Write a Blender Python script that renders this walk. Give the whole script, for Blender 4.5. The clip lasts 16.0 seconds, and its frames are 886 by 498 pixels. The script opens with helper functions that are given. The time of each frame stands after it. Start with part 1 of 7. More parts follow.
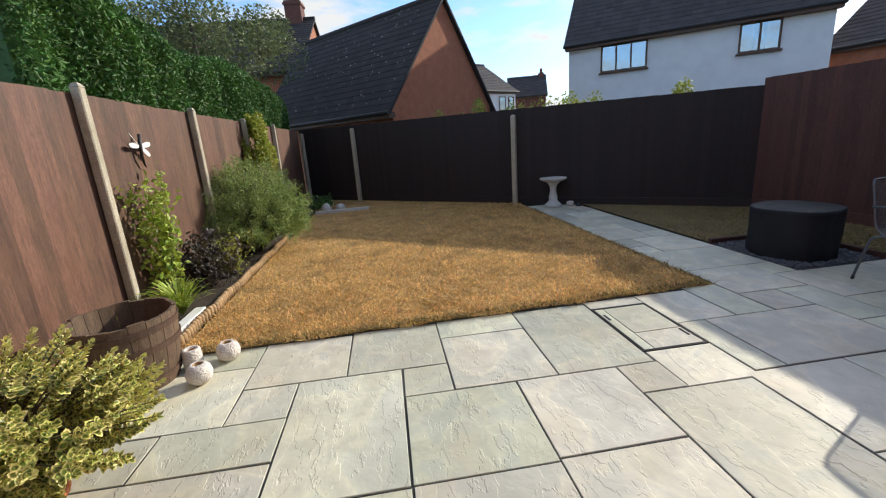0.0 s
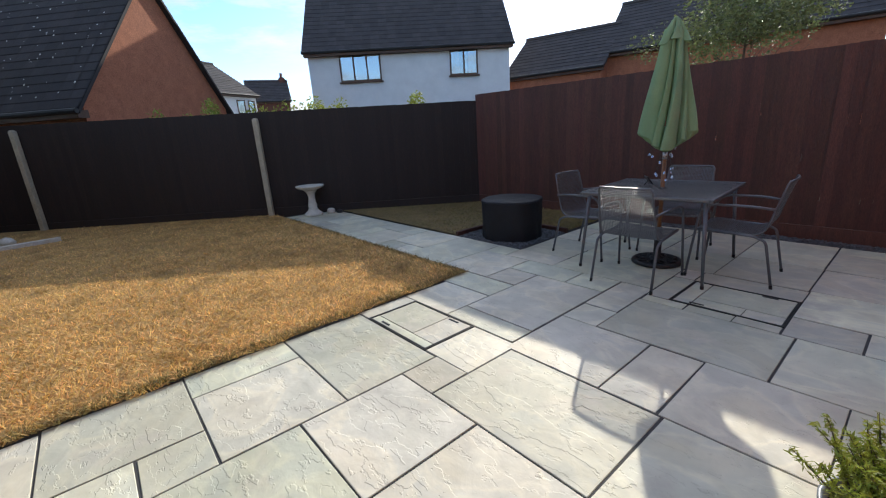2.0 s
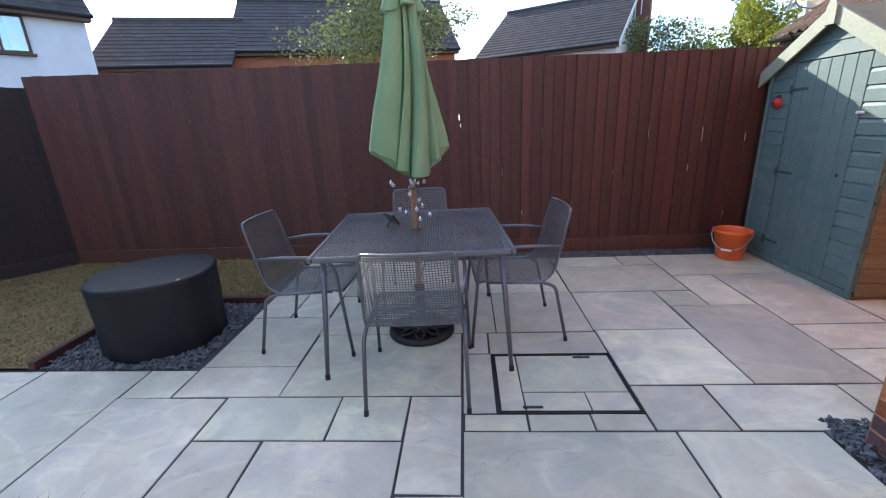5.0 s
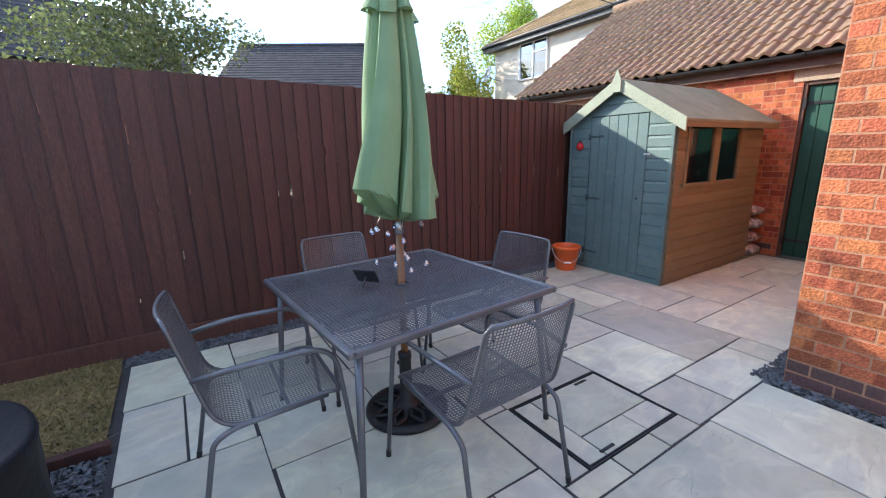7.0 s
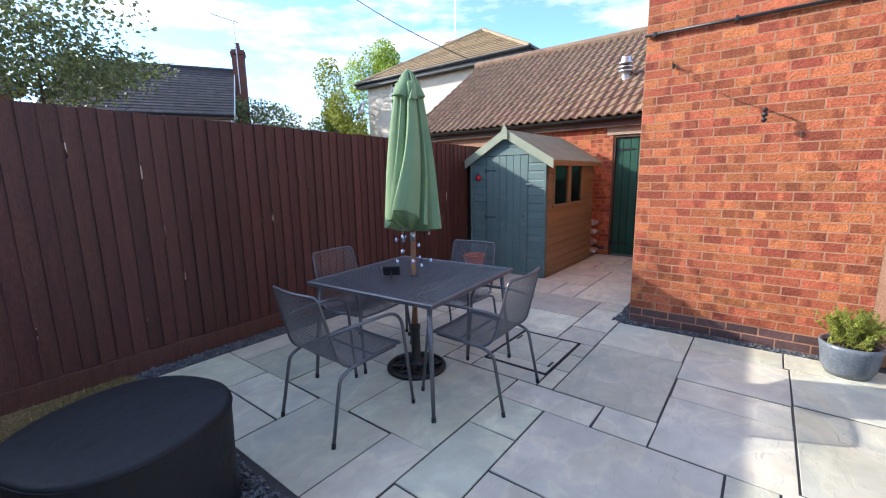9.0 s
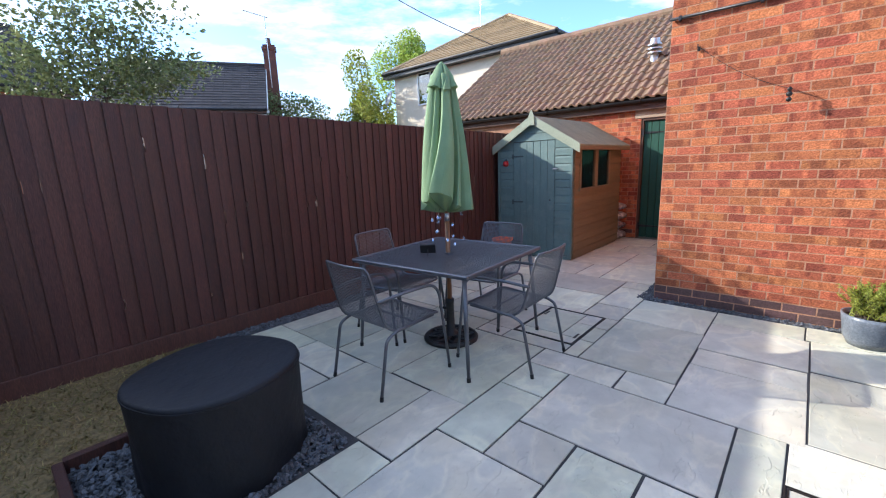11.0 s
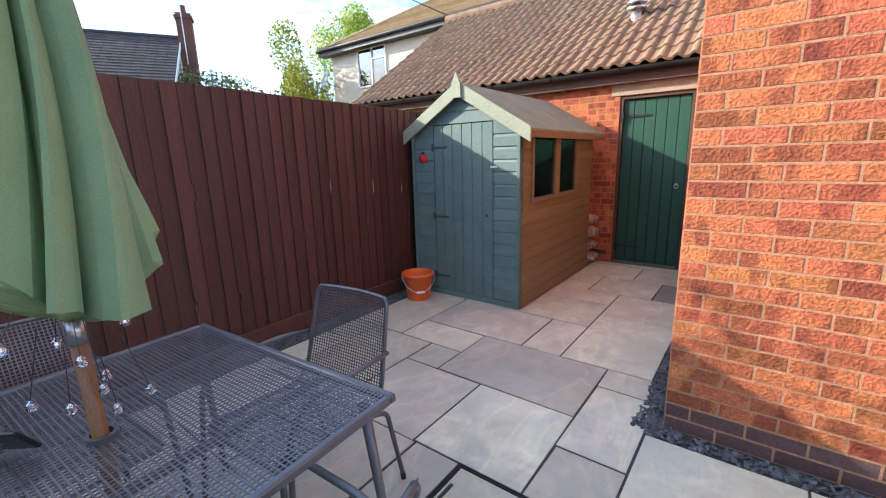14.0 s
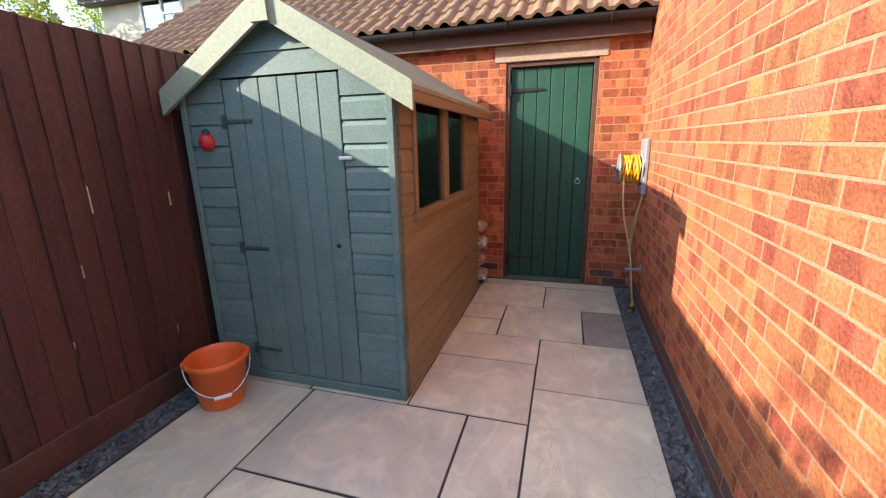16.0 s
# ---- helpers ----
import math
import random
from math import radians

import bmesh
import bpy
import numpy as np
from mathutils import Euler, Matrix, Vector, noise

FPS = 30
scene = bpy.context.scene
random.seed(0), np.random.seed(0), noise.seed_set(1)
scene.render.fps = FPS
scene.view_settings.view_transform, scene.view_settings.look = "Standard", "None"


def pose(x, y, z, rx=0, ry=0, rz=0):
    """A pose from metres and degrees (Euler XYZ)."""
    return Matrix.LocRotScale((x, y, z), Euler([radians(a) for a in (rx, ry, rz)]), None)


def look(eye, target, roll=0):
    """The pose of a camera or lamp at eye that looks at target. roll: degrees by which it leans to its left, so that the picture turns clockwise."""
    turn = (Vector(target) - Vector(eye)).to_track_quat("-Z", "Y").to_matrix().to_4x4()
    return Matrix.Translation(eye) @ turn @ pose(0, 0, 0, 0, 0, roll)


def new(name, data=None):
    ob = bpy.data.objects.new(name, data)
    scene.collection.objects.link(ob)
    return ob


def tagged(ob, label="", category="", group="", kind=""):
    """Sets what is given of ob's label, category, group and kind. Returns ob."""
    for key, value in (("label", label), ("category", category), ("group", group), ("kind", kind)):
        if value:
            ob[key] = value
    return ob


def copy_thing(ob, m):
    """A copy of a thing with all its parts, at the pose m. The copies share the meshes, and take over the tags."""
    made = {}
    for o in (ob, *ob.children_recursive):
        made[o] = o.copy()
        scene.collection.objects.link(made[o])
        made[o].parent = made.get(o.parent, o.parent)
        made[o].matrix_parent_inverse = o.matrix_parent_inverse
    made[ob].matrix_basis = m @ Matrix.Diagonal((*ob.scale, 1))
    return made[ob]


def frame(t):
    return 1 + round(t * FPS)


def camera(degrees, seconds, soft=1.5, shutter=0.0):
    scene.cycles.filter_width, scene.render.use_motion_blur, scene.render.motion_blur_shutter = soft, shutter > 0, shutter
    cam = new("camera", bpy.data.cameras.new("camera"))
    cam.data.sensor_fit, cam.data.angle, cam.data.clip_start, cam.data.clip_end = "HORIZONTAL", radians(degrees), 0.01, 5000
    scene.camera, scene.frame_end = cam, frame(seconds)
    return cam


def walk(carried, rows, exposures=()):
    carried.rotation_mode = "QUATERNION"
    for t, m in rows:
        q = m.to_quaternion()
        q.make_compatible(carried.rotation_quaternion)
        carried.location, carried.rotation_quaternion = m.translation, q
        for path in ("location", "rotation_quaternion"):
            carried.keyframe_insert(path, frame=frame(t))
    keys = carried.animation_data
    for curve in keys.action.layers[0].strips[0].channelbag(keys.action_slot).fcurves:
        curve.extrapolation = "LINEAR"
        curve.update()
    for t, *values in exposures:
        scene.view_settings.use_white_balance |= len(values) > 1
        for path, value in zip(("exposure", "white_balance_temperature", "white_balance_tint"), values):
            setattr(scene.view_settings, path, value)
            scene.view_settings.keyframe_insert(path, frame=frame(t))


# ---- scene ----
cam = camera(94.0, 16.0, soft=1.15)
PATH = [
    (0, (0.439, 0.027, 1.382), (0.677, 1.948, 0.879), -4.1),
    (0.5, (0.414, 0.189, 1.352), (0.855, 2.075, 0.853), -4.2),
    (1, (0.447, 0.236, 1.355), (1.162, 2.031, 0.839), -4.5),
    (1.5, (0.476, 0.23, 1.377), (1.471, 1.879, 0.839), -4.1),
    (2, (0.541, 0.266, 1.349), (1.77, 1.748, 0.806), -3.7),
    (2.5, (0.611, 0.338, 1.352), (2.025, 1.643, 0.806), -3.2),
    (3, (0.847, 0.507, 1.334), (2.412, 1.625, 0.788), -2.8),
    (3.5, (1.121, 0.725, 1.359), (2.818, 1.633, 0.814), -2.6),
    (4, (1.419, 0.993, 1.347), (3.223, 1.666, 0.804), -2.7),
    (4.5, (1.725, 1.248, 1.362), (3.598, 1.665, 0.798), -2.9),
    (4.7, (1.851, 1.369, 1.38), (3.742, 1.67, 0.8), -2.8),
    (7, (2.775, 2.796, 1.382), (4.413, 1.746, 0.92), -1.2),
    (7.5, (2.782, 3.115, 1.408), (4.257, 1.828, 0.999), -0.6),
    (8.5, (2.668, 3.835, 1.448), (3.883, 2.284, 1.104), -1.0),
    (10.8, (2.409, 4.396, 1.43), (3.69, 2.912, 1.033), -1.7),
    (11, (2.455, 4.337, 1.421), (3.762, 2.876, 1.022), -2.2),
    (11.5, (2.63, 4.194, 1.425), (3.966, 2.767, 1.001), -2.3),
    (12, (2.806, 3.896, 1.409), (4.122, 2.452, 0.979), -2.3),
    (12.5, (2.891, 3.452, 1.408), (4.16, 1.966, 0.978), -3.0),
    (13, (3.025, 2.999, 1.38), (4.245, 1.476, 0.946), -2.8),
    (13.5, (3.181, 2.543, 1.397), (4.377, 0.998, 0.969), -2.1),
    (14, (3.288, 2.092, 1.414), (4.476, 0.543, 0.977), -1.6),
    (14.5, (3.41, 1.68, 1.372), (4.584, 0.121, 0.936), -1.3),
    (15, (3.617, 1.307, 1.386), (4.691, -0.318, 0.93), -1.1),
    (15.2, (3.726, 1.164, 1.348), (4.724, -0.509, 0.896), -0.8),
    (15.5, (3.864, 0.954, 1.378), (4.756, -0.771, 0.901), -1.3),
    (15.6, (3.911, 0.881, 1.391), (4.751, -0.867, 0.904), -0.8),
    (16, (4.172, 0.642, 1.372), (4.729, -1.213, 0.874), -1.2),
]
walk(cam, [(t, look(eye, target, roll)) for t, eye, target, roll in PATH],
     exposures=[(0, 1.0, 6850, 7), (1.5, 1.06, 6750, 7), (3, 1.14, 6550, 8), (3.5, 1.24, 6450, 9), (4.5, 1.92, 6450, 9), (7, 2.12, 6450, 8), (8, 1.9, 6300, 9), (8.5, 1.74, 6250, 10), (11, 1.7, 6150, 10), (13, 1.92, 6550, 9), (16, 2.12, 7050, 8)])

# ---------------------------------------------------------------- light
SUN_AZ, SUN_EL = 26.5, 25.0
world = bpy.data.worlds.new("world")
scene.world = world
world.use_nodes = True
wn, wl = world.node_tree.nodes, world.node_tree.links
wn.clear()
w_out, w_bg = wn.new("ShaderNodeOutputWorld"), wn.new("ShaderNodeBackground")
sky = wn.new("ShaderNodeTexSky")
sky.sky_type, sky.sun_disc = "NISHITA", False
sky.sun_elevation, sky.sun_rotation = radians(SUN_EL), radians(90 - SUN_AZ)
sky.air_density, sky.dust_density, sky.ozone_density = 0.8, 0.1, 4.0
w_co, w_map = wn.new("ShaderNodeTexCoord"), wn.new("ShaderNodeMapping")
w_map.inputs["Scale"].default_value = (1.9, 1.9, 6.5)
w_no, w_ramp, w_mix = wn.new("ShaderNodeTexNoise"), wn.new("ShaderNodeValToRGB"), wn.new("ShaderNodeMix")
w_no.inputs["Scale"].default_value, w_no.inputs["Detail"].default_value, w_no.inputs["Roughness"].default_value = 1.7, 9, 0.62
w_ramp.color_ramp.elements[0].position, w_ramp.color_ramp.elements[1].position = 0.47, 0.62
w_mix.data_type = "RGBA"
w_mix.inputs[7].default_value = (2.9, 3.0, 3.2, 1)
wl.new(w_co.outputs["Generated"], w_map.inputs[0])
wl.new(w_map.outputs[0], w_no.inputs["Vector"])
wl.new(w_no.outputs[0], w_ramp.inputs[0])
wl.new(w_ramp.outputs[0], w_mix.inputs[0])
wl.new(sky.outputs[0], w_mix.inputs[6])
# thin bright cloud round the sun
w_dot, w_max, w_pow, w_veil, w_add = wn.new("ShaderNodeVectorMath"), wn.new("ShaderNodeMath"), wn.new("ShaderNodeMath"), wn.new("ShaderNodeVectorMath"), wn.new("ShaderNodeVectorMath")
w_dot.operation, w_max.operation, w_pow.operation, w_veil.operation, w_add.operation = "DOT_PRODUCT", "MAXIMUM", "POWER", "SCALE", "ADD"
w_dot.inputs[1].default_value = (math.cos(radians(SUN_AZ)) * math.cos(radians(SUN_EL)), math.sin(radians(SUN_AZ)) * math.cos(radians(SUN_EL)), math.sin(radians(SUN_EL)))
w_max.inputs[1].default_value, w_pow.inputs[1].default_value = 0.0, 14.0
w_veil.inputs[0].default_value = (7.0, 6.7, 6.2)
wl.new(w_co.outputs["Generated"], w_dot.inputs[0]), wl.new(w_dot.outputs["Value"], w_max.inputs[0]), wl.new(w_max.outputs[0], w_pow.inputs[0])
wl.new(w_pow.outputs[0], w_veil.inputs["Scale"]), wl.new(w_mix.outputs[2], w_add.inputs[0]), wl.new(w_veil.outputs[0], w_add.inputs[1])
wl.new(w_add.outputs[0], w_bg.inputs[0])
w_bg.inputs[1].default_value = 0.15
wl.new(w_bg.outputs[0], w_out.inputs[0])
sun = new("sun", bpy.data.lights.new("sun", "SUN"))
sun.data.energy, sun.data.angle, sun.data.color = 2.4, radians(0.55), (1.0, 0.93, 0.82)
sun.matrix_world = look((0, 0, 30), (-math.cos(radians(SUN_AZ)) * math.cos(radians(SUN_EL)), -math.sin(radians(SUN_AZ)) * math.cos(radians(SUN_EL)), 30 - math.sin(radians(SUN_EL))))


# ---------------------------------------------------------------- materials
def mat(name, a, b=None, scale=3.0, rough=0.7, bump=0.2, fine=60.0, metal=0.0, vary=0.0, island=0.0, stretch=(1, 1, 1), hue=0.0, stain=None, stain_scale=0.8, fine_mix=0.25, spec=0.5, dist=0.004, trans=0.0, warp=0.0):
    """A two-scale noise surface: colours a to b in broad clouds, a finer grain over it, a bump, and a shift from piece to piece."""
    m = bpy.data.materials.new(name)
    m.use_nodes = True
    n, l = m.node_tree.nodes, m.node_tree.links
    p = n["Principled BSDF"]
    geo, mp = n.new("ShaderNodeNewGeometry"), n.new("ShaderNodeMapping")
    mp.inputs["Scale"].default_value = stretch
    l.new(geo.outputs["Position"], mp.inputs[0])
    big, small = n.new("ShaderNodeTexNoise"), n.new("ShaderNodeTexNoise")
    big.inputs["Scale"].default_value, big.inputs["Detail"].default_value, big.inputs["Roughness"].default_value = scale, 5, 0.6
    small.inputs["Scale"].default_value, small.inputs["Detail"].default_value = fine, 4
    l.new(mp.outputs[0], big.inputs["Vector"]), l.new(mp.outputs[0], small.inputs["Vector"])
    small.inputs["Distortion"].default_value = big.inputs["Distortion"].default_value = warp
    ramp = n.new("ShaderNodeValToRGB")
    ramp.color_ramp.elements[0].position, ramp.color_ramp.elements[1].position = 0.32, 0.68
    ramp.color_ramp.elements[0].color, ramp.color_ramp.elements[1].color = (*a, 1), (*(b or a), 1)
    l.new(big.outputs[0], ramp.inputs[0])
    col = ramp.outputs[0]
    grain = n.new("ShaderNodeMapRange")
    for i, v in enumerate((0.3, 0.7, 1 - fine_mix, 1 + fine_mix)):
        grain.inputs[i + 1].default_value = v
    l.new(small.outputs[0], grain.inputs[0])
    hs = n.new("ShaderNodeHueSaturation")
    l.new(col, hs.inputs["Color"]), l.new(grain.outputs[0], hs.inputs["Value"])
    col = hs.outputs[0]
    for amount, source in ((vary, "object"), (island, "island")):
        if amount:
            src = n.new("ShaderNodeObjectInfo").outputs["Random"] if source == "object" else geo.outputs["Random Per Island"]
            wn1, h2, rg, rh = n.new("ShaderNodeTexWhiteNoise"), n.new("ShaderNodeHueSaturation"), n.new("ShaderNodeMapRange"), n.new("ShaderNodeMapRange")
            wn1.noise_dimensions = "1D"
            l.new(src, wn1.inputs["W"])
            rg.inputs[3].default_value, rg.inputs[4].default_value = 1 - amount, 1 + amount
            rh.inputs[3].default_value, rh.inputs[4].default_value = 0.5 - hue, 0.5 + hue
            l.new(src, rg.inputs[0]), l.new(wn1.outputs[0], rh.inputs[0])
            l.new(col, h2.inputs["Color"]), l.new(rg.outputs[0], h2.inputs["Value"]), l.new(rh.outputs[0], h2.inputs["Hue"])
            col = h2.outputs[0]
    if stain:
        sn, sr, sm = n.new("ShaderNodeTexNoise"), n.new("ShaderNodeValToRGB"), n.new("ShaderNodeMix")
        sn.inputs["Scale"].default_value, sn.inputs["Detail"].default_value, sn.inputs["Roughness"].default_value = stain_scale, 6, 0.7
        l.new(geo.outputs["Position"], sn.inputs["Vector"])
        sr.color_ramp.elements[0].position, sr.color_ramp.elements[1].position = 0.52, 0.72
        sm.data_type = "RGBA"
        sm.inputs[7].default_value = (*stain, 1)
        l.new(sn.outputs[0], sr.inputs[0]), l.new(sr.outputs[0], sm.inputs[0]), l.new(col, sm.inputs[6])
        col = sm.outputs[2]
    l.new(col, p.inputs["Base Color"])
    rr = n.new("ShaderNodeMapRange")
    rr.inputs[3].default_value, rr.inputs[4].default_value = max(0.03, rough - 0.12), min(1, rough + 0.12)
    l.new(big.outputs[0], rr.inputs[0]), l.new(rr.outputs[0], p.inputs["Roughness"])
    p.inputs["Metallic"].default_value, p.inputs["Specular IOR Level"].default_value = metal, spec
    if bump:
        bp, ad = n.new("ShaderNodeBump"), n.new("ShaderNodeMath")
        ad.operation = "ADD"
        bp.inputs["Strength"].default_value, bp.inputs["Distance"].default_value = bump, dist
        l.new(big.outputs[0], ad.inputs[0]), l.new(small.outputs[0], ad.inputs[1])
        l.new(ad.outputs[0], bp.inputs["Height"]), l.new(bp.outputs[0], p.inputs["Normal"])
    if trans:
        tr, ms, out = n.new("ShaderNodeBsdfTranslucent"), n.new("ShaderNodeMixShader"), n["Material Output"]
        ms.inputs[0].default_value = trans
        l.new(col, tr.inputs[0]), l.new(p.outputs[0], ms.inputs[1]), l.new(tr.outputs[0], ms.inputs[2]), l.new(ms.outputs[0], out.inputs[0])
    return m


def glass(name, tint=(0.8, 0.85, 0.88), alpha=0.35, rough=0.03):
    """A thin pane: part clear, part mirror."""
    m = bpy.data.materials.new(name)
    m.use_nodes = True
    n, l = m.node_tree.nodes, m.node_tree.links
    gl, tr, ms, fr = n.new("ShaderNodeBsdfGlossy"), n.new("ShaderNodeBsdfTransparent"), n.new("ShaderNodeMixShader"), n.new("ShaderNodeFresnel")
    gl.inputs["Roughness"].default_value = rough
    gl.inputs["Color"].default_value, tr.inputs["Color"].default_value = (*tint, 1), (*tint, 1)
    ad = n.new("ShaderNodeMath")
    ad.inputs[1].default_value = alpha
    l.new(fr.outputs[0], ad.inputs[0]), l.new(ad.outputs[0], ms.inputs[0])
    l.new(tr.outputs[0], ms.inputs[1]), l.new(gl.outputs[0], ms.inputs[2]), l.new(ms.outputs[0], n["Material Output"].inputs[0])
    return m


M_STONE = mat("sandstone", (0.475, 0.47, 0.37), (0.64, 0.62, 0.50), 1.3, 0.6, 0.5, 7.0, vary=0.19, hue=0.03, fine_mix=0.08, stain=(0.52, 0.48, 0.40), stain_scale=2.2, dist=0.009, warp=0.5)


def riven(m, depth=0.009):
    """Cleft terraces: broken ledges of a few millimetres across a split stone face."""
    n, l = m.node_tree.nodes, m.node_tree.links
    geo, mp, no, rp, bp = n.new("ShaderNodeNewGeometry"), n.new("ShaderNodeMapping"), n.new("ShaderNodeTexNoise"), n.new("ShaderNodeValToRGB"), n.new("ShaderNodeBump")
    mp.inputs["Rotation"].default_value, mp.inputs["Scale"].default_value = (0, 0, 0.5), (2.6, 1.1, 1.0)
    no.inputs["Scale"].default_value, no.inputs["Detail"].default_value, no.inputs["Roughness"].default_value = 1.5, 7, 0.6
    cr = rp.color_ramp
    cr.elements[0].position, cr.elements[1].position = 0.37, 0.385
    cr.elements[1].color = (0.33, 0.33, 0.33, 1)
    for pos, v in ((0.45, 0.36), (0.455, 0.5), (0.56, 0.54), (0.57, 0.8), (0.65, 0.83), (0.655, 1.0)):
        cr.elements.new(pos).color = (v, v, v, 1)
    bp.inputs["Strength"].default_value, bp.inputs["Distance"].default_value = 0.8, depth
    l.new(geo.outputs["Position"], mp.inputs[0]), l.new(mp.outputs[0], no.inputs["Vector"]), l.new(no.outputs[0], rp.inputs[0]), l.new(rp.outputs[0], bp.inputs["Height"])
    p = n["Principled BSDF"]
    # broad pale and rusty veins, different in every stone
    vm, vn, vr, vx, wm = n.new("ShaderNodeMapping"), n.new("ShaderNodeTexNoise"), n.new("ShaderNodeValToRGB"), n.new("ShaderNodeMix"), n.new("ShaderNodeMath")
    vm.inputs["Rotation"].default_value, vm.inputs["Scale"].default_value = (0, 0, 0.9), (1.35, 0.9, 1.0)
    vn.noise_dimensions = "4D"
    vn.inputs["Scale"].default_value, vn.inputs["Detail"].default_value, vn.inputs["Distortion"].default_value = 1.7, 5, 1.1
    wm.operation = "MULTIPLY"
    wm.inputs[1].default_value = 60.0
    l.new(n.new("ShaderNodeObjectInfo").outputs["Random"], wm.inputs[0]), l.new(wm.outputs[0], vn.inputs["W"])
    l.new(geo.outputs["Position"], vm.inputs[0]), l.new(vm.outputs[0], vn.inputs["Vector"]), l.new(vn.outputs[0], vr.inputs[0])
    ve = vr.color_ramp
    ve.elements[0].position, ve.elements[1].position = 0.30, 0.70
    ve.elements[0].color, ve.elements[1].color = (0.86, 0.88, 0.91, 1), (1.05, 1.0, 0.92, 1)
    for pos, c in ((0.46, (0.95, 0.96, 0.98, 1)), (0.50, (1.10, 1.08, 1.04, 1)), (0.54, (0.97, 0.96, 0.95, 1))):
        ve.elements.new(pos).color = c
    vx.data_type, vx.blend_type = "RGBA", "MULTIPLY"
    vx.inputs[0].default_value = 1.0
    l.new(p.inputs["Base Color"].links[0].from_socket, vx.inputs[6]), l.new(vr.outputs[0], vx.inputs[7]), l.new(vx.outputs[2], p.inputs["Base Color"])
    old = p.inputs["Normal"].links[0].from_socket
    l.new(old, bp.inputs["Normal"]), l.new(bp.outputs[0], p.inputs["Normal"])


riven(M_STONE)
M_STONE_GREY = mat("dark_grey_sandstone", (0.24, 0.235, 0.205), (0.31, 0.30, 0.26), 1.6, 0.65, 0.5, 9, fine_mix=0.1, dist=0.008)
M_GROUT = mat("joint_mortar", (0.035, 0.035, 0.037), (0.06, 0.06, 0.06), 8, 0.9, 0.4, 120)


def brick_mat(name, per_island):
    """Rustic brick: orange body with sharp-edged darker fire bands, different on every brick, over a dragged gritty face."""
    m = mat(name, (0.40, 0.112, 0.047), (0.50, 0.150, 0.064), 14, 0.88, 1.0, 85, vary=0.0 if per_island else 0.22, island=0.22 if per_island else 0.0, hue=0.010, fine_mix=0.30, dist=0.008)
    n, l = m.node_tree.nodes, m.node_tree.links
    p = n["Principled BSDF"]
    col = p.inputs["Base Color"].links[0].from_socket
    geo, mp, no, rp, mx, ws = n.new("ShaderNodeNewGeometry"), n.new("ShaderNodeMapping"), n.new("ShaderNodeTexNoise"), n.new("ShaderNodeValToRGB"), n.new("ShaderNodeMix"), n.new("ShaderNodeMath")
    src = geo.outputs["Random Per Island"] if per_island else n.new("ShaderNodeObjectInfo").outputs["Random"]
    no.noise_dimensions = "4D"
    mp.inputs["Scale"].default_value = (1, 1, 0.25)
    ws.operation = "MULTIPLY"
    ws.inputs[1].default_value = 90.0
    no.inputs["Scale"].default_value, no.inputs["Detail"].default_value, no.inputs["Roughness"].default_value = 6.5, 2.5, 0.55
    l.new(geo.outputs["Position"], mp.inputs[0]), l.new(mp.outputs[0], no.inputs["Vector"]), l.new(src, ws.inputs[0]), l.new(ws.outputs[0], no.inputs["W"])
    rp.color_ramp.elements[0].position, rp.color_ramp.elements[1].position = 0.50, 0.555
    rp.color_ramp.elements[1].color = (0.85, 0.85, 0.85, 1)
    l.new(no.outputs[0], rp.inputs[0])
    mx.data_type, mx.blend_type = "RGBA", "MULTIPLY"
    mx.inputs[7].default_value = (0.56, 0.46, 0.52, 1)
    l.new(rp.outputs[0], mx.inputs[0]), l.new(col, mx.inputs[6]), l.new(mx.outputs[2], p.inputs["Base Color"])
    return m


M_BRICK, M_BRICK_J = brick_mat("red_brick", False), brick_mat("red_brick_joined", True)
M_PLINTH = mat("dark_plinth_brick", (0.085, 0.045, 0.045), (0.13, 0.07, 0.065), 8, 0.7, 0.5, 70, vary=0.2, hue=0.01)
M_MORTAR = mat("mortar", (0.37, 0.188, 0.112), (0.45, 0.24, 0.148), 9, 0.95, 0.6, 150)
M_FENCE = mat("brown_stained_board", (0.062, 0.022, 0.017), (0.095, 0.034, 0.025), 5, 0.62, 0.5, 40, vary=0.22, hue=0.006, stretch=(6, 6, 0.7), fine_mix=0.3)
# back fence boards: the shade they stand in is put into this near-black colour
M_FENCE_SHADE = mat("shade_darkened_board", (0.014, 0.010, 0.010), (0.028, 0.017, 0.015), 5, 0.75, 0.5, 40, vary=0.18, stretch=(6, 6, 0.7), fine_mix=0.3)
M_FENCE_RED = mat("red_brown_board", (0.075, 0.036, 0.025), (0.165, 0.082, 0.052), 5, 0.6, 0.8, 35, vary=0.32, hue=0.006, stretch=(6, 6, 0.7), fine_mix=0.3, stain=(0.13, 0.06, 0.035), stain_scale=3)
M_CONCRETE = mat("concrete", (0.36, 0.32, 0.24), (0.47, 0.42, 0.33), 6, 0.9, 0.5, 90)
M_STEEL = mat("grey_coated_steel", (0.12, 0.125, 0.14), (0.16, 0.165, 0.18), 9, 0.36, 0.1, 200, metal=0.5, fine_mix=0.08)
M_IRON = mat("black_cast_iron", (0.012, 0.012, 0.013), (0.03, 0.03, 0.03), 12, 0.45, 0.3, 120, metal=0.2)
M_CANVAS = mat("green_canvas", (0.235, 0.365, 0.205), (0.31, 0.45, 0.255), 4, 0.85, 0.3, 300, fine_mix=0.10, trans=0.25)
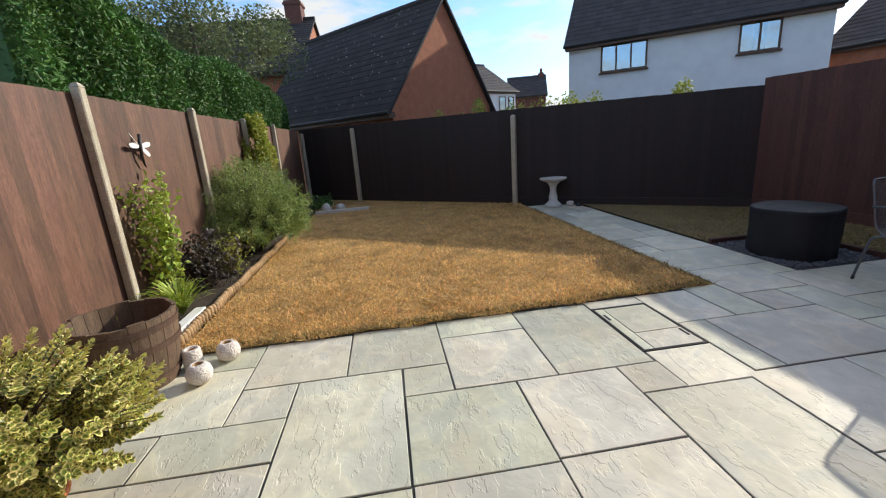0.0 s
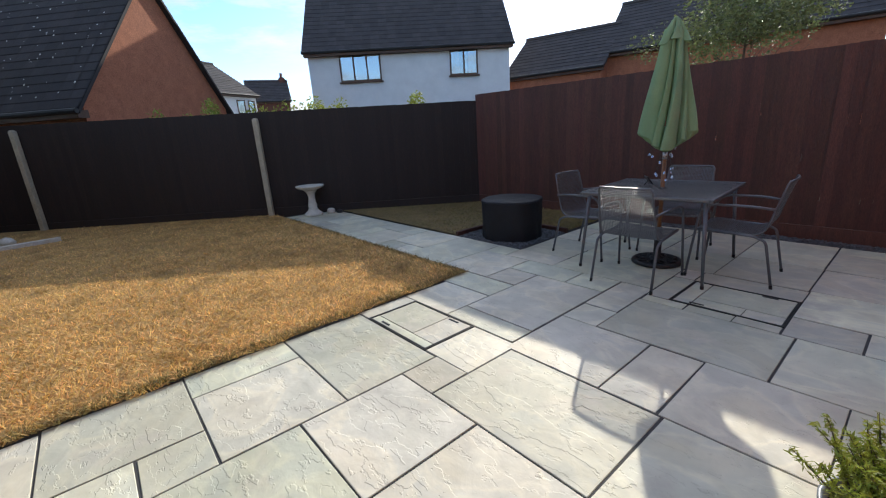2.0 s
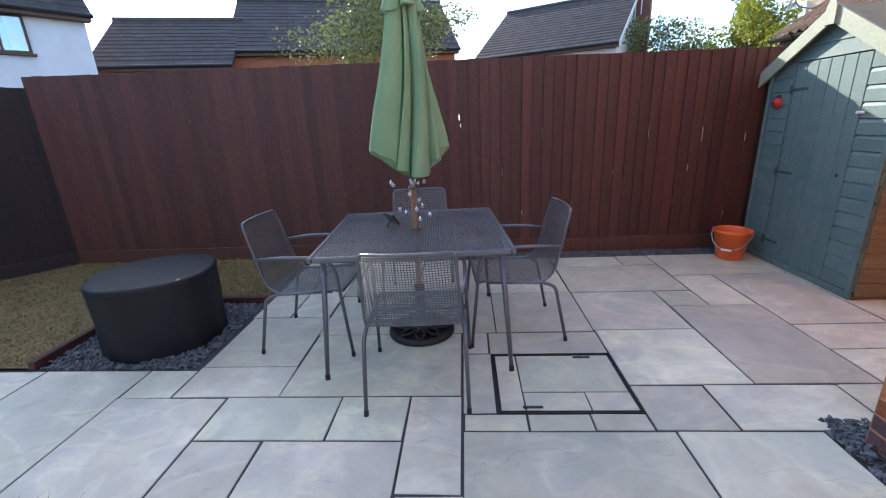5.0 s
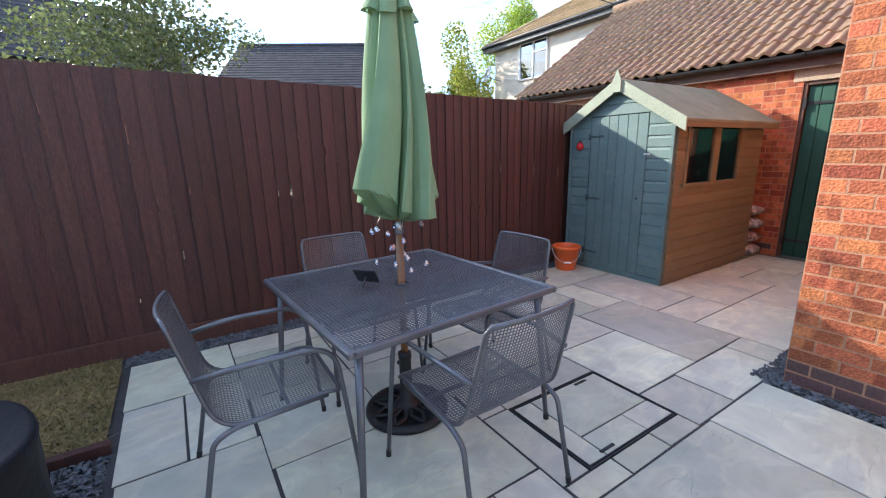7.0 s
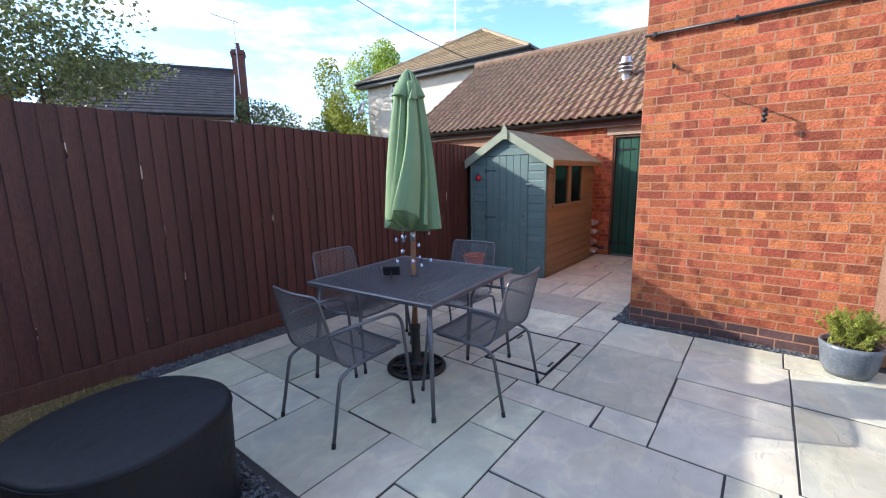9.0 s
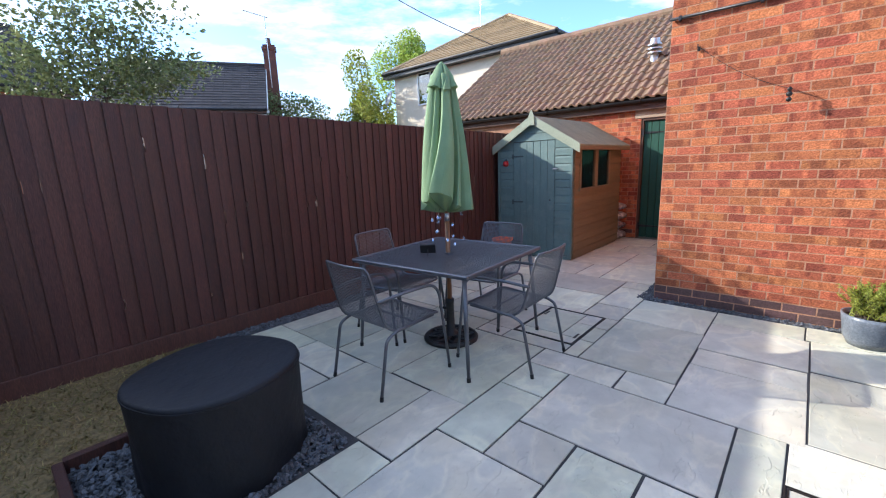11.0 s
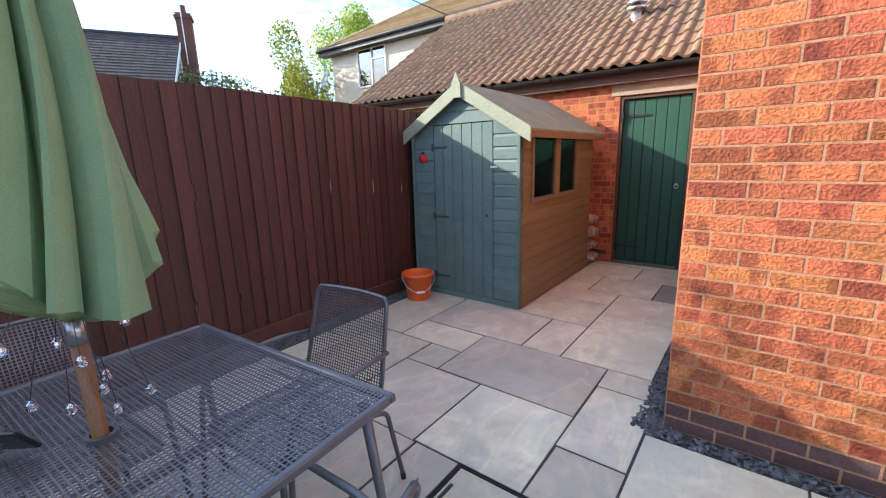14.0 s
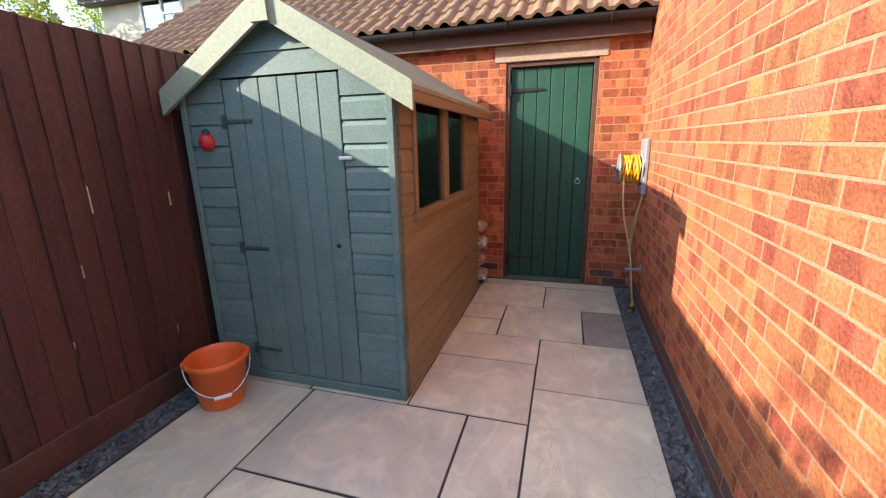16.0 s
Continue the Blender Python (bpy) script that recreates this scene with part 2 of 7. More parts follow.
M_POLE = mat("varnished_pole", (0.22, 0.10, 0.045), (0.30, 0.14, 0.06), 5, 0.4, 0.2, 60, stretch=(8, 8, 1))
M_SHED = mat("blue_green_paint", (0.105, 0.175, 0.170), (0.135, 0.21, 0.20), 4, 0.6, 0.35, 50, vary=0.06, stretch=(1.5, 1.5, 1.5), fine_mix=0.15, stain=(0.17, 0.23, 0.215), stain_scale=5)
M_SHED_TRIM = mat("sage_paint", (0.26, 0.30, 0.22), (0.32, 0.355, 0.265), 5, 0.6, 0.3, 60, fine_mix=0.12)
M_SHED_WOOD = mat("tan_stained_wood", (0.165, 0.128, 0.070), (0.215, 0.168, 0.094), 4, 0.6, 0.5, 45, vary=0.12, stretch=(0.8, 0.8, 7), fine_mix=0.25)
M_FELT = mat("green_roof_felt", (0.20, 0.22, 0.15), (0.27, 0.285, 0.195), 5, 0.95, 0.6, 220)
M_HINGE = mat("painted_over_hinge", (0.035, 0.06, 0.06), (0.05, 0.08, 0.08), 6, 0.5, 0.2, 80)
M_DOOR = mat("green_gloss_paint", (0.005, 0.062, 0.040), (0.008, 0.078, 0.050), 4, 0.6, 0.3, 40, vary=0.05, stretch=(5, 5, 0.7), fine_mix=0.15)
M_FRAME = mat("brown_door_frame", (0.07, 0.035, 0.022), (0.10, 0.05, 0.03), 5, 0.6, 0.3, 60)
M_BLACK = mat("black_plastic", (0.012, 0.012, 0.014), (0.02, 0.02, 0.022), 8, 0.4, 0.15, 90)
M_GALV = mat("galvanised_metal", (0.45, 0.46, 0.47), (0.6, 0.6, 0.6), 8, 0.35, 0.1, 100, metal=0.9)
M_ORANGE = mat("orange_plastic", (0.78, 0.14, 0.03), (0.85, 0.17, 0.04), 6, 0.42, 0.1, 80, fine_mix=0.06)
M_WHITE = mat("white_plastic", (0.7, 0.7, 0.68), (0.8, 0.8, 0.78), 6, 0.45, 0.1, 80, fine_mix=0.06)
M_TERRA = mat("terracotta", (0.55, 0.17, 0.07), (0.66, 0.22, 0.10), 6, 0.8, 0.3, 80)
M_SLATE = mat("slate_chips", (0.055, 0.06, 0.068), (0.13, 0.14, 0.155), 14, 0.6, 0.4, 120, island=0.45)
M_SOIL = mat("soil", (0.035, 0.024, 0.016), (0.07, 0.05, 0.034), 9, 0.95, 1.0, 60, dist=0.02)
M_TURF = mat("dry_turf", (0.36, 0.215, 0.08), (0.50, 0.32, 0.125), 1.6, 0.95, 0.9, 45, fine_mix=0.5, stain=(0.17, 0.12, 0.05), stain_scale=2.6, dist=0.02)
M_BLADE = mat("dry_grass_blade", (0.60, 0.37, 0.13), (0.84, 0.58, 0.25), 2.2, 0.8, 0.0, 20, island=0.5, hue=0.02, stain=(0.30, 0.20, 0.07), stain_scale=2.6, trans=0.35)
# side lawn turf, darker than the dry lawn: its shade is in the colour
M_SHADE_TURF = mat("shaded_turf", (0.17, 0.12, 0.052), (0.24, 0.17, 0.075), 2, 0.95, 0.8, 45, fine_mix=0.35, dist=0.02)
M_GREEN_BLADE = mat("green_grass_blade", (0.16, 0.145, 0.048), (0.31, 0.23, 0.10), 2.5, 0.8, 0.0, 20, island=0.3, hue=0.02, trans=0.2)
M_TILE = mat("brown_pantile", (0.195, 0.118, 0.074), (0.27, 0.170, 0.107), 6, 0.85, 0.6, 70, vary=0.14, hue=0.012, stain=(0.21, 0.165, 0.105), stain_scale=9)
M_TILE_J = mat("brown_pantile_joined", (0.195, 0.118, 0.074), (0.27, 0.170, 0.107), 6, 0.85, 0.6, 70, island=0.14, hue=0.012, stain=(0.21, 0.165, 0.105), stain_scale=9)
M_DARK_ROOF = mat("dark_concrete_tile", (0.018, 0.015, 0.017), (0.034, 0.027, 0.028), 3, 0.85, 0.6, 60, island=0.25)
M_GREY_ROOF = mat("grey_brown_tile", (0.035, 0.031, 0.034), (0.058, 0.05, 0.052), 3, 0.85, 0.6, 60, island=0.2)
M_BUFF_ROOF = mat("buff_tile", (0.25, 0.18, 0.10), (0.34, 0.25, 0.15), 3, 0.85, 0.6, 60, island=0.2)
M_FARBRICK = mat("orange_brick_wall", (0.30, 0.105, 0.055), (0.38, 0.14, 0.075), 5, 0.9, 0.5, 40, island=0.15, fine_mix=0.3)
M_RENDER = mat("cream_render", (0.72, 0.62, 0.48), (0.80, 0.70, 0.56), 2, 0.9, 0.3, 80, fine_mix=0.06)
M_WHITEWALL = mat("white_render", (0.62, 0.62, 0.64), (0.70, 0.70, 0.72), 2, 0.9, 0.3, 80, fine_mix=0.06)
M_BARREL = mat("weathered_oak", (0.10, 0.062, 0.04), (0.17, 0.11, 0.07), 5, 0.75, 0.6, 50, island=0.2, stretch=(4, 4, 0.8), fine_mix=0.3)
M_HOOP = mat("rusty_hoop", (0.075, 0.045, 0.035), (0.13, 0.075, 0.05), 8, 0.7, 0.4, 90, metal=0.3)
M_CERAMIC = mat("white_speckled_ceramic", (0.62, 0.55, 0.50), (0.75, 0.69, 0.64), 18, 0.7, 1.0, 75, fine_mix=0.12, dist=0.012)
M_PALESTONE = mat("pale_cast_stone", (0.50, 0.48, 0.44), (0.62, 0.60, 0.55), 8, 0.85, 0.4, 90)
M_COVER = mat("black_fabric_cover", (0.006, 0.007, 0.010), (0.011, 0.012, 0.016), 4, 0.60, 0.6, 14, fine_mix=0.15, dist=0.012, spec=0.35)
M_LOGROLL = mat("edging_timber", (0.34, 0.22, 0.11), (0.46, 0.31, 0.17), 8, 0.85, 0.5, 60, island=0.2, vary=0.15)
M_BARK = mat("bark", (0.06, 0.045, 0.033), (0.13, 0.10, 0.075), 8, 0.9, 0.8, 60, stretch=(4, 4, 1))
M_LEAF_HEDGE = mat("conifer_leaf", (0.035, 0.10, 0.018), (0.08, 0.19, 0.035), 2, 0.6, 0, 20, island=0.4, hue=0.02, trans=0.2)
M_LEAF_TREE = mat("silvery_leaf", (0.10, 0.13, 0.05), (0.19, 0.22, 0.09), 2, 0.5, 0, 20, island=0.35, hue=0.02, trans=0.35)
M_LEAF_LIME = mat("lime_leaf", (0.22, 0.27, 0.035), (0.40, 0.42, 0.08), 3, 0.55, 0, 20, island=0.3, hue=0.02, trans=0.35)
M_LEAF_SAGE = mat("broom_leaf", (0.17, 0.25, 0.06), (0.33, 0.41, 0.13), 3, 0.6, 0, 20, island=0.35, hue=0.02, trans=0.25)
M_LEAF_MID = mat("leaf_centre", (0.13, 0.18, 0.035), (0.24, 0.29, 0.06), 12, 0.4, 0, 60, island=0.25, hue=0.02, trans=0.2)
M_LEAF_VARI = mat("variegated_leaf", (0.62, 0.58, 0.17), (0.78, 0.70, 0.30), 12, 0.45, 0, 60, island=0.35, hue=0.02, trans=0.25)
M_LEAF_DARK = mat("purple_leaf", (0.05, 0.035, 0.045), (0.10, 0.09, 0.05), 6, 0.55, 0, 30, island=0.4, hue=0.04, trans=0.2)
M_LEAF_GREEN = mat("fresh_leaf", (0.25, 0.36, 0.05), (0.46, 0.54, 0.11), 5, 0.5, 0, 30, island=0.35, hue=0.02, trans=0.3)
M_YELLOW = mat("yellow_hose", (0.80, 0.46, 0.02), (0.86, 0.52, 0.04), 6, 0.4, 0.1, 80, fine_mix=0.08)
M_HOSE = mat("pale_hose", (0.46, 0.36, 0.20), (0.55, 0.44, 0.26), 6, 0.45, 0.1, 80, fine_mix=0.08)
M_GREYPL = mat("grey_plastic", (0.22, 0.23, 0.25), (0.28, 0.29, 0.31), 6, 0.45, 0.1, 80, fine_mix=0.06)
M_RED = mat("red_gloss_plastic", (0.55, 0.02, 0.025), (0.62, 0.03, 0.03), 6, 0.25, 0.1, 80, fine_mix=0.06)
M_POT = mat("blue_grey_glaze", (0.10, 0.12, 0.15), (0.16, 0.18, 0.21), 6, 0.35, 0.2, 80)
M_LINTEL = mat("stone_lintel", (0.36, 0.28, 0.20), (0.44, 0.35, 0.26), 6, 0.9, 0.4, 90)
M_BAG = mat("printed_plastic_sack", (0.07, 0.035, 0.03), (0.75, 0.72, 0.68), 17, 0.4, 0.7, 40, fine_mix=0.3, dist=0.03, stain=(0.45, 0.10, 0.05), stain_scale=9)
M_FIELD = mat("far_ground", (0.10, 0.10, 0.06), (0.16, 0.14, 0.09), 0.2, 0.95, 0.3, 8)
M_GLASS, M_PANE = glass("shed_glass", alpha=0.05), glass("window_glass", alpha=0.22)
M_DARKROOM = mat("dim_interior", (0.03, 0.03, 0.03), (0.06, 0.055, 0.05), 4, 0.9, 0, 20)
M_DARKBRICK = mat("dark_red_brick", (0.11, 0.045, 0.035), (0.16, 0.065, 0.05), 5, 0.9, 0.5, 40)
M_CURTAIN = mat("orange_curtain", (0.40, 0.20, 0.10), (0.5, 0.27, 0.15), 4, 0.9, 0.2, 40)
M_CRYSTAL = glass("crystal", (0.95, 0.96, 1.0), 0.35)


# ---------------------------------------------------------------- builders
rng = random.Random(7)


class Geo:
    """Collects vertices and faces of one mesh."""

    def __init__(self):
        self.v, self.f = [], []

    def add(self, verts, faces, m=None):
        k = len(self.v)
        self.v += [tuple(m @ Vector(p)) for p in verts] if m is not None else [tuple(p) for p in verts]
        self.f += [tuple(i + k for i in f) for f in faces]
        return self

    def box(self, x0, x1, y0, y1, z0, z1, b=0.0, m=None):
        """A box, with chamfered edges of width b."""
        if b <= 0:
            v = [(x, y, z) for x in (x0, x1) for y in (y0, y1) for z in (z0, z1)]
            return self.add(v, [(0, 1, 3, 2), (4, 6, 7, 5), (0, 4, 5, 1), (2, 3, 7, 6), (0, 2, 6, 4), (1, 5, 7, 3)], m)
        lo, hi, mid = (x0, y0, z0), (x1, y1, z1), Vector(((x0 + x1) / 2, (y0 + y1) / 2, (z0 + z1) / 2))
        v, key = [], {}
        for s in [(i, j, k) for i in (0, 1) for j in (0, 1) for k in (0, 1)]:
            for a in range(3):
                p = [(hi[c] if s[c] else lo[c]) + (0 if c == a else (-b if s[c] else b)) for c in range(3)]
                key[(s, a)] = len(v)
                v.append(p)
        f = []
        for a in range(3):
            o, q = [c for c in range(3) if c != a]
            for s in (0, 1):
                loop = []
                for i, j in ((0, 0), (1, 0), (1, 1), (0, 1)):
                    t = [0, 0, 0]
                    t[a], t[o], t[q] = s, i, j
                    loop.append(key[(tuple(t), a)])
                f.append(loop)
            for i, j in ((0, 0), (1, 0), (1, 1), (0, 1)):
                s0, s1 = [0, 0, 0], [0, 0, 0]
                s0[o] = s1[o] = i
                s0[q] = s1[q] = j
                s1[a] = 1
                f.append([key[(tuple(s0), o)], key[(tuple(s1), o)], key[(tuple(s1), q)], key[(tuple(s0), q)]])
        for s in [(i, j, k) for i in (0, 1) for j in (0, 1) for k in (0, 1)]:
            f.append([key[(s, 0)], key[(s, 1)], key[(s, 2)]])
        out = []
        for loop in f:
            pts = [Vector(v[i]) for i in loop]
            nrm, cen = (pts[1] - pts[0]).cross(pts[2] - pts[0]), sum(pts, Vector()) / len(pts)
            out.append(tuple(loop) if nrm.dot(cen - mid) > 0 else tuple(reversed(loop)))
        return self.add(v, out, m)

    def tube(self, pts, r, n=8, closed=False):
        """A round bar along pts; r is one radius or one for each point."""
        pts = [Vector(p) for p in pts]
        rs = [float(r)] * len(pts) if isinstance(r, (int, float)) else [float(q) for q in r]
        v, f, side = [], [], None
        for i, p in enumerate(pts):
            a, b = pts[i - 1] if i or closed else p, pts[(i + 1) % len(pts)] if i < len(pts) - 1 or closed else p
            d = (b - a).normalized()
            side = d.orthogonal().normalized() if side is None else (side - side.dot(d) * d).normalized()
            up = d.cross(side)
            v += [p + rs[i] * (math.cos(math.tau * k / n) * side + math.sin(math.tau * k / n) * up) for k in range(n)]
        m = len(pts)
        for i in range(m if closed else m - 1):
            for k in range(n):
                f.append((i * n + k, i * n + (k + 1) % n, ((i + 1) % m) * n + (k + 1) % n, ((i + 1) % m) * n + k))
        if not closed:
            f += [tuple(range(n - 1, -1, -1)), tuple((m - 1) * n + k for k in range(n))]
        return self.add(v, f)

    def lathe(self, prof, n=28, centre=(0, 0, 0), wob=0.0):
        """Turns a profile of (radius, height) round the z axis; a radius of 0 closes an end."""
        v, f = [], []
        for r, z in prof:
            v += [(centre[0] + r * math.cos(math.tau * k / n) * (1 + wob * math.sin(3 * k)), centre[1] + r * math.sin(math.tau * k / n), centre[2] + z) for k in range(n)]
        for i in range(len(prof) - 1):
            for k in range(n):
                f.append((i * n + k, i * n + (k + 1) % n, (i + 1) * n + (k + 1) % n, (i + 1) * n + k))
        return self.add(v, f)

    def quad(self, a, b, c, d):
        return self.add([a, b, c, d], [(0, 1, 2, 3)])

    def mesh(self, name, material, smooth=False):
        me = bpy.data.meshes.new(name)
        me.from_pydata(self.v, [], self.f)
        me.materials.append(material)
        if smooth:
            me.polygons.foreach_set("use_smooth", [True] * len(me.polygons))
        me.update()
        return me


def part(name, geo, material, parent, label="", smooth=False):
    """One mesh under a thing or a part."""
    ob = new(name, geo.mesh(name, material, smooth) if isinstance(geo, Geo) else geo)
    ob.parent = parent
    return tagged(ob, label)


def thing(name, m, label, category, group="", kind=""):
    """An Empty at a thing's base, which parents its parts."""
    ob = new(name)
    ob.empty_display_size = 0.1
    ob.matrix_world = m
    return tagged(ob, label, category, group, kind)


def solid(name, geo, material, label, category, group="", kind="", m=None, smooth=False):
    """A thing of one mesh."""
    ob = new(name, geo.mesh(name, material, smooth))
    if m is not None:
        ob.matrix_world = m
    return tagged(ob, label, category, group, kind)


def setting(name, geo, material, label, smooth=False):
    return solid(name, geo, material, label, name.split("_")[0], kind="structure", smooth=smooth)


def bend(pts, steps=6):
    """Rounds a path through its inner points (quadratic corners at a third of each leg)."""
    pts = [Vector(p) for p in pts]
    out = [pts[0]]
    for i in range(1, len(pts) - 1):
        p0, p1, p2 = pts[i - 1], pts[i], pts[i + 1]
        cut = min(0.4 * (p1 - p0).length, 0.4 * (p2 - p1).length, 0.12)
        a, b = p1 + (p0 - p1).normalized() * cut, p1 + (p2 - p1).normalized() * cut
        for k in range(steps + 1):
            t = k / steps
            out.append((1 - t) ** 2 * a + 2 * t * (1 - t) * p1 + t * t * b)
    return out + [pts[-1]]


def leaves(points, size, seed, long=1.8, up=0.3):
    """A Geo of folded leaves, one at each point, turned at random."""
    r, g = np.random.RandomState(seed), Geo()
    n = len(points)
    p = np.array(points, float)
    d = r.normal(size=(n, 3))
    d[:, 2] = d[:, 2] * 0.7 + up
    d /= np.linalg.norm(d, axis=1)[:, None]
    s = np.cross(d, r.normal(size=(n, 3)))
    s /= np.linalg.norm(s, axis=1)[:, None] + 1e-9
    nn = np.cross(d, s)
    k = size * r.uniform(0.6, 1.35, (n, 1))
    a, b = p - d * k * long / 2, p + d * k * long / 2
    c, e = p + s * k / 2 + nn * k * 0.16, p - s * k / 2 + nn * k * 0.16
    v = np.stack([a, c, b, e], 1).reshape(-1, 3)
    g.v = [tuple(q) for q in v]
    g.f = [q for i in range(n) for q in ((4 * i, 4 * i + 1, 4 * i + 2), (4 * i, 4 * i + 2, 4 * i + 3))]
    return g


def cloud(n, centre, radii, seed, shell=0.55, lumps=9, cut=None):
    """Points in an uneven lumpy crown: lumps of different size inside an ellipsoid."""
    r = np.random.RandomState(seed)
    cs = r.normal(size=(lumps, 3))
    cs = cs / np.linalg.norm(cs, axis=1)[:, None] * r.uniform(0.35, 0.85, (lumps, 1))
    rad = r.uniform(0.28, 0.5, lumps)
    pick = r.randint(0, lumps, n)
    d = r.normal(size=(n, 3))
    d = d / np.linalg.norm(d, axis=1)[:, None] * (r.uniform(shell ** 3, 1, (n, 1)) ** (1 / 3))
    q = cs[pick] + d * rad[pick][:, None]
    q = q * np.array(radii) + np.array(centre)
    return q if cut is None else q[q[:, 2] > cut]


def limbs(geo, base, height, r0, n, seed, spread=0.8, droop=0.0):
    """Adds a tapered trunk to geo and returns its limbs, one Geo each."""
    q = random.Random(seed)
    trunk = [Vector(base) + Vector((0.05 * math.sin(3 * t), 0.05 * math.cos(4 * t) - 0.05, height * t)) for t in np.linspace(0, 1, 9)]
    geo.tube(trunk, [r0 * (1 - 0.85 * t) for t in np.linspace(0, 1, 9)], 8)
    tips = []
    for i in range(n):
        t = 0.25 + 0.7 * i / n
        p = trunk[int(t * 8)]
        a = q.uniform(0, math.tau)
        ln = height * spread * (1.05 - t) * q.uniform(0.6, 1.1)
        end = p + Vector((math.cos(a) * ln, math.sin(a) * ln, ln * q.uniform(0.5, 1.0)))
        mid = (p + end) / 2 + Vector((0, 0, -0.08 * ln))
        tips.append(Geo().tube([p, mid, end], [r0 * 0.4 * (1 - 0.7 * t), r0 * 0.22 * (1 - 0.6 * t), 0.004], 5))
    return tips


# ---------------------------------------------------------------- ground
FENCE_X, CORNER_Y, LEFT_X = 6.265, 5.94, -1.86


def back_y(x):
    """The line of the slanting back fence."""
    return 5.83 - 0.8 * (x - 6.4)


g = Geo()
g.box(-600, 600, -600, 600, -0.4, -0.06)
setting("ground", g, M_FIELD, "dull grass and earth reaching to the horizon")
g = Geo()
g.box(LEFT_X, FENCE_X - 0.02, -3.45, 3.3, -0.06, -0.0055)
g.box(3.16, 4.15, 3.3, 8.1, -0.06, -0.0055)
floor = setting("floor", g, M_GROUT, "grey sandstone patio slabs with dark joints")
g = Geo()
top_y = back_y(LEFT_X) - 0.02
g.add([(-1.2, 3.03, 0.012), (3.19, 3.13, 0.012), (3.17, back_y(3.17) - 0.03, 0.012), (-1.2, back_y(-1.2) - 0.03, 0.03)], [(0, 1, 2, 3)])
g.add([(-1.2, 3.03, -0.06), (3.19, 3.13, -0.06), (3.17, back_y(3.17) - 0.03, -0.06), (-1.2, back_y(-1.2) - 0.03, -0.06), (-1.2, 3.03, 0.012), (3.19, 3.13, 0.012), (3.17, back_y(3.17) - 0.03, 0.012), (-1.2, back_y(-1.2) - 0.03, 0.03)], [(0, 1, 5, 4), (1, 2, 6, 5), (2, 3, 7, 6), (3, 0, 4, 7)])
lawn = setting("lawn", g, M_TURF, "sun-dried tan lawn with a ragged edge")
g = Geo()
g.add([(4.15, 4.3, 0.01), (5.12, 4.3, 0.01), (5.12, 3.26, 0.01), (6.08, 3.26, 0.01), (6.25, 3.3, 0.01), (6.25, 5.9, 0.01), (4.15, back_y(4.15) - 0.03, 0.02)], [(0, 1, 2, 3, 4, 5, 6)])
setting("lawn_side", g, M_SHADE_TURF, "shaded patchy green and brown turf")
g = Geo()
g.box(LEFT_X + 0.02, -1.27, 3.0, 12.3, -0.06, 0.05)
setting("ground_border", g, M_SOIL, "dark soil of the planted border")
g = Geo()
g.box(4.14, 5.1, 3.23, 4.28, -0.05, -0.02)
g.box(6.085, 6.26, -1.2, 3.25, -0.05, -0.002)
g.box(3.55, 3.685, -3.4, 0.0, -0.05, -0.002)
setting("ground_gravel", g, M_SLATE, "dark slate gravel bed")


def turf(name, inside, x0, x1, y0, y1, n, material, label, seed, size=0.03):
    """Short grass blades over an area, thicker along its edges."""
    r, gg = np.random.RandomState(seed), Geo()
    for _ in range(n):
        x, y = r.uniform(x0, x1), y0 + (y1 - y0) * r.uniform() ** 1.35
        if not inside(x, y):
            continue
        a, h, w = r.uniform(0, math.tau), size * r.uniform(0.5, 1.5), r.uniform(0.003, 0.006)
        dx, dy, lx, ly = math.cos(a) * w, math.sin(a) * w, r.normal() * h * 1.1, r.normal() * h * 1.1
        k = len(gg.v)
        gg.v += [(x - dx, y - dy, 0.01), (x + dx, y + dy, 0.01), (x + lx, y + ly, 0.012 + h)]
        gg.f.append((k, k + 1, k + 2))
    return solid(name, gg, material, label, "grass", kind="stuff")


turf("dry_grass", lambda x, y: y < back_y(x) - 0.05 and y > 3.0 + 0.03 * x + 0.02 * math.sin(9 * x), -1.2, 3.14, 2.98, 11.0, 100000, M_BLADE, "short dry tan grass blades on the lawn", 3, 0.027)
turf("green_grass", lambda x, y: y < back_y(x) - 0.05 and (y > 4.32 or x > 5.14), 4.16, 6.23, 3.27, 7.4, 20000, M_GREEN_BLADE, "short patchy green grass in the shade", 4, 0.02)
turf("edge_grass", lambda x, y: y > 3.0 + 0.03 * x and (abs(y - 3.05 - 0.03 * x) < 0.05 or abs(x - 3.15) < 0.04), -1.2, 3.19, 2.98, 7.6, 60000, M_GREEN_BLADE, "greener tufts along the lawn's edge", 5, 0.03)


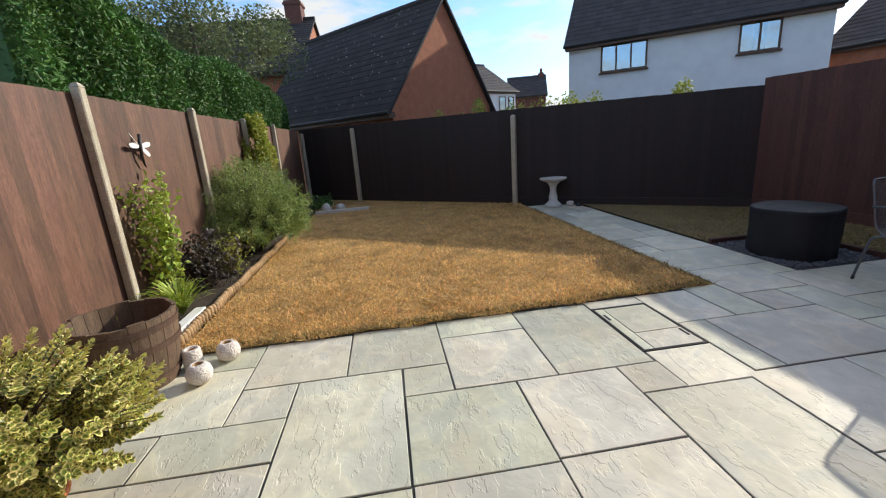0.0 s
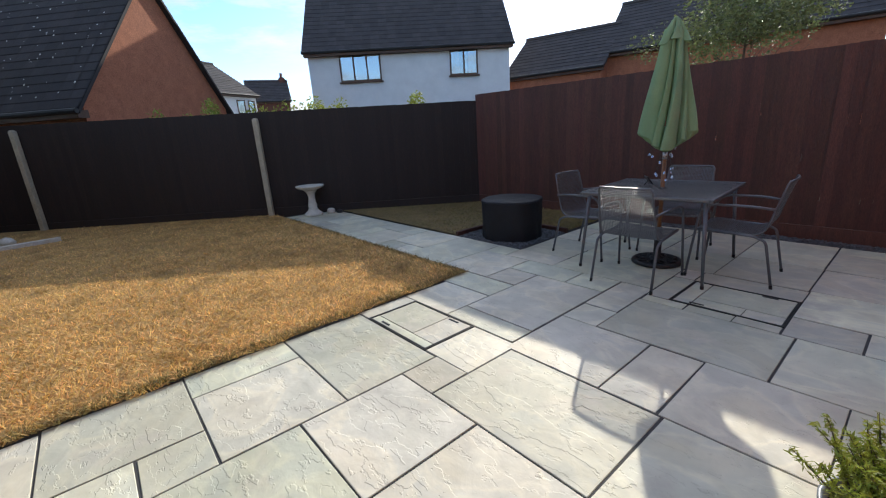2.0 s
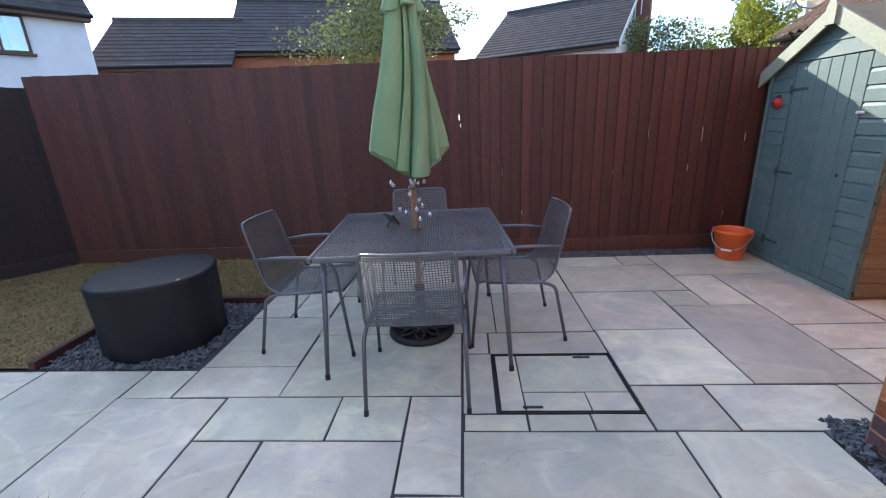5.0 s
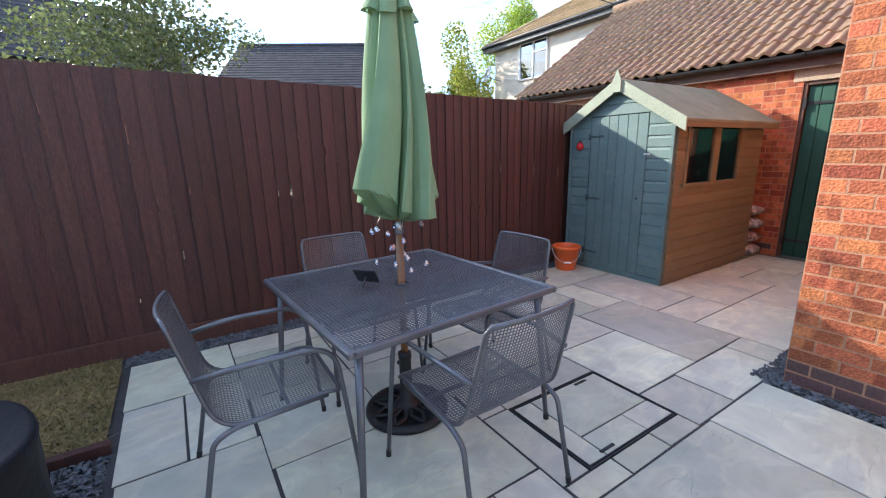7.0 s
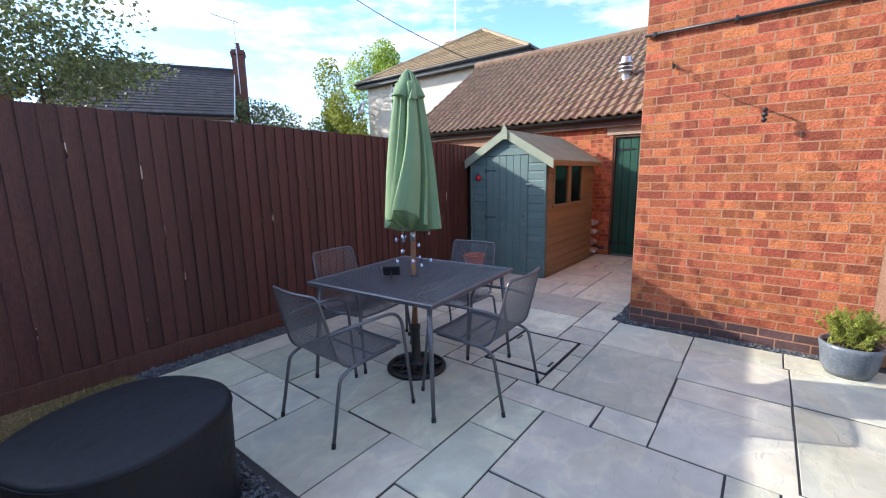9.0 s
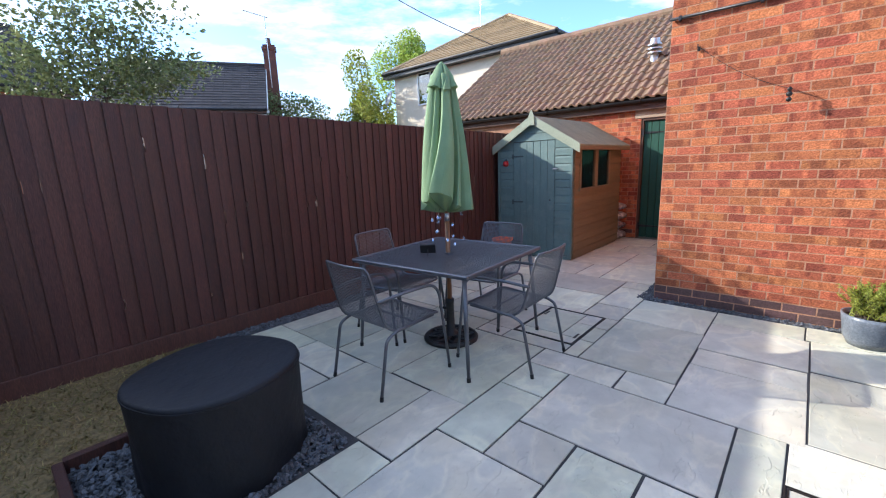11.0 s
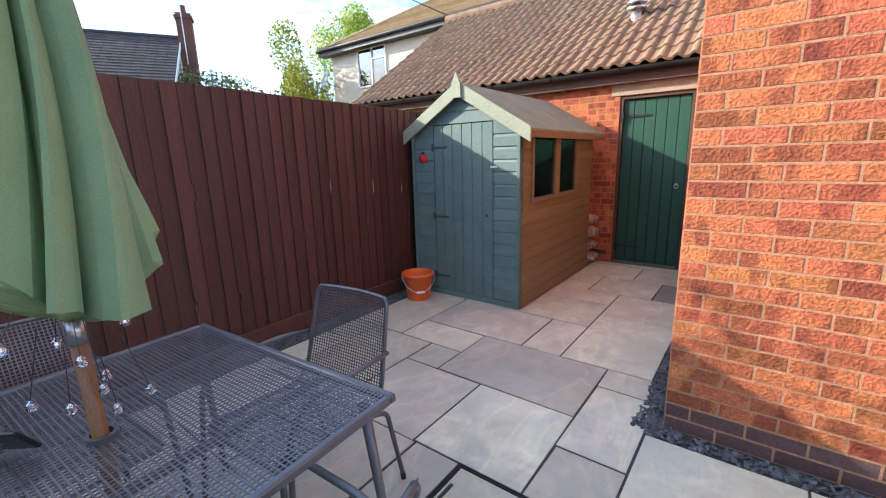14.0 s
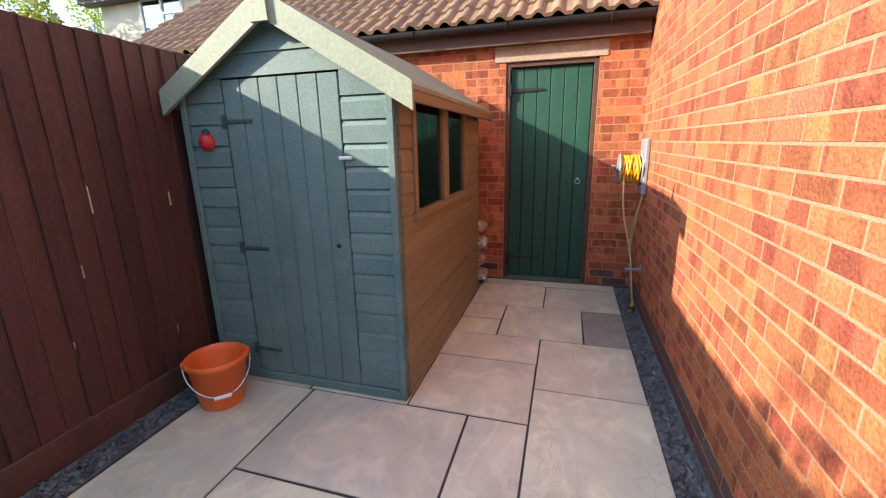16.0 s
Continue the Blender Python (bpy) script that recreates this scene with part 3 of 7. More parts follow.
def chips(name, x0, x1, y0, y1, n, seed, label):
    """Loose angular slate chips."""
    r, gg = random.Random(seed), Geo()
    for _ in range(n):
        s = r.uniform(0.008, 0.021)
        m = pose(r.uniform(x0, x1), r.uniform(y0, y1), r.uniform(-0.006, 0.009), r.uniform(-50, 50), r.uniform(-50, 50), r.uniform(0, 360))
        gg.add([(-s, -s * 0.6, -s * 0.25), (s, -s * 0.5, -s * 0.25), (s * 0.7, s * 0.7, -s * 0.25), (-s * 0.8, s * 0.5, -s * 0.25), (-s * 0.7, -s * 0.4, s * 0.25), (s * 0.8, -s * 0.3, s * 0.25), (s * 0.5, s * 0.5, s * 0.25), (-s * 0.5, s * 0.4, s * 0.25)],
               [(4, 5, 6, 7), (0, 1, 5, 4), (1, 2, 6, 5), (2, 3, 7, 6), (3, 0, 4, 7)], m)
    return solid(name, gg, M_SLATE, label, "gravel", kind="stuff")


chips("slate_gravel", 6.09, 6.235, -1.2, 3.22, 3000, 11, "dark slate chips along the fence foot")
chips("slate_gravel", 4.15, 5.08, 3.24, 4.26, 3600, 12, "dark slate chips under the covered box")
chips("slate_gravel", 3.575, 3.685, -3.35, -0.02, 1600, 13, "dark slate chips along the brick wall")
chips("slate_gravel", 1.9, 3.6, -0.085, -0.0, 700, 14, "dark slate chips at the foot of the brick wall")

# ---------------------------------------------------------------- house walls
g = Geo()
g.box(1.9, 3.552, -0.40, -0.104, 0, 5.2)
g.box(-1.86, 1.9, -1.30, -1.0, 0, 5.2)
g.box(1.6, 1.9, -1.0, -0.104, 0, 5.2)
wall_front = setting("wall_front", g, M_MORTAR, "orange-red brick house wall with pale mortar")
g = Geo()
g.box(3.25, 3.552, -3.45, -0.40, 0, 5.2)
wall_side = setting("wall_side", g, M_MORTAR, "orange-red brick side wall of the house")
g = Geo()
g.box(3.25, 3.95, -3.75, -3.464, 0, 2.42)
g.box(4.76, 9.2, -3.75, -3.464, 0, 2.42)
g.box(3.95, 4.76, -3.75, -3.464, 2.13, 2.42)
wall_garage = setting("wall_garage", g, M_MORTAR, "red brick outbuilding wall under a tiled roof")

# plain closing walls behind the outbuilding door and round the unseen side
g = Geo()
g.box(3.3, 9.1, -9.4, -9.1, 0, 2.42)
g.box(8.9, 9.2, -9.1, -3.75, 0, 2.42)
setting("wall_garage_back", g, M_FARBRICK, "plain brick walls closing the outbuilding")

# ---------------------------------------------------------------- outbuilding roof, gutter, door
EAVE_Y, EAVE_Z, RIDGE_Y, RIDGE_Z, ROOF_L, ROOF_R = -3.26, 2.40, -6.45, 4.50, 9.45, 3.2
roof = thing("garage_roof", pose(0, 0, 0), "weathered brown pantile roof over the outbuilding", "roof", kind="structure")
g = Geo()
g.add([(ROOF_R, EAVE_Y - 0.05, EAVE_Z - 0.04), (ROOF_L, EAVE_Y - 0.05, EAVE_Z - 0.04), (ROOF_L, RIDGE_Y, RIDGE_Z - 0.05), (ROOF_R, RIDGE_Y, RIDGE_Z - 0.05), (ROOF_L, RIDGE_Y - 3.2, EAVE_Z), (ROOF_R, RIDGE_Y - 3.2, EAVE_Z)], [(0, 1, 2, 3), (3, 2, 4, 5), (0, 3, 5), (1, 4, 2)])
part("roof_deck", g, M_FRAME, roof)
g = Geo()
for k in range(21):
    x = ROOF_R + 0.3 * k
    g.tube([(x, RIDGE_Y, RIDGE_Z - 0.02), (x + 0.31, RIDGE_Y, RIDGE_Z - 0.02)], [0.12, 0.125], 10)
part("ridge_tiles", g, M_TILE_J, roof, smooth=False)

fascia = thing("gutter", pose(0, 0, 0), "black plastic half-round gutter on a dark fascia board", "gutter", kind="structure")
g = Geo()
g.box(3.57, 9.4, -3.40, -3.37, 2.20, 2.36, 0.004)
part("fascia_board", g, M_FRAME, fascia, "dark brown fascia board")
g = Geo()
prof = [(-0.055 * math.cos(a), -0.055 * math.sin(a)) for a in np.linspace(0, math.pi, 9)]
for i in range(8):
    a, b = prof[i], prof[i + 1]
    g.quad((3.57, -3.31 + a[0], 2.36 + a[1]), (9.5, -3.31 + a[0], 2.36 + a[1]), (9.5, -3.31 + b[0], 2.36 + b[1]), (3.57, -3.31 + b[0], 2.36 + b[1]))
    g.quad((3.57, -3.31 + 0.93 * a[0], 2.362 + 0.93 * a[1]), (3.57, -3.31 + 0.93 * b[0], 2.362 + 0.93 * b[1]), (9.5, -3.31 + 0.93 * b[0], 2.362 + 0.93 * b[1]), (9.5, -3.31 + 0.93 * a[0], 2.362 + 0.93 * a[1]))
part("channel", g, M_BLACK, fascia)
for x in (3.9, 4.75, 5.6, 6.45, 7.3, 8.15, 9.0):
    g = Geo()
    g.tube([(x - 0.012, -3.31 - 0.059 * math.cos(a), 2.36 - 0.059 * math.sin(a)) for a in np.linspace(0, math.pi, 9)], 0.009, 5)
    part("bracket", g, M_BLACK, fascia)

g = Geo()
g.box(3.88, 4.86, -3.62, -3.452, 2.07, 2.21, 0.006)
solid("stone_lintel", g, M_LINTEL, "pale stone lintel over the green door", "lintel", kind="structure")
door = thing("door_1", pose(4.355, -3.52, 0), "dark green tongue-and-groove plank door, closed", "door", kind="structure")
g = Geo()
g.box(-0.405, -0.365, -0.06, 0.045, 0, 2.068, 0.004)
g.box(0.365, 0.405, -0.06, 0.045, 0, 2.068, 0.004)
g.box(-0.365, 0.365, -0.06, 0.045, 2.028, 2.068, 0.004)
part("door_frame", g, M_FRAME, door, "brown timber door frame")
g = Geo()
g.box(-0.36, 0.36, -0.04, -0.012, 0.02, 2.02)
part("door_back", g, M_BLACK, door)
plank = Geo().box(-0.058, 0.058, -0.012, 0.012, 0.02, 2.02, 0.005).mesh("plank", M_DOOR)
for k in range(6):
    part("plank", plank, None, door).location = (-0.301 + 0.1204 * k, 0, 0)
for z in (1.83, 0.22):
    g = Geo()
    g.add([(0.355, 0.014, z - 0.022), (0.355, 0.014, z + 0.022), (0.05, 0.014, z + 0.008), (0.05, 0.014, z - 0.008), (0.355, 0.022, z - 0.022), (0.355, 0.022, z + 0.022), (0.05, 0.022, z + 0.008), (0.05, 0.022, z - 0.008)], [(4, 5, 6, 7), (0, 1, 5, 4), (1, 2, 6, 5), (2, 3, 7, 6), (3, 0, 4, 7)])
    g.box(0.352, 0.385, 0.045, 0.054, z - 0.06, z + 0.06, 0.003)
    part("hinge", g, M_BLACK, door, "black tee hinge")
g = Geo()
g.tube([(-0.28, 0.012, 1.02), (-0.28, 0.05, 1.02)], 0.012, 10)
g.tube([(-0.28 + 0.022 * math.cos(a), 0.045, 0.995 + 0.022 * math.sin(a)) for a in np.linspace(0, math.tau, 12, endpoint=False)], 0.004, 5, True)
part("door_handle", g, M_GALV, door, "small metal ring handle")

# flue on the roof
flue = thing("boiler_flue", pose(4.89, -4.46, 3.12) @ Matrix.Scale(1.15, 4), "silver metal flue terminal on the tiled roof", "flue")
g = Geo().lathe([(0.06, 0), (0.06, 0.16), (0.0, 0.16)], 18)
part("pipe", g, M_GALV, flue, smooth=True)
for z in (0.14, 0.2, 0.26):
    part("baffle", Geo().lathe([(0.05, z), (0.11, z + 0.01), (0.11, z + 0.025), (0.05, z + 0.04)], 18), M_GALV, flue)
part("cap", Geo().lathe([(0.0, 0.38), (0.075, 0.37), (0.08, 0.28), (0.04, 0.28)], 18), M_GALV, flue)


# ---------------------------------------------------------------- fences
def fence(name, a, b, z_a, z_b, material, label, pitch=0.1, gravel=0.15, overlap=1.10, slits=0.0, lap=-1, edge=0.027):
    """Upright feather-edge boards from a to b (x, y) on a low gravel board, with two rails behind. z: the top at each end."""
    d = Vector((b[0] - a[0], b[1] - a[1], 0))
    ln, ang = d.length, math.degrees(math.atan2(d.y, d.x))
    f = thing(name, pose(a[0], a[1], 0, 0, 0, ang), label, "fence", kind="structure")
    q = random.Random(int(ln * 100))
    n = int(ln / pitch)
    base = Geo()
    w, t0, t1 = pitch * overlap, edge, 0.006
    for k in range(n):
        x = ln * (k + 0.5) / n
        top = z_a + (z_b - z_a) * x / ln
        m = Geo()
        h, jig = top - gravel + q.uniform(-0.004, 0.004), q.uniform(-0.004, 0.003)
        # some boards have a chipped edge that lets daylight through
        za = q.uniform(0.1, 0.85) * h
        zb = min(za + q.uniform(0.02, 0.13), h - 0.05)
        nick = slits and q.random() < slits
        levels = [(0, 0), (za, 0), (za, 1), (zb, 1), (zb, 0), (h, 0)] if nick else [(0, 0), (h, 0)]
        for z, cut in levels:
            wl_, wr = -w / 2 + cut * (w - pitch + 0.0038), w / 2 - cut * (w - pitch)
            m.v += [(wl_, 0.008, z), (wr, 0.0, z), (wr, -t1, z), (wl_, 0.008 - t0, z)] if lap < 0 else [(wl_, 0.0, z), (wr, 0.008, z), (wr, 0.008 - t0, z), (wl_, -t1, z)]
        for i in range(len(levels) - 1):
            o = 4 * i
            m.f += [(o + 2, o + 3, o + 7, o + 6), (o, o + 1, o + 5, o + 4), (o + 1, o + 2, o + 6, o + 5), (o + 3, o, o + 4, o + 7)]
        e = 4 * (len(levels) - 1)
        m.f += [(3, 2, 1, 0), (e, e + 1, e + 2, e + 3)]
        ob = part("board", m, material, f)
        ob.location = (x + q.uniform(-0.001, 0.001), jig, gravel)
        ob.rotation_euler = (0, q.uniform(-0.001, 0.001), 0)
    base.box(0, ln, -0.03, 0.012, -0.04, gravel - 0.002, 0.004)
    part("gravel_board", base, material, f)
    for z in (0.45, 1.0, 1.6):
        part("rail", Geo().box(0, ln, 0.02, 0.08, z, z + 0.05), material, f)
    return f


def post(x, y, top, group, label, s=0.05, ang=0.0):
    """A square concrete post with a weathered sloping cap."""
    gg = Geo()
    gg.box(-s, s, -s, s, -0.1, top - 0.03, 0.008)
    gg.add([(-s, -s, top - 0.03), (s, -s, top - 0.03), (s, s, top - 0.03), (-s, s, top - 0.03), (-s * 0.5, -s * 0.5, top), (s * 0.5, -s * 0.5, top), (s * 0.5, s * 0.5, top), (-s * 0.5, s * 0.5, top)], [(0, 1, 5, 4), (1, 2, 6, 5), (2, 3, 7, 6), (3, 0, 4, 7), (4, 5, 6, 7)])
    return solid("fence_post", gg, M_CONCRETE, label, "post", group, m=pose(x, y, 0, 0, 0, ang))


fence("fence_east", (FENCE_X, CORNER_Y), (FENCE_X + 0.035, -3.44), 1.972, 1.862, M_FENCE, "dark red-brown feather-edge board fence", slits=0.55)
fence("fence_back", (LEFT_X + 0.05, back_y(LEFT_X + 0.05)), (6.30, back_y(6.30)), 1.96, 1.87, M_FENCE_SHADE, "dark stained board fence, its shade put into the colour")
fence("fence_west", (LEFT_X, 0.2), (LEFT_X, 12.3), 1.93, 1.93, M_FENCE_RED, "red-brown sunlit board fence", pitch=0.125, lap=1, edge=0.02)
for y in (3.71, 5.64, 7.57, 9.5):
    post(LEFT_X + 0.06, y, 2.0 if y < 4 else 1.98, "posts of the west fence", "pale square concrete fence post", 0.036)
for x, tp in ((3.12, 1.80), (-0.24, 1.86), (-1.7, 1.86)):
    post(x - 0.045, back_y(x) - 0.055, tp, "posts of the back fence", "pale slim concrete post against the dark fence", 0.045, -38.7)


# ---------------------------------------------------------------- shed
SX0, SX1, SY0, SY1, SEAVE, SAPEX = 4.95, 6.18, -3.05, -1.23, 1.66, 2.03
shed = thing("garden_shed", pose((SX0 + SX1) / 2, SY1, 0), "small wooden shed with blue-green painted front and tan side", "shed")
SW = (SX1 - SX0) / 2


def shed_top(x):
    return SEAVE + (SAPEX - SEAVE) * (1 - abs(x) / SW)


g = Geo()
g.add([(-SW + 0.02, -0.02, 0.02), (SW - 0.02, -0.02, 0.02), (SW - 0.02, -0.02, SEAVE), (0, -0.02, SAPEX), (-SW + 0.02, -0.02, SEAVE)], [(4, 3, 2, 1, 0)])
part("front_lining", g, M_BLACK, shed)
for side, x0, x1 in (("a", -SW, -0.342), ("b", 0.342, SW)):
    for k in range(15):
        z0 = 0.06 + k * 0.11
        z1 = z0 + 0.108
        if z1 > SEAVE:
            # the top boards are cut to the slope of the roof
            out = x0 if side == "a" else x1
            low, inn = SEAVE - 0.005, x1 if side == "a" else x0
            ins = [(out, z0), (inn, z0), (inn, 1.713), (inn + (out - inn) * (1 - (1.713 - low) / (shed_top(inn) - low)) if shed_top(inn) > 1.713 else inn, 1.713), (out, low)]
            g = Geo()
            g.v = [(x, 0.0, z) for x, z in ins] + [(x, 0.017, z) for x, z in ins]
            g.f = [(5, 6, 7, 8, 9), (4, 3, 2, 1, 0)] + [(i, (i + 1) % 5, 5 + (i + 1) % 5, 5 + i) for i in range(5)]
            part("cladding_board", g, M_SHED, shed)
            break
        g = Geo()
        g.add([(x0, 0.0, z0), (x1, 0.0, z0), (x1, 0.018, z0), (x0, 0.018, z0), (x0, 0.0, z1), (x1, 0.0, z1), (x1, 0.006, z1), (x0, 0.006, z1), (x0, 0.017, z1 - 0.028), (x1, 0.017, z1 - 0.028)],
              [(3, 2, 1, 0), (3, 8, 9, 2), (8, 7, 6, 9), (4, 5, 6, 7), (0, 1, 5, 4)])
        g.f.append((0, 4, 7, 8, 3)), g.f.append((1, 2, 9, 6, 5))
        part("cladding_board", g, M_SHED, shed)
for z0, z1 in ((1.715, 1.82), (1.822, 1.93), (1.932, 2.02)):
    def half(z):
        return max(0.02, SW * (1 - (z - SEAVE) / (SAPEX - SEAVE)) - 0.01)
    g = Geo()
    a, b = min(half(z0), 0.62), half(z1)
    g.add([(-a, 0, z0), (a, 0, z0), (b, 0, z1), (-b, 0, z1), (-a, 0.018, z0), (a, 0.018, z0), (b, 0.01, z1), (-b, 0.01, z1)], [(4, 5, 6, 7), (0, 1, 5, 4), (2, 3, 7, 6), (1, 2, 6, 5), (3, 0, 4, 7)])
    part("gable_board", g, M_SHED, shed)
for x in (-SW + 0.0, SW - 0.035):
    part("corner_trim", Geo().box(x, x + 0.035, 0.0185, 0.035, 0.03, SEAVE - 0.01, 0.003), M_SHED, shed)
sdoor = part("shed_door", Geo().box(-0.335, 0.335, -0.006, 0.002, 0.06, 1.70), M_BLACK, shed, "blue-green plank door, shut")
for k in range(6):
    part("plank", Geo().box(-0.335 + 0.112 * k, -0.335 + 0.112 * k + 0.1095, 0.002, 0.018, 0.055, 1.705, 0.004), M_SHED, sdoor)
for z in (1.50, 0.82, 0.2):
    g = Geo()
    g.box(0.05 + 0.12, 0.345, 0.017, 0.024, z - 0.011, z + 0.011, 0.003)
    g.box(0.335, 0.365, 0.017, 0.025, z - 0.035, z + 0.035, 0.003)
    part("hinge", g, M_HINGE, sdoor, "dark painted-over strap hinge")
g = Geo()
g.tube([(-0.27, 0.015, 0.86), (-0.27, 0.022, 0.86)], 0.012, 10)
part("keyhole", g, M_BLACK, sdoor)
g = Geo()
g.box(-0.385, -0.315, 0.018, 0.032, 1.30, 1.318, 0.004)
part("turn_button", g, M_WHITE, shed, "small white turn button")
g = Geo()
g.box(-SW, SW, 0.002, 0.028, 0.0, 0.052, 0.004)
part("sill_board", g, M_SHED, shed)
# window side, which faces the house
g = Geo()
WIN0, WIN1, WZ0, WZ1 = -1.305, -0.155, 1.01, 1.60
for k in range(15):
    z0 = 0.03 + 0.11 * k
    z1 = min(z0 + 0.109, 1.66)
    for y0, y1 in (((-1.82, 0.0),) if z1 < WZ0 + 0.02 else ((-1.82, WIN0), (WIN1, 0.0))):
        g = Geo()
        g.add([(-SW, y0, z0), (-SW, y1, z0), (-SW - 0.018, y1, z0), (-SW - 0.018, y0, z0), (-SW, y0, z1), (-SW, y1, z1), (-SW - 0.006, y1, z1), (-SW - 0.006, y0, z1), (-SW - 0.017, y0, z1 - 0.028), (-SW - 0.017, y1, z1 - 0.028)],
              [(0, 1, 2, 3), (2, 9, 8, 3), (9, 6, 7, 8), (7, 6, 5, 4), (4, 5, 1, 0), (1, 5, 6, 9, 2), (3, 8, 7, 4, 0)])
        part("side_board", g, M_SHED_WOOD, shed)
win = part("window", Geo().box(-SW - 0.03, -SW + 0.01, WIN0, WIN0 + 0.045, WZ0, WZ1, 0.003).box(-SW - 0.03, -SW + 0.01, WIN1 - 0.045, WIN1, WZ0, WZ1, 0.003).box(-SW - 0.03, -SW + 0.01, -0.80, -0.69, WZ0, WZ1, 0.003).box(-SW - 0.03, -SW + 0.01, WIN0, WIN1, WZ1, WZ1 + 0.05, 0.003).box(-SW - 0.045, -SW + 0.01, WIN0 - 0.02, WIN1 + 0.02, WZ0 - 0.03, WZ0, 0.003), M_SHED_WOOD, shed, "tan timber window frame")
for y0, y1 in ((WIN0 + 0.045, -0.80), (-0.69, WIN1 - 0.045)):
    ob = part("pane", Geo().box(-SW - 0.008, -SW - 0.004, y0, y1, WZ0, WZ1), M_GLASS, win, "clear glass pane")
    ob.visible_shadow = False
part("rear_wall", Geo().box(-SW, SW, -1.82, -1.80, 0.03, SEAVE), M_SHED_WOOD, shed)
part("far_wall", Geo().box(SW - 0.02, SW, -1.80, -0.02, 0.03, SEAVE), M_SHED_WOOD, shed)
part("floor_panel", Geo().box(-SW, SW, -1.80, 0.0, 0.0, 0.03), M_SHED_WOOD, shed)
# roof
OH, pit = 0.115, math.atan2(SAPEX - SEAVE, SW)
for sgn, nm in ((-1, "roof_panel"), (1, "roof_panel")):
    oh = OH if sgn < 0 else 0.068
    e, ez = sgn * (SW + oh), SEAVE - oh * math.tan(pit) + 0.035
    g = Geo()
    v = [(0, 0.06, SAPEX + 0.035), (e, 0.06, ez), (e, -1.95, ez), (0, -1.95, SAPEX + 0.035)]
    v += [(x, y, z - 0.022) for x, y, z in v]
    f = [(0, 1, 2, 3), (7, 6, 5, 4), (0, 4, 5, 1), (1, 5, 6, 2), (2, 6, 7, 3)]
    g.add(v, f if sgn < 0 else [tuple(reversed(q)) for q in f])
    part(nm, g, M_FELT, shed, "mineral felt roof covering")
    g = Geo()
    b0, b1 = (0.0, SAPEX + 0.045), (e, ez + 0.012)
    v = [(b0[0], 0.062, b0[1]), (b1[0], 0.062, b1[1]), (b1[0], 0.062, b1[1] - 0.125), (b0[0], 0.062, b0[1] - 0.125)]
    v += [(x, 0.082, z) for x, y, z in v]
    f = [(4, 5, 6, 7), (0, 1, 5, 4), (1, 2, 6, 5), (2, 3, 7, 6), (3, 0, 4, 7), (3, 2, 1, 0)]
    g.add(v, f if sgn > 0 else [tuple(reversed(q)) for q in f])
    part("bargeboard", g, M_SHED_TRIM, shed, "sage painted bargeboard")
    part("fascia", Geo().box(min(e, e - sgn * 0.02), max(e, e - sgn * 0.02), -1.95, 0.06, ez - 0.075, ez - 0.024, 0.003), M_SHED_WOOD, shed, "tan eaves board")
g = Geo()
g.add([(-0.05, 0.083, SAPEX - 0.10), (0.05, 0.083, SAPEX - 0.10), (0.045, 0.083, SAPEX + 0.02), (0, 0.083, SAPEX + 0.12), (-0.045, 0.083, SAPEX + 0.02), (-0.05, 0.1, SAPEX - 0.10), (0.05, 0.1, SAPEX - 0.10), (0.045, 0.1, SAPEX + 0.02), (0, 0.1, SAPEX + 0.12), (-0.045, 0.1, SAPEX + 0.02)],
      [(9, 8, 7, 6, 5), (0, 1, 6, 5), (1, 2, 7, 6), (2, 3, 8, 7), (3, 4, 9, 8), (4, 0, 5, 9)])
part("finial", g, M_SHED_TRIM, shed, "pointed sage painted finial")
# things inside, seen through the panes
g = Geo().box(-0.02, 0.02, -0.55, 0.55, 0, 0.035, 0.003)
solid("shelf_board", Geo().box(5.0, 5.3, -2.85, -1.35, 0.93, 0.955, 0.003).box(5.0, 5.04, -2.85, -2.82, 0.03, 0.93).box(5.0, 5.04, -1.38, -1.35, 0.03, 0.93).box(5.26, 5.3, -2.85, -2.82, 0.03, 0.93).box(5.26, 5.3, -1.38, -1.35, 0.03, 0.93), M_SHED_WOOD, "plain wooden shelf inside the shed window", "shelf")
for k, (c, h) in enumerate(((M_RED, 0.2), (M_ORANGE, 0.16), (M_POT, 0.22), (M_YELLOW, 0.14), (M_WHITE, 0.18))):
    q = Geo().lathe([(0.0, 0), (0.035, 0), (0.036, h * 0.7), (0.02, h * 0.82), (0.014, h), (0, h)], 12)
    solid("bottle", q, c, ("red", "orange", "dark blue", "yellow", "white")[k] + " plastic bottle on the shed shelf", "bottle", "bottles in the shed", m=pose(5.07 + 0.05 * (k % 2), -1.5 - 0.13 * k, 0.955), smooth=True)
solid("board_offcut", Geo().box(-0.06, 0.06, -0.01, 0.01, 0, 0.45, 0.003), M_SHED_WOOD, "upright offcut of wood on the shed shelf", "offcut", m=pose(5.12, -2.42, 0.955, 4, 0, 80))

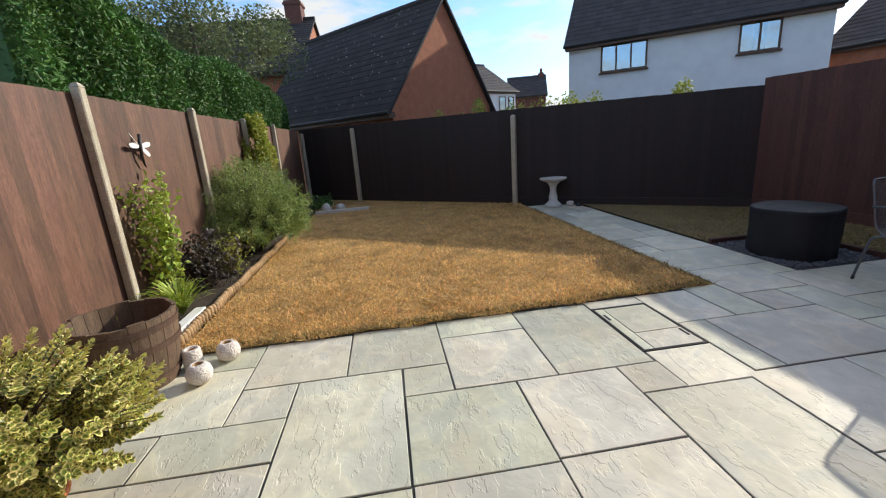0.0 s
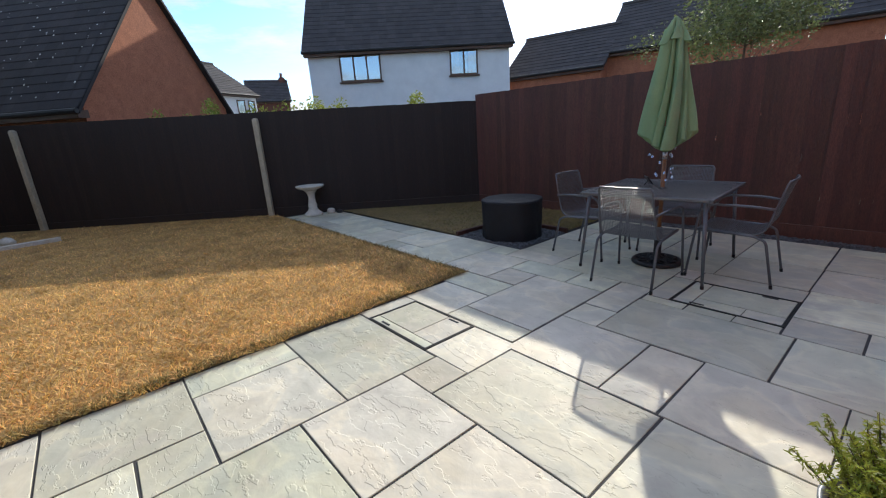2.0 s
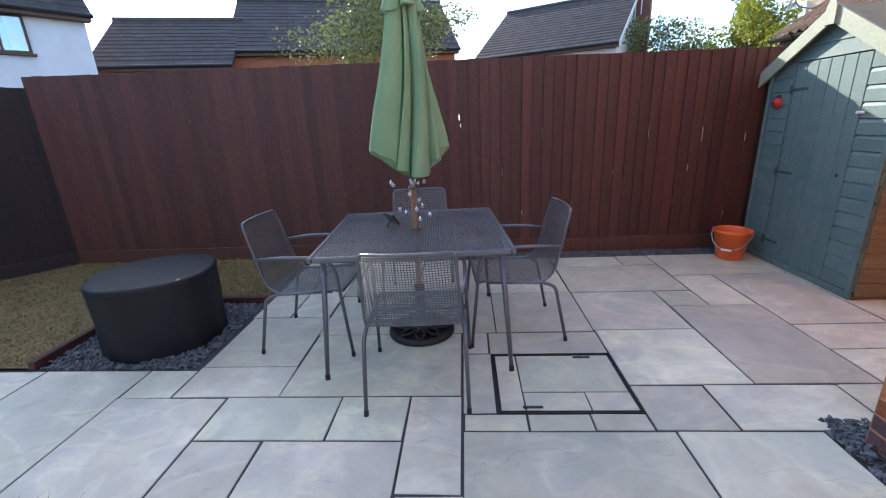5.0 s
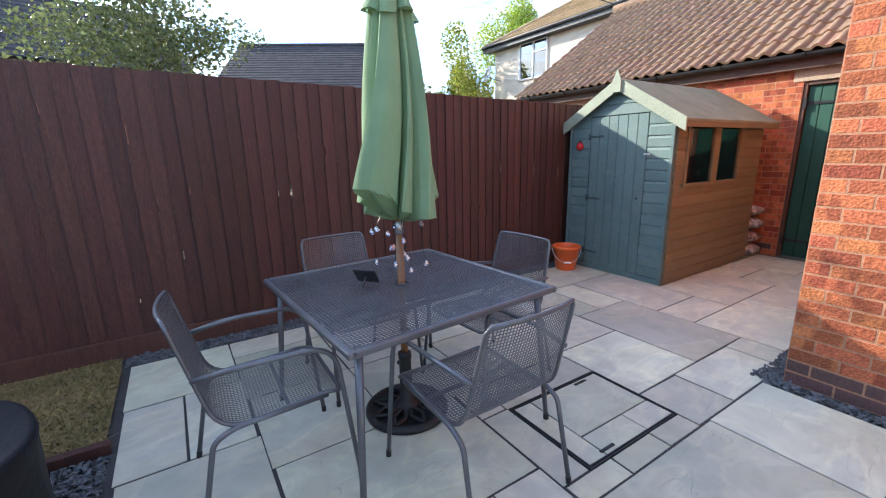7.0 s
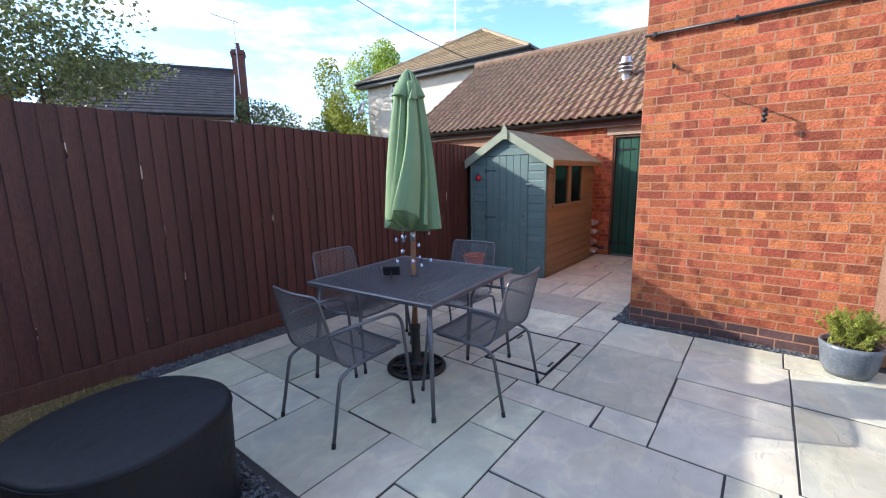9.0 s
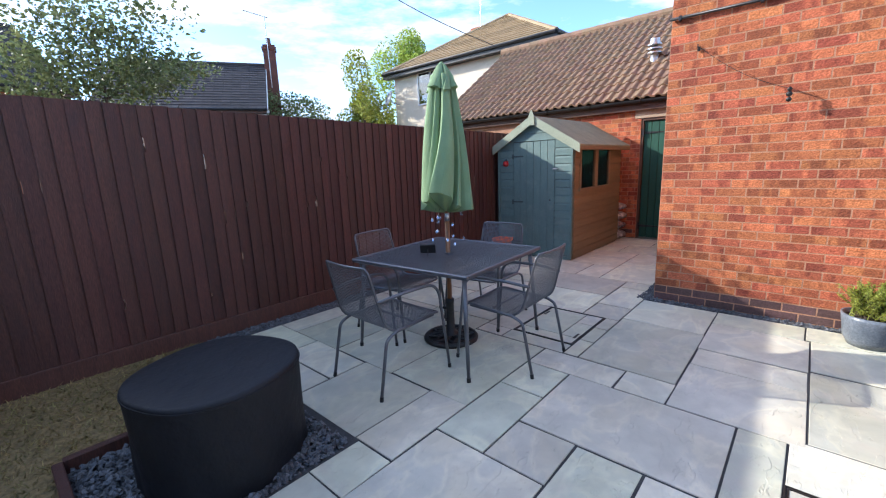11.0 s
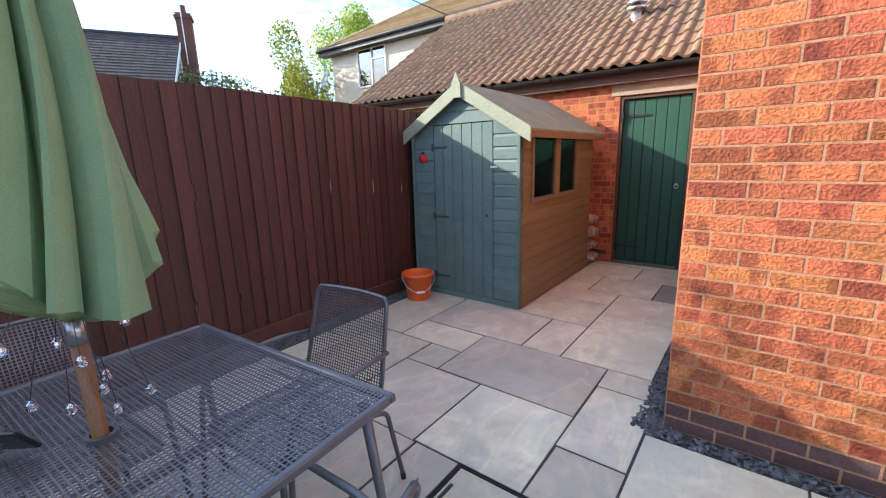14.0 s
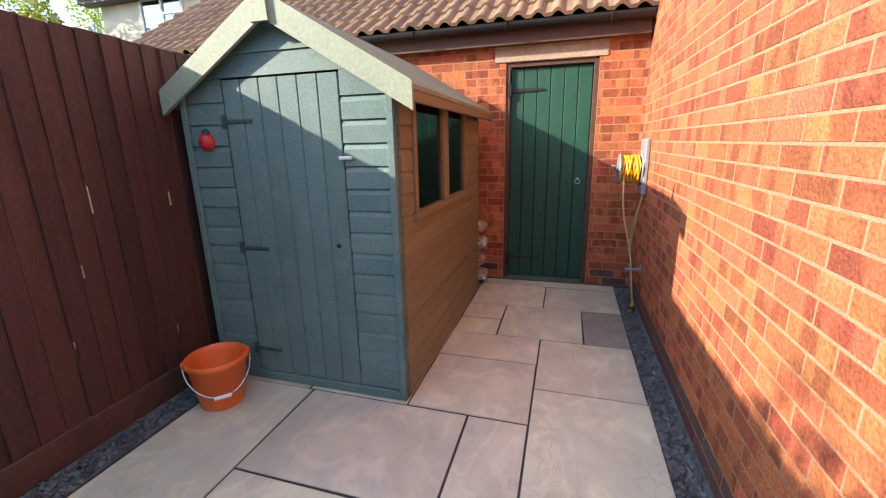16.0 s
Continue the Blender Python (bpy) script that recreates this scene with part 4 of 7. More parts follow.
# red ladybird-like ornament: a plain rounded red shell with dark head
orn = thing("wall_ornament", pose(6.04, SY1 + 0.02, 1.40) @ Matrix.Scale(0.85, 4), "small shiny red domed ornament hung on the shed front", "ornament")
part("shell", Geo().lathe([(0.055, 0), (0.05, 0.025), (0.03, 0.045), (0.0, 0.05)], 18).mesh("shell", M_RED, True), None, orn).rotation_euler = (radians(-90), 0, 0)
part("dark_head", Geo().lathe([(0.025, 0), (0.02, 0.02), (0, 0.028)], 12, (0, -0.055, 0)).mesh("dark_head", M_BLACK, True), None, orn).rotation_euler = (radians(-90), 0, 0)
spot = Geo().lathe([(0.011, -0.004), (0.010, 0.003), (0.0, 0.005)], 10).mesh("spot", M_BLACK, True)
for x, z in ((-0.026, 0.018), (0.026, 0.018), (-0.024, -0.022), (0.024, -0.022)):
    part("spot", spot, None, orn, "black spot").matrix_local = pose(x, 0.034, z, -90, 0, 0)
part("back_line", Geo().tube([(0, 0.026, 0.05), (0, 0.046, 0.02), (0, 0.05, 0.0), (0, 0.046, -0.02), (0, 0.026, -0.05)], 0.003, 6), M_BLACK, orn)

# ---------------------------------------------------------------- bucket
bucket = thing("bucket", pose(5.95, -0.95, 0.003, 0, 0, 48) @ Matrix.Scale(1.14, 4), "bright orange plastic bucket with a wire handle beside the shed", "bucket")
part("tub", Geo().lathe([(0.0, 0.0), (0.092, 0.0), (0.098, 0.008), (0.128, 0.215), (0.136, 0.217), (0.140, 0.24), (0.133, 0.246), (0.128, 0.243), (0.122, 0.21), (0.094, 0.012), (0.0, 0.012)], 32), M_ORANGE, bucket, smooth=True)
g = Geo()
g.tube([(0.143 * math.cos(a) , 0.143 * math.sin(a) * 0.55 + 0.06 * math.sin(a), 0.225 - 0.13 * math.sin(a)) for a in np.linspace(0, math.pi, 15)], 0.0028, 6)
part("wire_handle", g, M_GALV, bucket, "thin wire handle")
part("grip", Geo().tube([(-0.035, 0.141, 0.097), (0.035, 0.141, 0.097)], 0.009, 8), M_WHITE, bucket, "white plastic grip")
for s in (-1, 1):
    part("lug", Geo().box(s * 0.140 - 0.006, s * 0.140 + 0.006, -0.014, 0.014, 0.205, 0.245, 0.003), M_ORANGE, bucket)


# ---------------------------------------------------------------- mesh furniture
def lattice(fn, nu, nv, bar):
    """A perforated steel sheet over a surface fn(s, r), s and r from 0 to 1: one cell round each hole. bar: the metal's share of a cell."""
    gg, k = Geo(), bar / 2
    gg.v = [tuple(fn(i / nu, j / nv)) for i in range(nu + 1) for j in range(nv + 1)]
    at = lambda i, j: i * (nv + 1) + j
    for i in range(nu):
        for j in range(nv):
            o = len(gg.v)
            gg.v += [tuple(fn((i + u) / nu, (j + w) / nv)) for u, w in ((k, k), (1 - k, k), (1 - k, 1 - k), (k, 1 - k))]
            c = (at(i, j), at(i + 1, j), at(i + 1, j + 1), at(i, j + 1))
            gg.f += [(c[n], c[(n + 1) % 4], o + (n + 1) % 4, o + n) for n in range(4)]
    return gg


def chair(m, label, group):
    """A stacking armchair: bent steel tube, with one woven-steel sling for seat and back. It faces its own +y."""
    c = thing("mesh_chair", m, label, "chair", group)
    path = bend([(0, 0.26, 0.415), (0, 0.20, 0.43), (0, -0.20, 0.395), (0, -0.31, 0.84)], 8)
    cum = [0.0]
    for a, b in zip(path, path[1:]):
        cum.append(cum[-1] + (b - a).length)

    def along(r):
        d = min(max(r, 0), 1.02) * cum[-1]
        for i in range(len(path) - 1):
            if d <= cum[i + 1] or i == len(path) - 2:
                k = (d - cum[i]) / (cum[i + 1] - cum[i])
                return path[i].lerp(path[i + 1], k) if k <= 1 else path[i] + (path[i + 1] - path[i]) * k
    width = lambda r: 0.475 if r < 0.45 else 0.475 - 0.05 * (r - 0.45) / 0.55
    split = 0.50

    def surf(lo, hi):
        def fn(s, r):
            q = lo + (hi - lo) * r
            p = along(q)
            back = max(0.0, (q - 0.5) / 0.5)
            return Vector(((s - 0.5) * width(q), p.y - 0.028 * back * (1 - (2 * s - 1) ** 2), p.z - 0.006 * (1 - (2 * s - 1) ** 2) * (1 - back)))
        return fn
    part("seat", lattice(surf(0.0, split), 32, 34, 0.28), M_STEEL, c, "woven steel mesh seat")
    part("backrest", lattice(surf(split, 1.0), 32, 34, 0.28), M_STEEL, c, "woven steel mesh backrest")
    for sheet in c.children:
        thick = sheet.modifiers.new("thickness", "SOLIDIFY")
        thick.thickness = 0.002
    rim = [surf(0, 1)(0, r) for r in np.linspace(0.02, 0.97, 26)]
    top = [surf(0, 1)(s, 1.0) for s in np.linspace(0.04, 0.96, 10)]
    other = [surf(0, 1)(1, r) for r in np.linspace(0.97, 0.02, 26)]
    front = [surf(0, 1)(s, 0.0) for s in np.linspace(0.96, 0.04, 6)]
    part("sling_frame", Geo().tube(rim + top + other + front, 0.0085, 8, True), M_STEEL, c, smooth=True)
    part("cross_bar", Geo().tube([(-0.24, 0.05, 0.405), (0.24, 0.05, 0.405)], 0.008, 8), M_STEEL, c)
    for s in (-1, 1):
        leg = bend([(s * 0.285, 0.30, 0.012), (s * 0.262, 0.235, 0.64), (s * 0.262, -0.10, 0.645), (s * 0.236, -0.262, 0.625)], 7)
        arm = part("front_leg", Geo().tube(leg, 0.0105, 9), M_STEEL, c, "bent steel tube that forms leg and armrest", smooth=True)
        part("foot_cap", Geo().tube([(s * 0.2852, 0.3005, 0.0), (s * 0.2847, 0.299, 0.03)], 0.0125, 9), M_BLACK, arm)
        rear = bend([(s * 0.255, -0.30, 0.012), (s * 0.248, -0.225, 0.372), (s * 0.245, -0.15, 0.405), (s * 0.24, 0.20, 0.418)], 6)
        rl = part("rear_leg", Geo().tube(rear, 0.0105, 9), M_STEEL, c, smooth=True)
        part("foot_cap", Geo().tube([(s * 0.2552, -0.301, 0.0), (s * 0.2547, -0.2965, 0.03)], 0.0125, 9), M_BLACK, rl)
    return c


CH = "chairs round the table"
first = chair(pose(4.03, 1.835, 0, 0, 0, -88), "grey steel mesh armchair pushed to the table", CH)
copy_thing(first, pose(4.56, 2.58, 0, 0, 0, 179))
copy_thing(first, pose(4.66, 1.265, 0, 0, 0, 4))
copy_thing(first, pose(5.15, 1.93, 0, 0, 0, 94))

table = thing("mesh_table", pose(4.588, 1.885, 0, 0, 0, 4.0), "square grey steel garden table with a woven mesh top", "table")
H = 0.545


def flat(s, r):
    return Vector(((s - 0.5) * 2 * (H - 0.02), (r - 0.5) * 2 * (H - 0.02), 0.727 - 0.006 * math.sin(math.pi * min(max(s, 0), 1)) * math.sin(math.pi * min(max(r, 0), 1))))


part("tabletop", lattice(flat, 70, 70, 0.30), M_STEEL, table, "woven steel mesh tabletop")
thick = table.children[0].modifiers.new("thickness", "SOLIDIFY")
thick.thickness = 0.002
g = Geo()
g.box(-H, H, -H, -H + 0.026, 0.702, 0.731, 0.006)
g.box(-H, H, H - 0.026, H, 0.702, 0.731, 0.006)
g.box(-H, -H + 0.026, -H + 0.026, H - 0.026, 0.702, 0.731, 0.006)
g.box(H - 0.026, H, -H + 0.026, H - 0.026, 0.702, 0.731, 0.006)
part("rim", g, M_STEEL, table)
g = Geo()
for a in (-0.25, 0.25):
    g.box(a - 0.01, a + 0.01, -H + 0.02, H - 0.02, 0.695, 0.715)
part("brace", g, M_STEEL, table)
part("umbrella_ring", Geo().lathe([(0.026, 0.715), (0.036, 0.715), (0.036, 0.734), (0.026, 0.734), (0.026, 0.715)], 20), M_STEEL, table)
for sx in (-1, 1):
    for sy in (-1, 1):
        lg = part("leg", Geo().tube([(sx * (H - 0.07), sy * (H - 0.07), 0.71), (sx * (H - 0.02), sy * (H - 0.02), 0.01)], [0.017, 0.012], 10), M_STEEL, table, smooth=True)
        part("foot_cap", Geo().tube([(sx * (H - 0.0205), sy * (H - 0.0205), 0.03), (sx * (H - 0.02), sy * (H - 0.02), 0.0)], 0.0145, 10), M_BLACK, lg)

# ---------------------------------------------------------------- parasol
UX, UY = 4.592, 1.888
parasol = thing("parasol", pose(UX, UY, 0.0), "furled sage-green canvas parasol standing through the table", "parasol")
part("lower_pole", Geo().tube([(0, 0, 0.30), (0, 0, 1.00)], 0.019, 14), M_POLE, parasol, "varnished wooden pole", smooth=True)
part("collar", Geo().tube([(0, 0, 0.985), (0, 0, 1.05)], 0.021, 14), M_GALV, parasol, "brass pole joint", smooth=True)
part("upper_pole", Geo().tube([(0, 0, 1.05), (0, 0, 2.10)], 0.018, 12), M_POLE, parasol, smooth=True)


def furled(z_top, r_top, r_low, lobes, seed, inner, twist=0.35, power=1.0):
    """Furled cloth: broad panels lapped over each other with sharp folds, flaring to an uneven hem that is tucked in to the pole.
    lobes: (share of the turn, reach, hem height) for each panel; inner: the (share of radius, height) rings of the tucked-in cloth."""
    q = random.Random(seed)
    total = sum(w for w, _, _ in lobes)
    around = []
    for (w, reach, hem), (_, nreach, nhem) in zip(lobes, lobes[1:] + lobes[:1]):
        n = max(6, int(90 * w / total))
        for k in range(n):
            f = k / n
            lap = (f / 0.16) ** 0.7 if f < 0.16 else 1 - 0.62 * ((f - 0.16) / 0.84) ** 1.9
            around.append((w / total / n, lap, reach + (nreach - reach) * max(0.0, f - 0.5), hem + (nhem - hem) * max(0.0, (f - 0.6) / 0.4) ** 2))
    gg, rings, seg = Geo(), 24, len(around)
    wob = [q.uniform(-1, 1) for _ in range(12)]
    for i in range(rings + len(inner)):
        t = min(i / (rings - 1), 1.0)
        a = 0.0
        for k, (step, lap, reach, hem) in enumerate(around):
            a += step * math.tau
            deep = 0.34 + 0.10 * t
            r = (r_top + (r_low - r_top) * t ** power) * reach * (deep + (1 - deep) * lap) * (1 + 0.03 * math.sin(5 * t + 2 * a + wob[0]))
            z = z_top + (hem - z_top) * t
            if i >= rings:
                share, low = inner[i - rings]
                r, z = max(0.017, r * share * (1 + 0.10 * math.sin(9 * a + i))), hem + (low - hem) * (1 - share) ** 0.8
            tw = a + twist * (1 - t) + 0.10 * math.sin(4 * t + wob[1])
            gg.v.append((r * math.cos(tw), r * math.sin(tw), z))
    for i in range(rings + len(inner) - 1):
        for k in range(seg):
            gg.f.append((i * seg + k, (i + 1) * seg + k, (i + 1) * seg + (k + 1) % seg, i * seg + (k + 1) % seg))
    return gg


panels = [(1.6, 1.0, 1.075), (0.9, 0.84, 1.15), (1.9, 1.04, 1.225), (0.8, 0.80, 1.12), (1.5, 1.0, 1.08), (1.0, 0.86, 1.17), (1.7, 1.02, 1.23), (0.8, 0.82, 1.12)]
canopy = part("canopy", furled(2.07, 0.084, 0.232, panels, 3, [(0.93, 1.06), (0.72, 1.05), (0.42, 1.045), (0.10, 1.05)], 0.5, 0.92), M_CANVAS, parasol, "folded green canvas canopy")
part("vent_flap", furled(2.15, 0.022, 0.135, [(1.0, 1.0, 1.96), (1.3, 0.9, 1.985), (0.9, 1.0, 1.95), (1.2, 0.92, 1.98), (1.1, 1.0, 1.955), (0.9, 0.9, 1.98)], 5, [(0.86, 1.95)], 0.2, 0.8), M_CANVAS, canopy, "small green top flap")
part("tip", Geo().lathe([(0.0, 2.165), (0.014, 2.16), (0.018, 2.145), (0.016, 2.12)], 12), M_CANVAS, parasol, smooth=True)
part("runner", Geo().tube([(0, 0, 1.12), (0, 0, 1.2)], 0.03, 14), M_BLACK, parasol, smooth=True)
for k in range(8):
    a = math.tau * k / 8 + 0.2
    part("rib", Geo().tube([(0.03 * math.cos(a), 0.03 * math.sin(a), 2.05), (0.11 * math.cos(a), 0.11 * math.sin(a), 1.28)], 0.006, 6), M_POLE, parasol)

stand = thing("iron_stand", pose(UX, UY, 0.002), "round black cast-iron parasol base with a pierced pattern", "stand")
part("rim", Geo().lathe([(0.185, 0.0), (0.225, 0.0), (0.225, 0.018), (0.21, 0.032), (0.19, 0.03), (0.185, 0.0)], 40), M_IRON, stand, smooth=True)
part("plate", Geo().lathe([(0.0, 0.012), (0.19, 0.012), (0.19, 0.0), (0.0, 0.0)], 40), M_IRON, stand)
for k in range(8):
    a = math.tau * k / 8
    ca, sa = math.cos(a), math.sin(a)
    pts = [(0.05 * ca, 0.05 * sa, 0.035), (0.12 * math.cos(a + 0.32), 0.12 * math.sin(a + 0.32), 0.03), (0.19 * ca, 0.19 * sa, 0.024)]
    part("scroll", Geo().tube(bend(pts, 5), 0.011, 6), M_IRON, stand)
    pts = [(0.05 * ca, 0.05 * sa, 0.035), (0.12 * math.cos(a - 0.32), 0.12 * math.sin(a - 0.32), 0.03), (0.19 * ca, 0.19 * sa, 0.024)]
    part("scroll", Geo().tube(bend(pts, 5), 0.011, 6), M_IRON, stand)
part("hub", Geo().lathe([(0.075, 0.01), (0.065, 0.045), (0.035, 0.065), (0.032, 0.30), (0.036, 0.31), (0.036, 0.34), (0.023, 0.345)], 20), M_IRON, stand, smooth=True)
part("clamp_knob", Geo().tube([(0.03, 0, 0.25), (0.07, 0, 0.25)], [0.006, 0.016], 8), M_IRON, stand)

# solar light string: crystal drops under the canopy, and its little panel on the table
lights = thing("light_string", pose(UX, UY, 0), "string of clear drop-shaped bulbs hanging under the parasol", "string lights")
q = random.Random(5)
for k in range(16):
    a, rr, z = q.uniform(0, math.tau), q.uniform(0.045, 0.14), q.uniform(0.80, 1.10)
    p = (rr * math.cos(a), rr * math.sin(a), z)
    part("drop_bulb", Geo().lathe([(0.0, -0.017), (0.010, -0.012), (0.013, -0.003), (0.010, 0.006), (0.004, 0.014), (0.0, 0.016)], 10, p), M_CRYSTAL, lights, "clear faceted drop bulb")
    part("wire", Geo().tube([(p[0], p[1], p[2] + 0.014), (p[0] * 0.6, p[1] * 0.6, 0.5 * p[2] + 0.62)], 0.0012, 4), M_BLACK, lights)
panel = thing("solar_panel", pose(4.66, 2.05, 0.731, 0, 0, 40), "small black solar panel on the table", "solar panel")
part("panel", Geo().box(-0.06, 0.06, -0.006, 0.006, -0.045, 0.045, 0.003), M_BLACK, panel).matrix_local = pose(0, 0, 0.05, -35, 0, 0)
part("stake", Geo().tube([(0, 0.0, 0.05), (0.0, 0.04, 0.0)], 0.005, 6), M_BLACK, panel)

# ---------------------------------------------------------------- covered box
box_m = pose(4.565, 3.69, -0.012, 0, 0, 20)
cover = thing("covered_box", box_m, "low garden box under a close-fitting black fabric cover", "covered furniture")


def cover_ring(sx, sy, z, wav, seed=0):
    out = []
    for k in range(72):
        a = math.tau * k / 72
        c, s = math.cos(a), math.sin(a)
        e = 0.86
        x, y = sx * math.copysign(abs(c) ** e, c), sy * math.copysign(abs(s) ** e, s)
        w = 1 + wav * (math.sin(7 * a + 3 * z * 4) * 0.5 + math.sin(13 * a + 1.3 + 5 * z) * 0.5)
        out.append((x * w, y * w, z))
    return out


g, levels = Geo(), [(0.352, 0.362, 0.01, 0.040), (0.354, 0.364, 0.05, 0.034), (0.355, 0.366, 0.11, 0.028), (0.357, 0.368, 0.19, 0.020), (0.359, 0.370, 0.28, 0.013), (0.361, 0.371, 0.37, 0.008), (0.362, 0.372, 0.44, 0.003), (0.365, 0.374, 0.487, 0.0), (0.361, 0.371, 0.503, 0.0), (0.345, 0.355, 0.508, 0.0), (0.18, 0.19, 0.511, 0.0), (0.0005, 0.0005, 0.512, 0.0)]
for sx, sy, z, wav in levels:
    g.v += cover_ring(sx, sy, z, wav)
for i in range(len(levels) - 1):
    for k in range(72):
        g.f.append((i * 72 + k, i * 72 + (k + 1) % 72, (i + 1) * 72 + (k + 1) % 72, (i + 1) * 72 + k))
part("fabric", g, M_COVER, cover, smooth=True)
part("hem_seam", Geo().tube([Vector(p) for p in cover_ring(0.3655, 0.3745, 0.484, 0)], 0.004, 5, True), M_COVER, cover, "stitched piping round the top")
g = Geo()
g.box(-0.02, 0.94, 0.0, 0.045, -0.04, 0.055, 0.005)
solid("timber_edging", g, M_FENCE, "dark stained timber board edging the gravel", "edging", "timber edging boards", kind="structure", m=pose(4.16, 4.27, 0))
solid("timber_edging", Geo().box(0, 0.045, 0, 1.04, -0.04, 0.055, 0.005), M_FENCE, "dark stained timber board edging the gravel", "edging", "timber edging boards", kind="structure", m=pose(5.09, 3.23, 0))

# ---------------------------------------------------------------- bird bath and small stone ornaments
bath = thing("bird_bath", pose(3.62, 7.7, 0.0), "pale cast-stone bird bath on a turned pedestal", "bird bath")
part("pedestal", Geo().lathe([(0.0, 0.0), (0.16, 0.0), (0.16, 0.05), (0.13, 0.07), (0.10, 0.10), (0.075, 0.14), (0.085, 0.19), (0.07, 0.24), (0.055, 0.34), (0.075, 0.42), (0.11, 0.46), (0.12, 0.48), (0.0, 0.48)], 28), M_PALESTONE, bath, smooth=True)
part("basin", Geo().lathe([(0.0, 0.475), (0.12, 0.48), (0.22, 0.515), (0.255, 0.545), (0.255, 0.56), (0.235, 0.56), (0.20, 0.535), (0.0, 0.52)], 32), M_PALESTONE, bath, smooth=True)
g = Geo().lathe([(0.0, 0.0), (0.06, 0.0), (0.075, 0.04), (0.06, 0.085), (0.0, 0.10)], 14, wob=0.06)
solid("stone_ornament", g, M_PALESTONE, "small rounded pale stone beside the bird bath", "ornament", m=pose(3.93, 7.62, 0.0), smooth=True)
solid("metal_ornament", Geo().lathe([(0.0, 0.0), (0.05, 0.0), (0.06, 0.03), (0.035, 0.06), (0.0, 0.065)], 12), M_BLACK, "small dark ornament on the path's end", "ornament", m=pose(4.05, 7.5, 0.0), smooth=True)

# ---------------------------------------------------------------- wall fixtures on the house
pipe = thing("wall_cable", pose(0, 0, 0), "black conduit running level along the brick wall", "conduit")
part("conduit", Geo().tube([(3.56, -0.075, 2.615), (1.9, -0.075, 2.60)], 0.014, 8), M_BLACK, pipe, smooth=True)
for x in (3.48, 2.9, 2.3):
    part("clip", Geo().box(x - 0.012, x + 0.012, -0.1, -0.058, 2.59, 2.632, 0.003), M_BLACK, pipe)
hook = thing("wall_hook", pose(3.32, -0.092, 2.33), "small metal hook on the brick wall holding a thin wire", "hook")
part("plate", Geo().box(-0.012, 0.012, 0, 0.006, -0.02, 0.02, 0.002), M_IRON, hook)
part("hook_arm", Geo().tube(bend([(0, 0.0, 0), (0, 0.05, 0), (0, 0.055, 0.03)], 4), 0.004, 6), M_IRON, hook)
lamp = thing("hanging_ornament", pose(2.66, -0.09, 1.88), "small dark metal bracket with hanging baubles on the brick wall", "ornament")
part("bracket", Geo().tube(bend([(0, 0, 0.03), (0, 0.09, 0.03), (0, 0.10, 0.0)], 4), 0.006, 6), M_IRON, lamp)
for z, r in ((-0.02, 0.022), (-0.06, 0.02), (0.015, 0.018)):
    part("bauble", Geo().lathe([(0, z - r), (r * 0.7, z - r * 0.7), (r, z), (r * 0.7, z + r * 0.7), (0, z + r)], 12, (0.0, 0.10, 0)), M_IRON, lamp, smooth=True)
solid("thin_wire", Geo().tube([Vector((3.32 - 0.66 * t, -0.045, 2.345 - 0.44 * t - 0.05 * math.sin(math.pi * t))) for t in np.linspace(0, 1, 12)], 0.0022, 5), M_IRON, "thin dark wire slung along the brick wall", "wire")

# hose reel, hose and tap on the side wall
reel = thing("hose_reel", pose(3.56, -3.12, 1.13), "yellow hose wound on a grey wall-mounted reel", "hose reel")
part("bracket", Geo().box(-0.005, 0.03, -0.12, 0.12, -0.2, 0.24, 0.008), M_GREYPL, reel, "grey wall bracket")
part("drum", Geo().tube([(0.03, 0, 0), (0.21, 0, 0)], 0.07, 18), M_GREYPL, reel)
for x in (0.035, 0.20):
    ob = part("flange", Geo().lathe([(0.0, -0.006), (0.125, -0.006), (0.13, 0.0), (0.125, 0.006), (0.0, 0.006)], 26), M_GREYPL, reel)
    ob.matrix_local = pose(x, 0, 0, 0, 90, 0)
g = Geo()
pts = [(0.05 + 0.14 * ((k / 14) % 1 if int(k / 14) % 2 == 0 else 1 - (k / 14) % 1), (0.088 + 0.0018 * k / 10) * math.cos(k * 0.62), (0.088 + 0.0018 * k / 10) * math.sin(k * 0.62)) for k in range(150)]
g.tube(pts, 0.0075, 6)
part("wound_hose", g, M_YELLOW, reel, "coils of yellow hose", smooth=True)
part("crank", Geo().tube(bend([(0.21, 0, 0), (0.235, 0, 0), (0.235, 0.06, 0.03), (0.27, 0.06, 0.03)], 4), 0.008, 7), M_GREYPL, reel)
hose = solid("garden_hose", Geo().tube(bend([(3.73, -3.03, 1.10), (3.72, -2.98, 0.80), (3.64, -2.92, 0.45), (3.63, -2.86, 0.30), (3.61, -2.80, 0.06)], 8), 0.0075, 7), M_HOSE, "pale yellow hose hanging down to the tap", "hose", smooth=True)
solid("garden_hose", Geo().tube(bend([(3.565, -3.1, 0.95), (3.60, -3.16, 0.55), (3.62, -3.2, 0.38), (3.62, -3.12, 0.62), (3.565, -3.06, 0.95)], 8), 0.006, 6), M_HOSE, "thin pale hose looping below the reel", "hose", smooth=True)
tap = thing("outdoor_tap", pose(3.61, -2.80, -0.01), "brass hose connector and black valve at the wall foot", "tap")
part("connector", Geo().tube([(0, 0, 0.05), (0, 0, 0.10)], [0.013, 0.011], 10), M_YELLOW, tap)
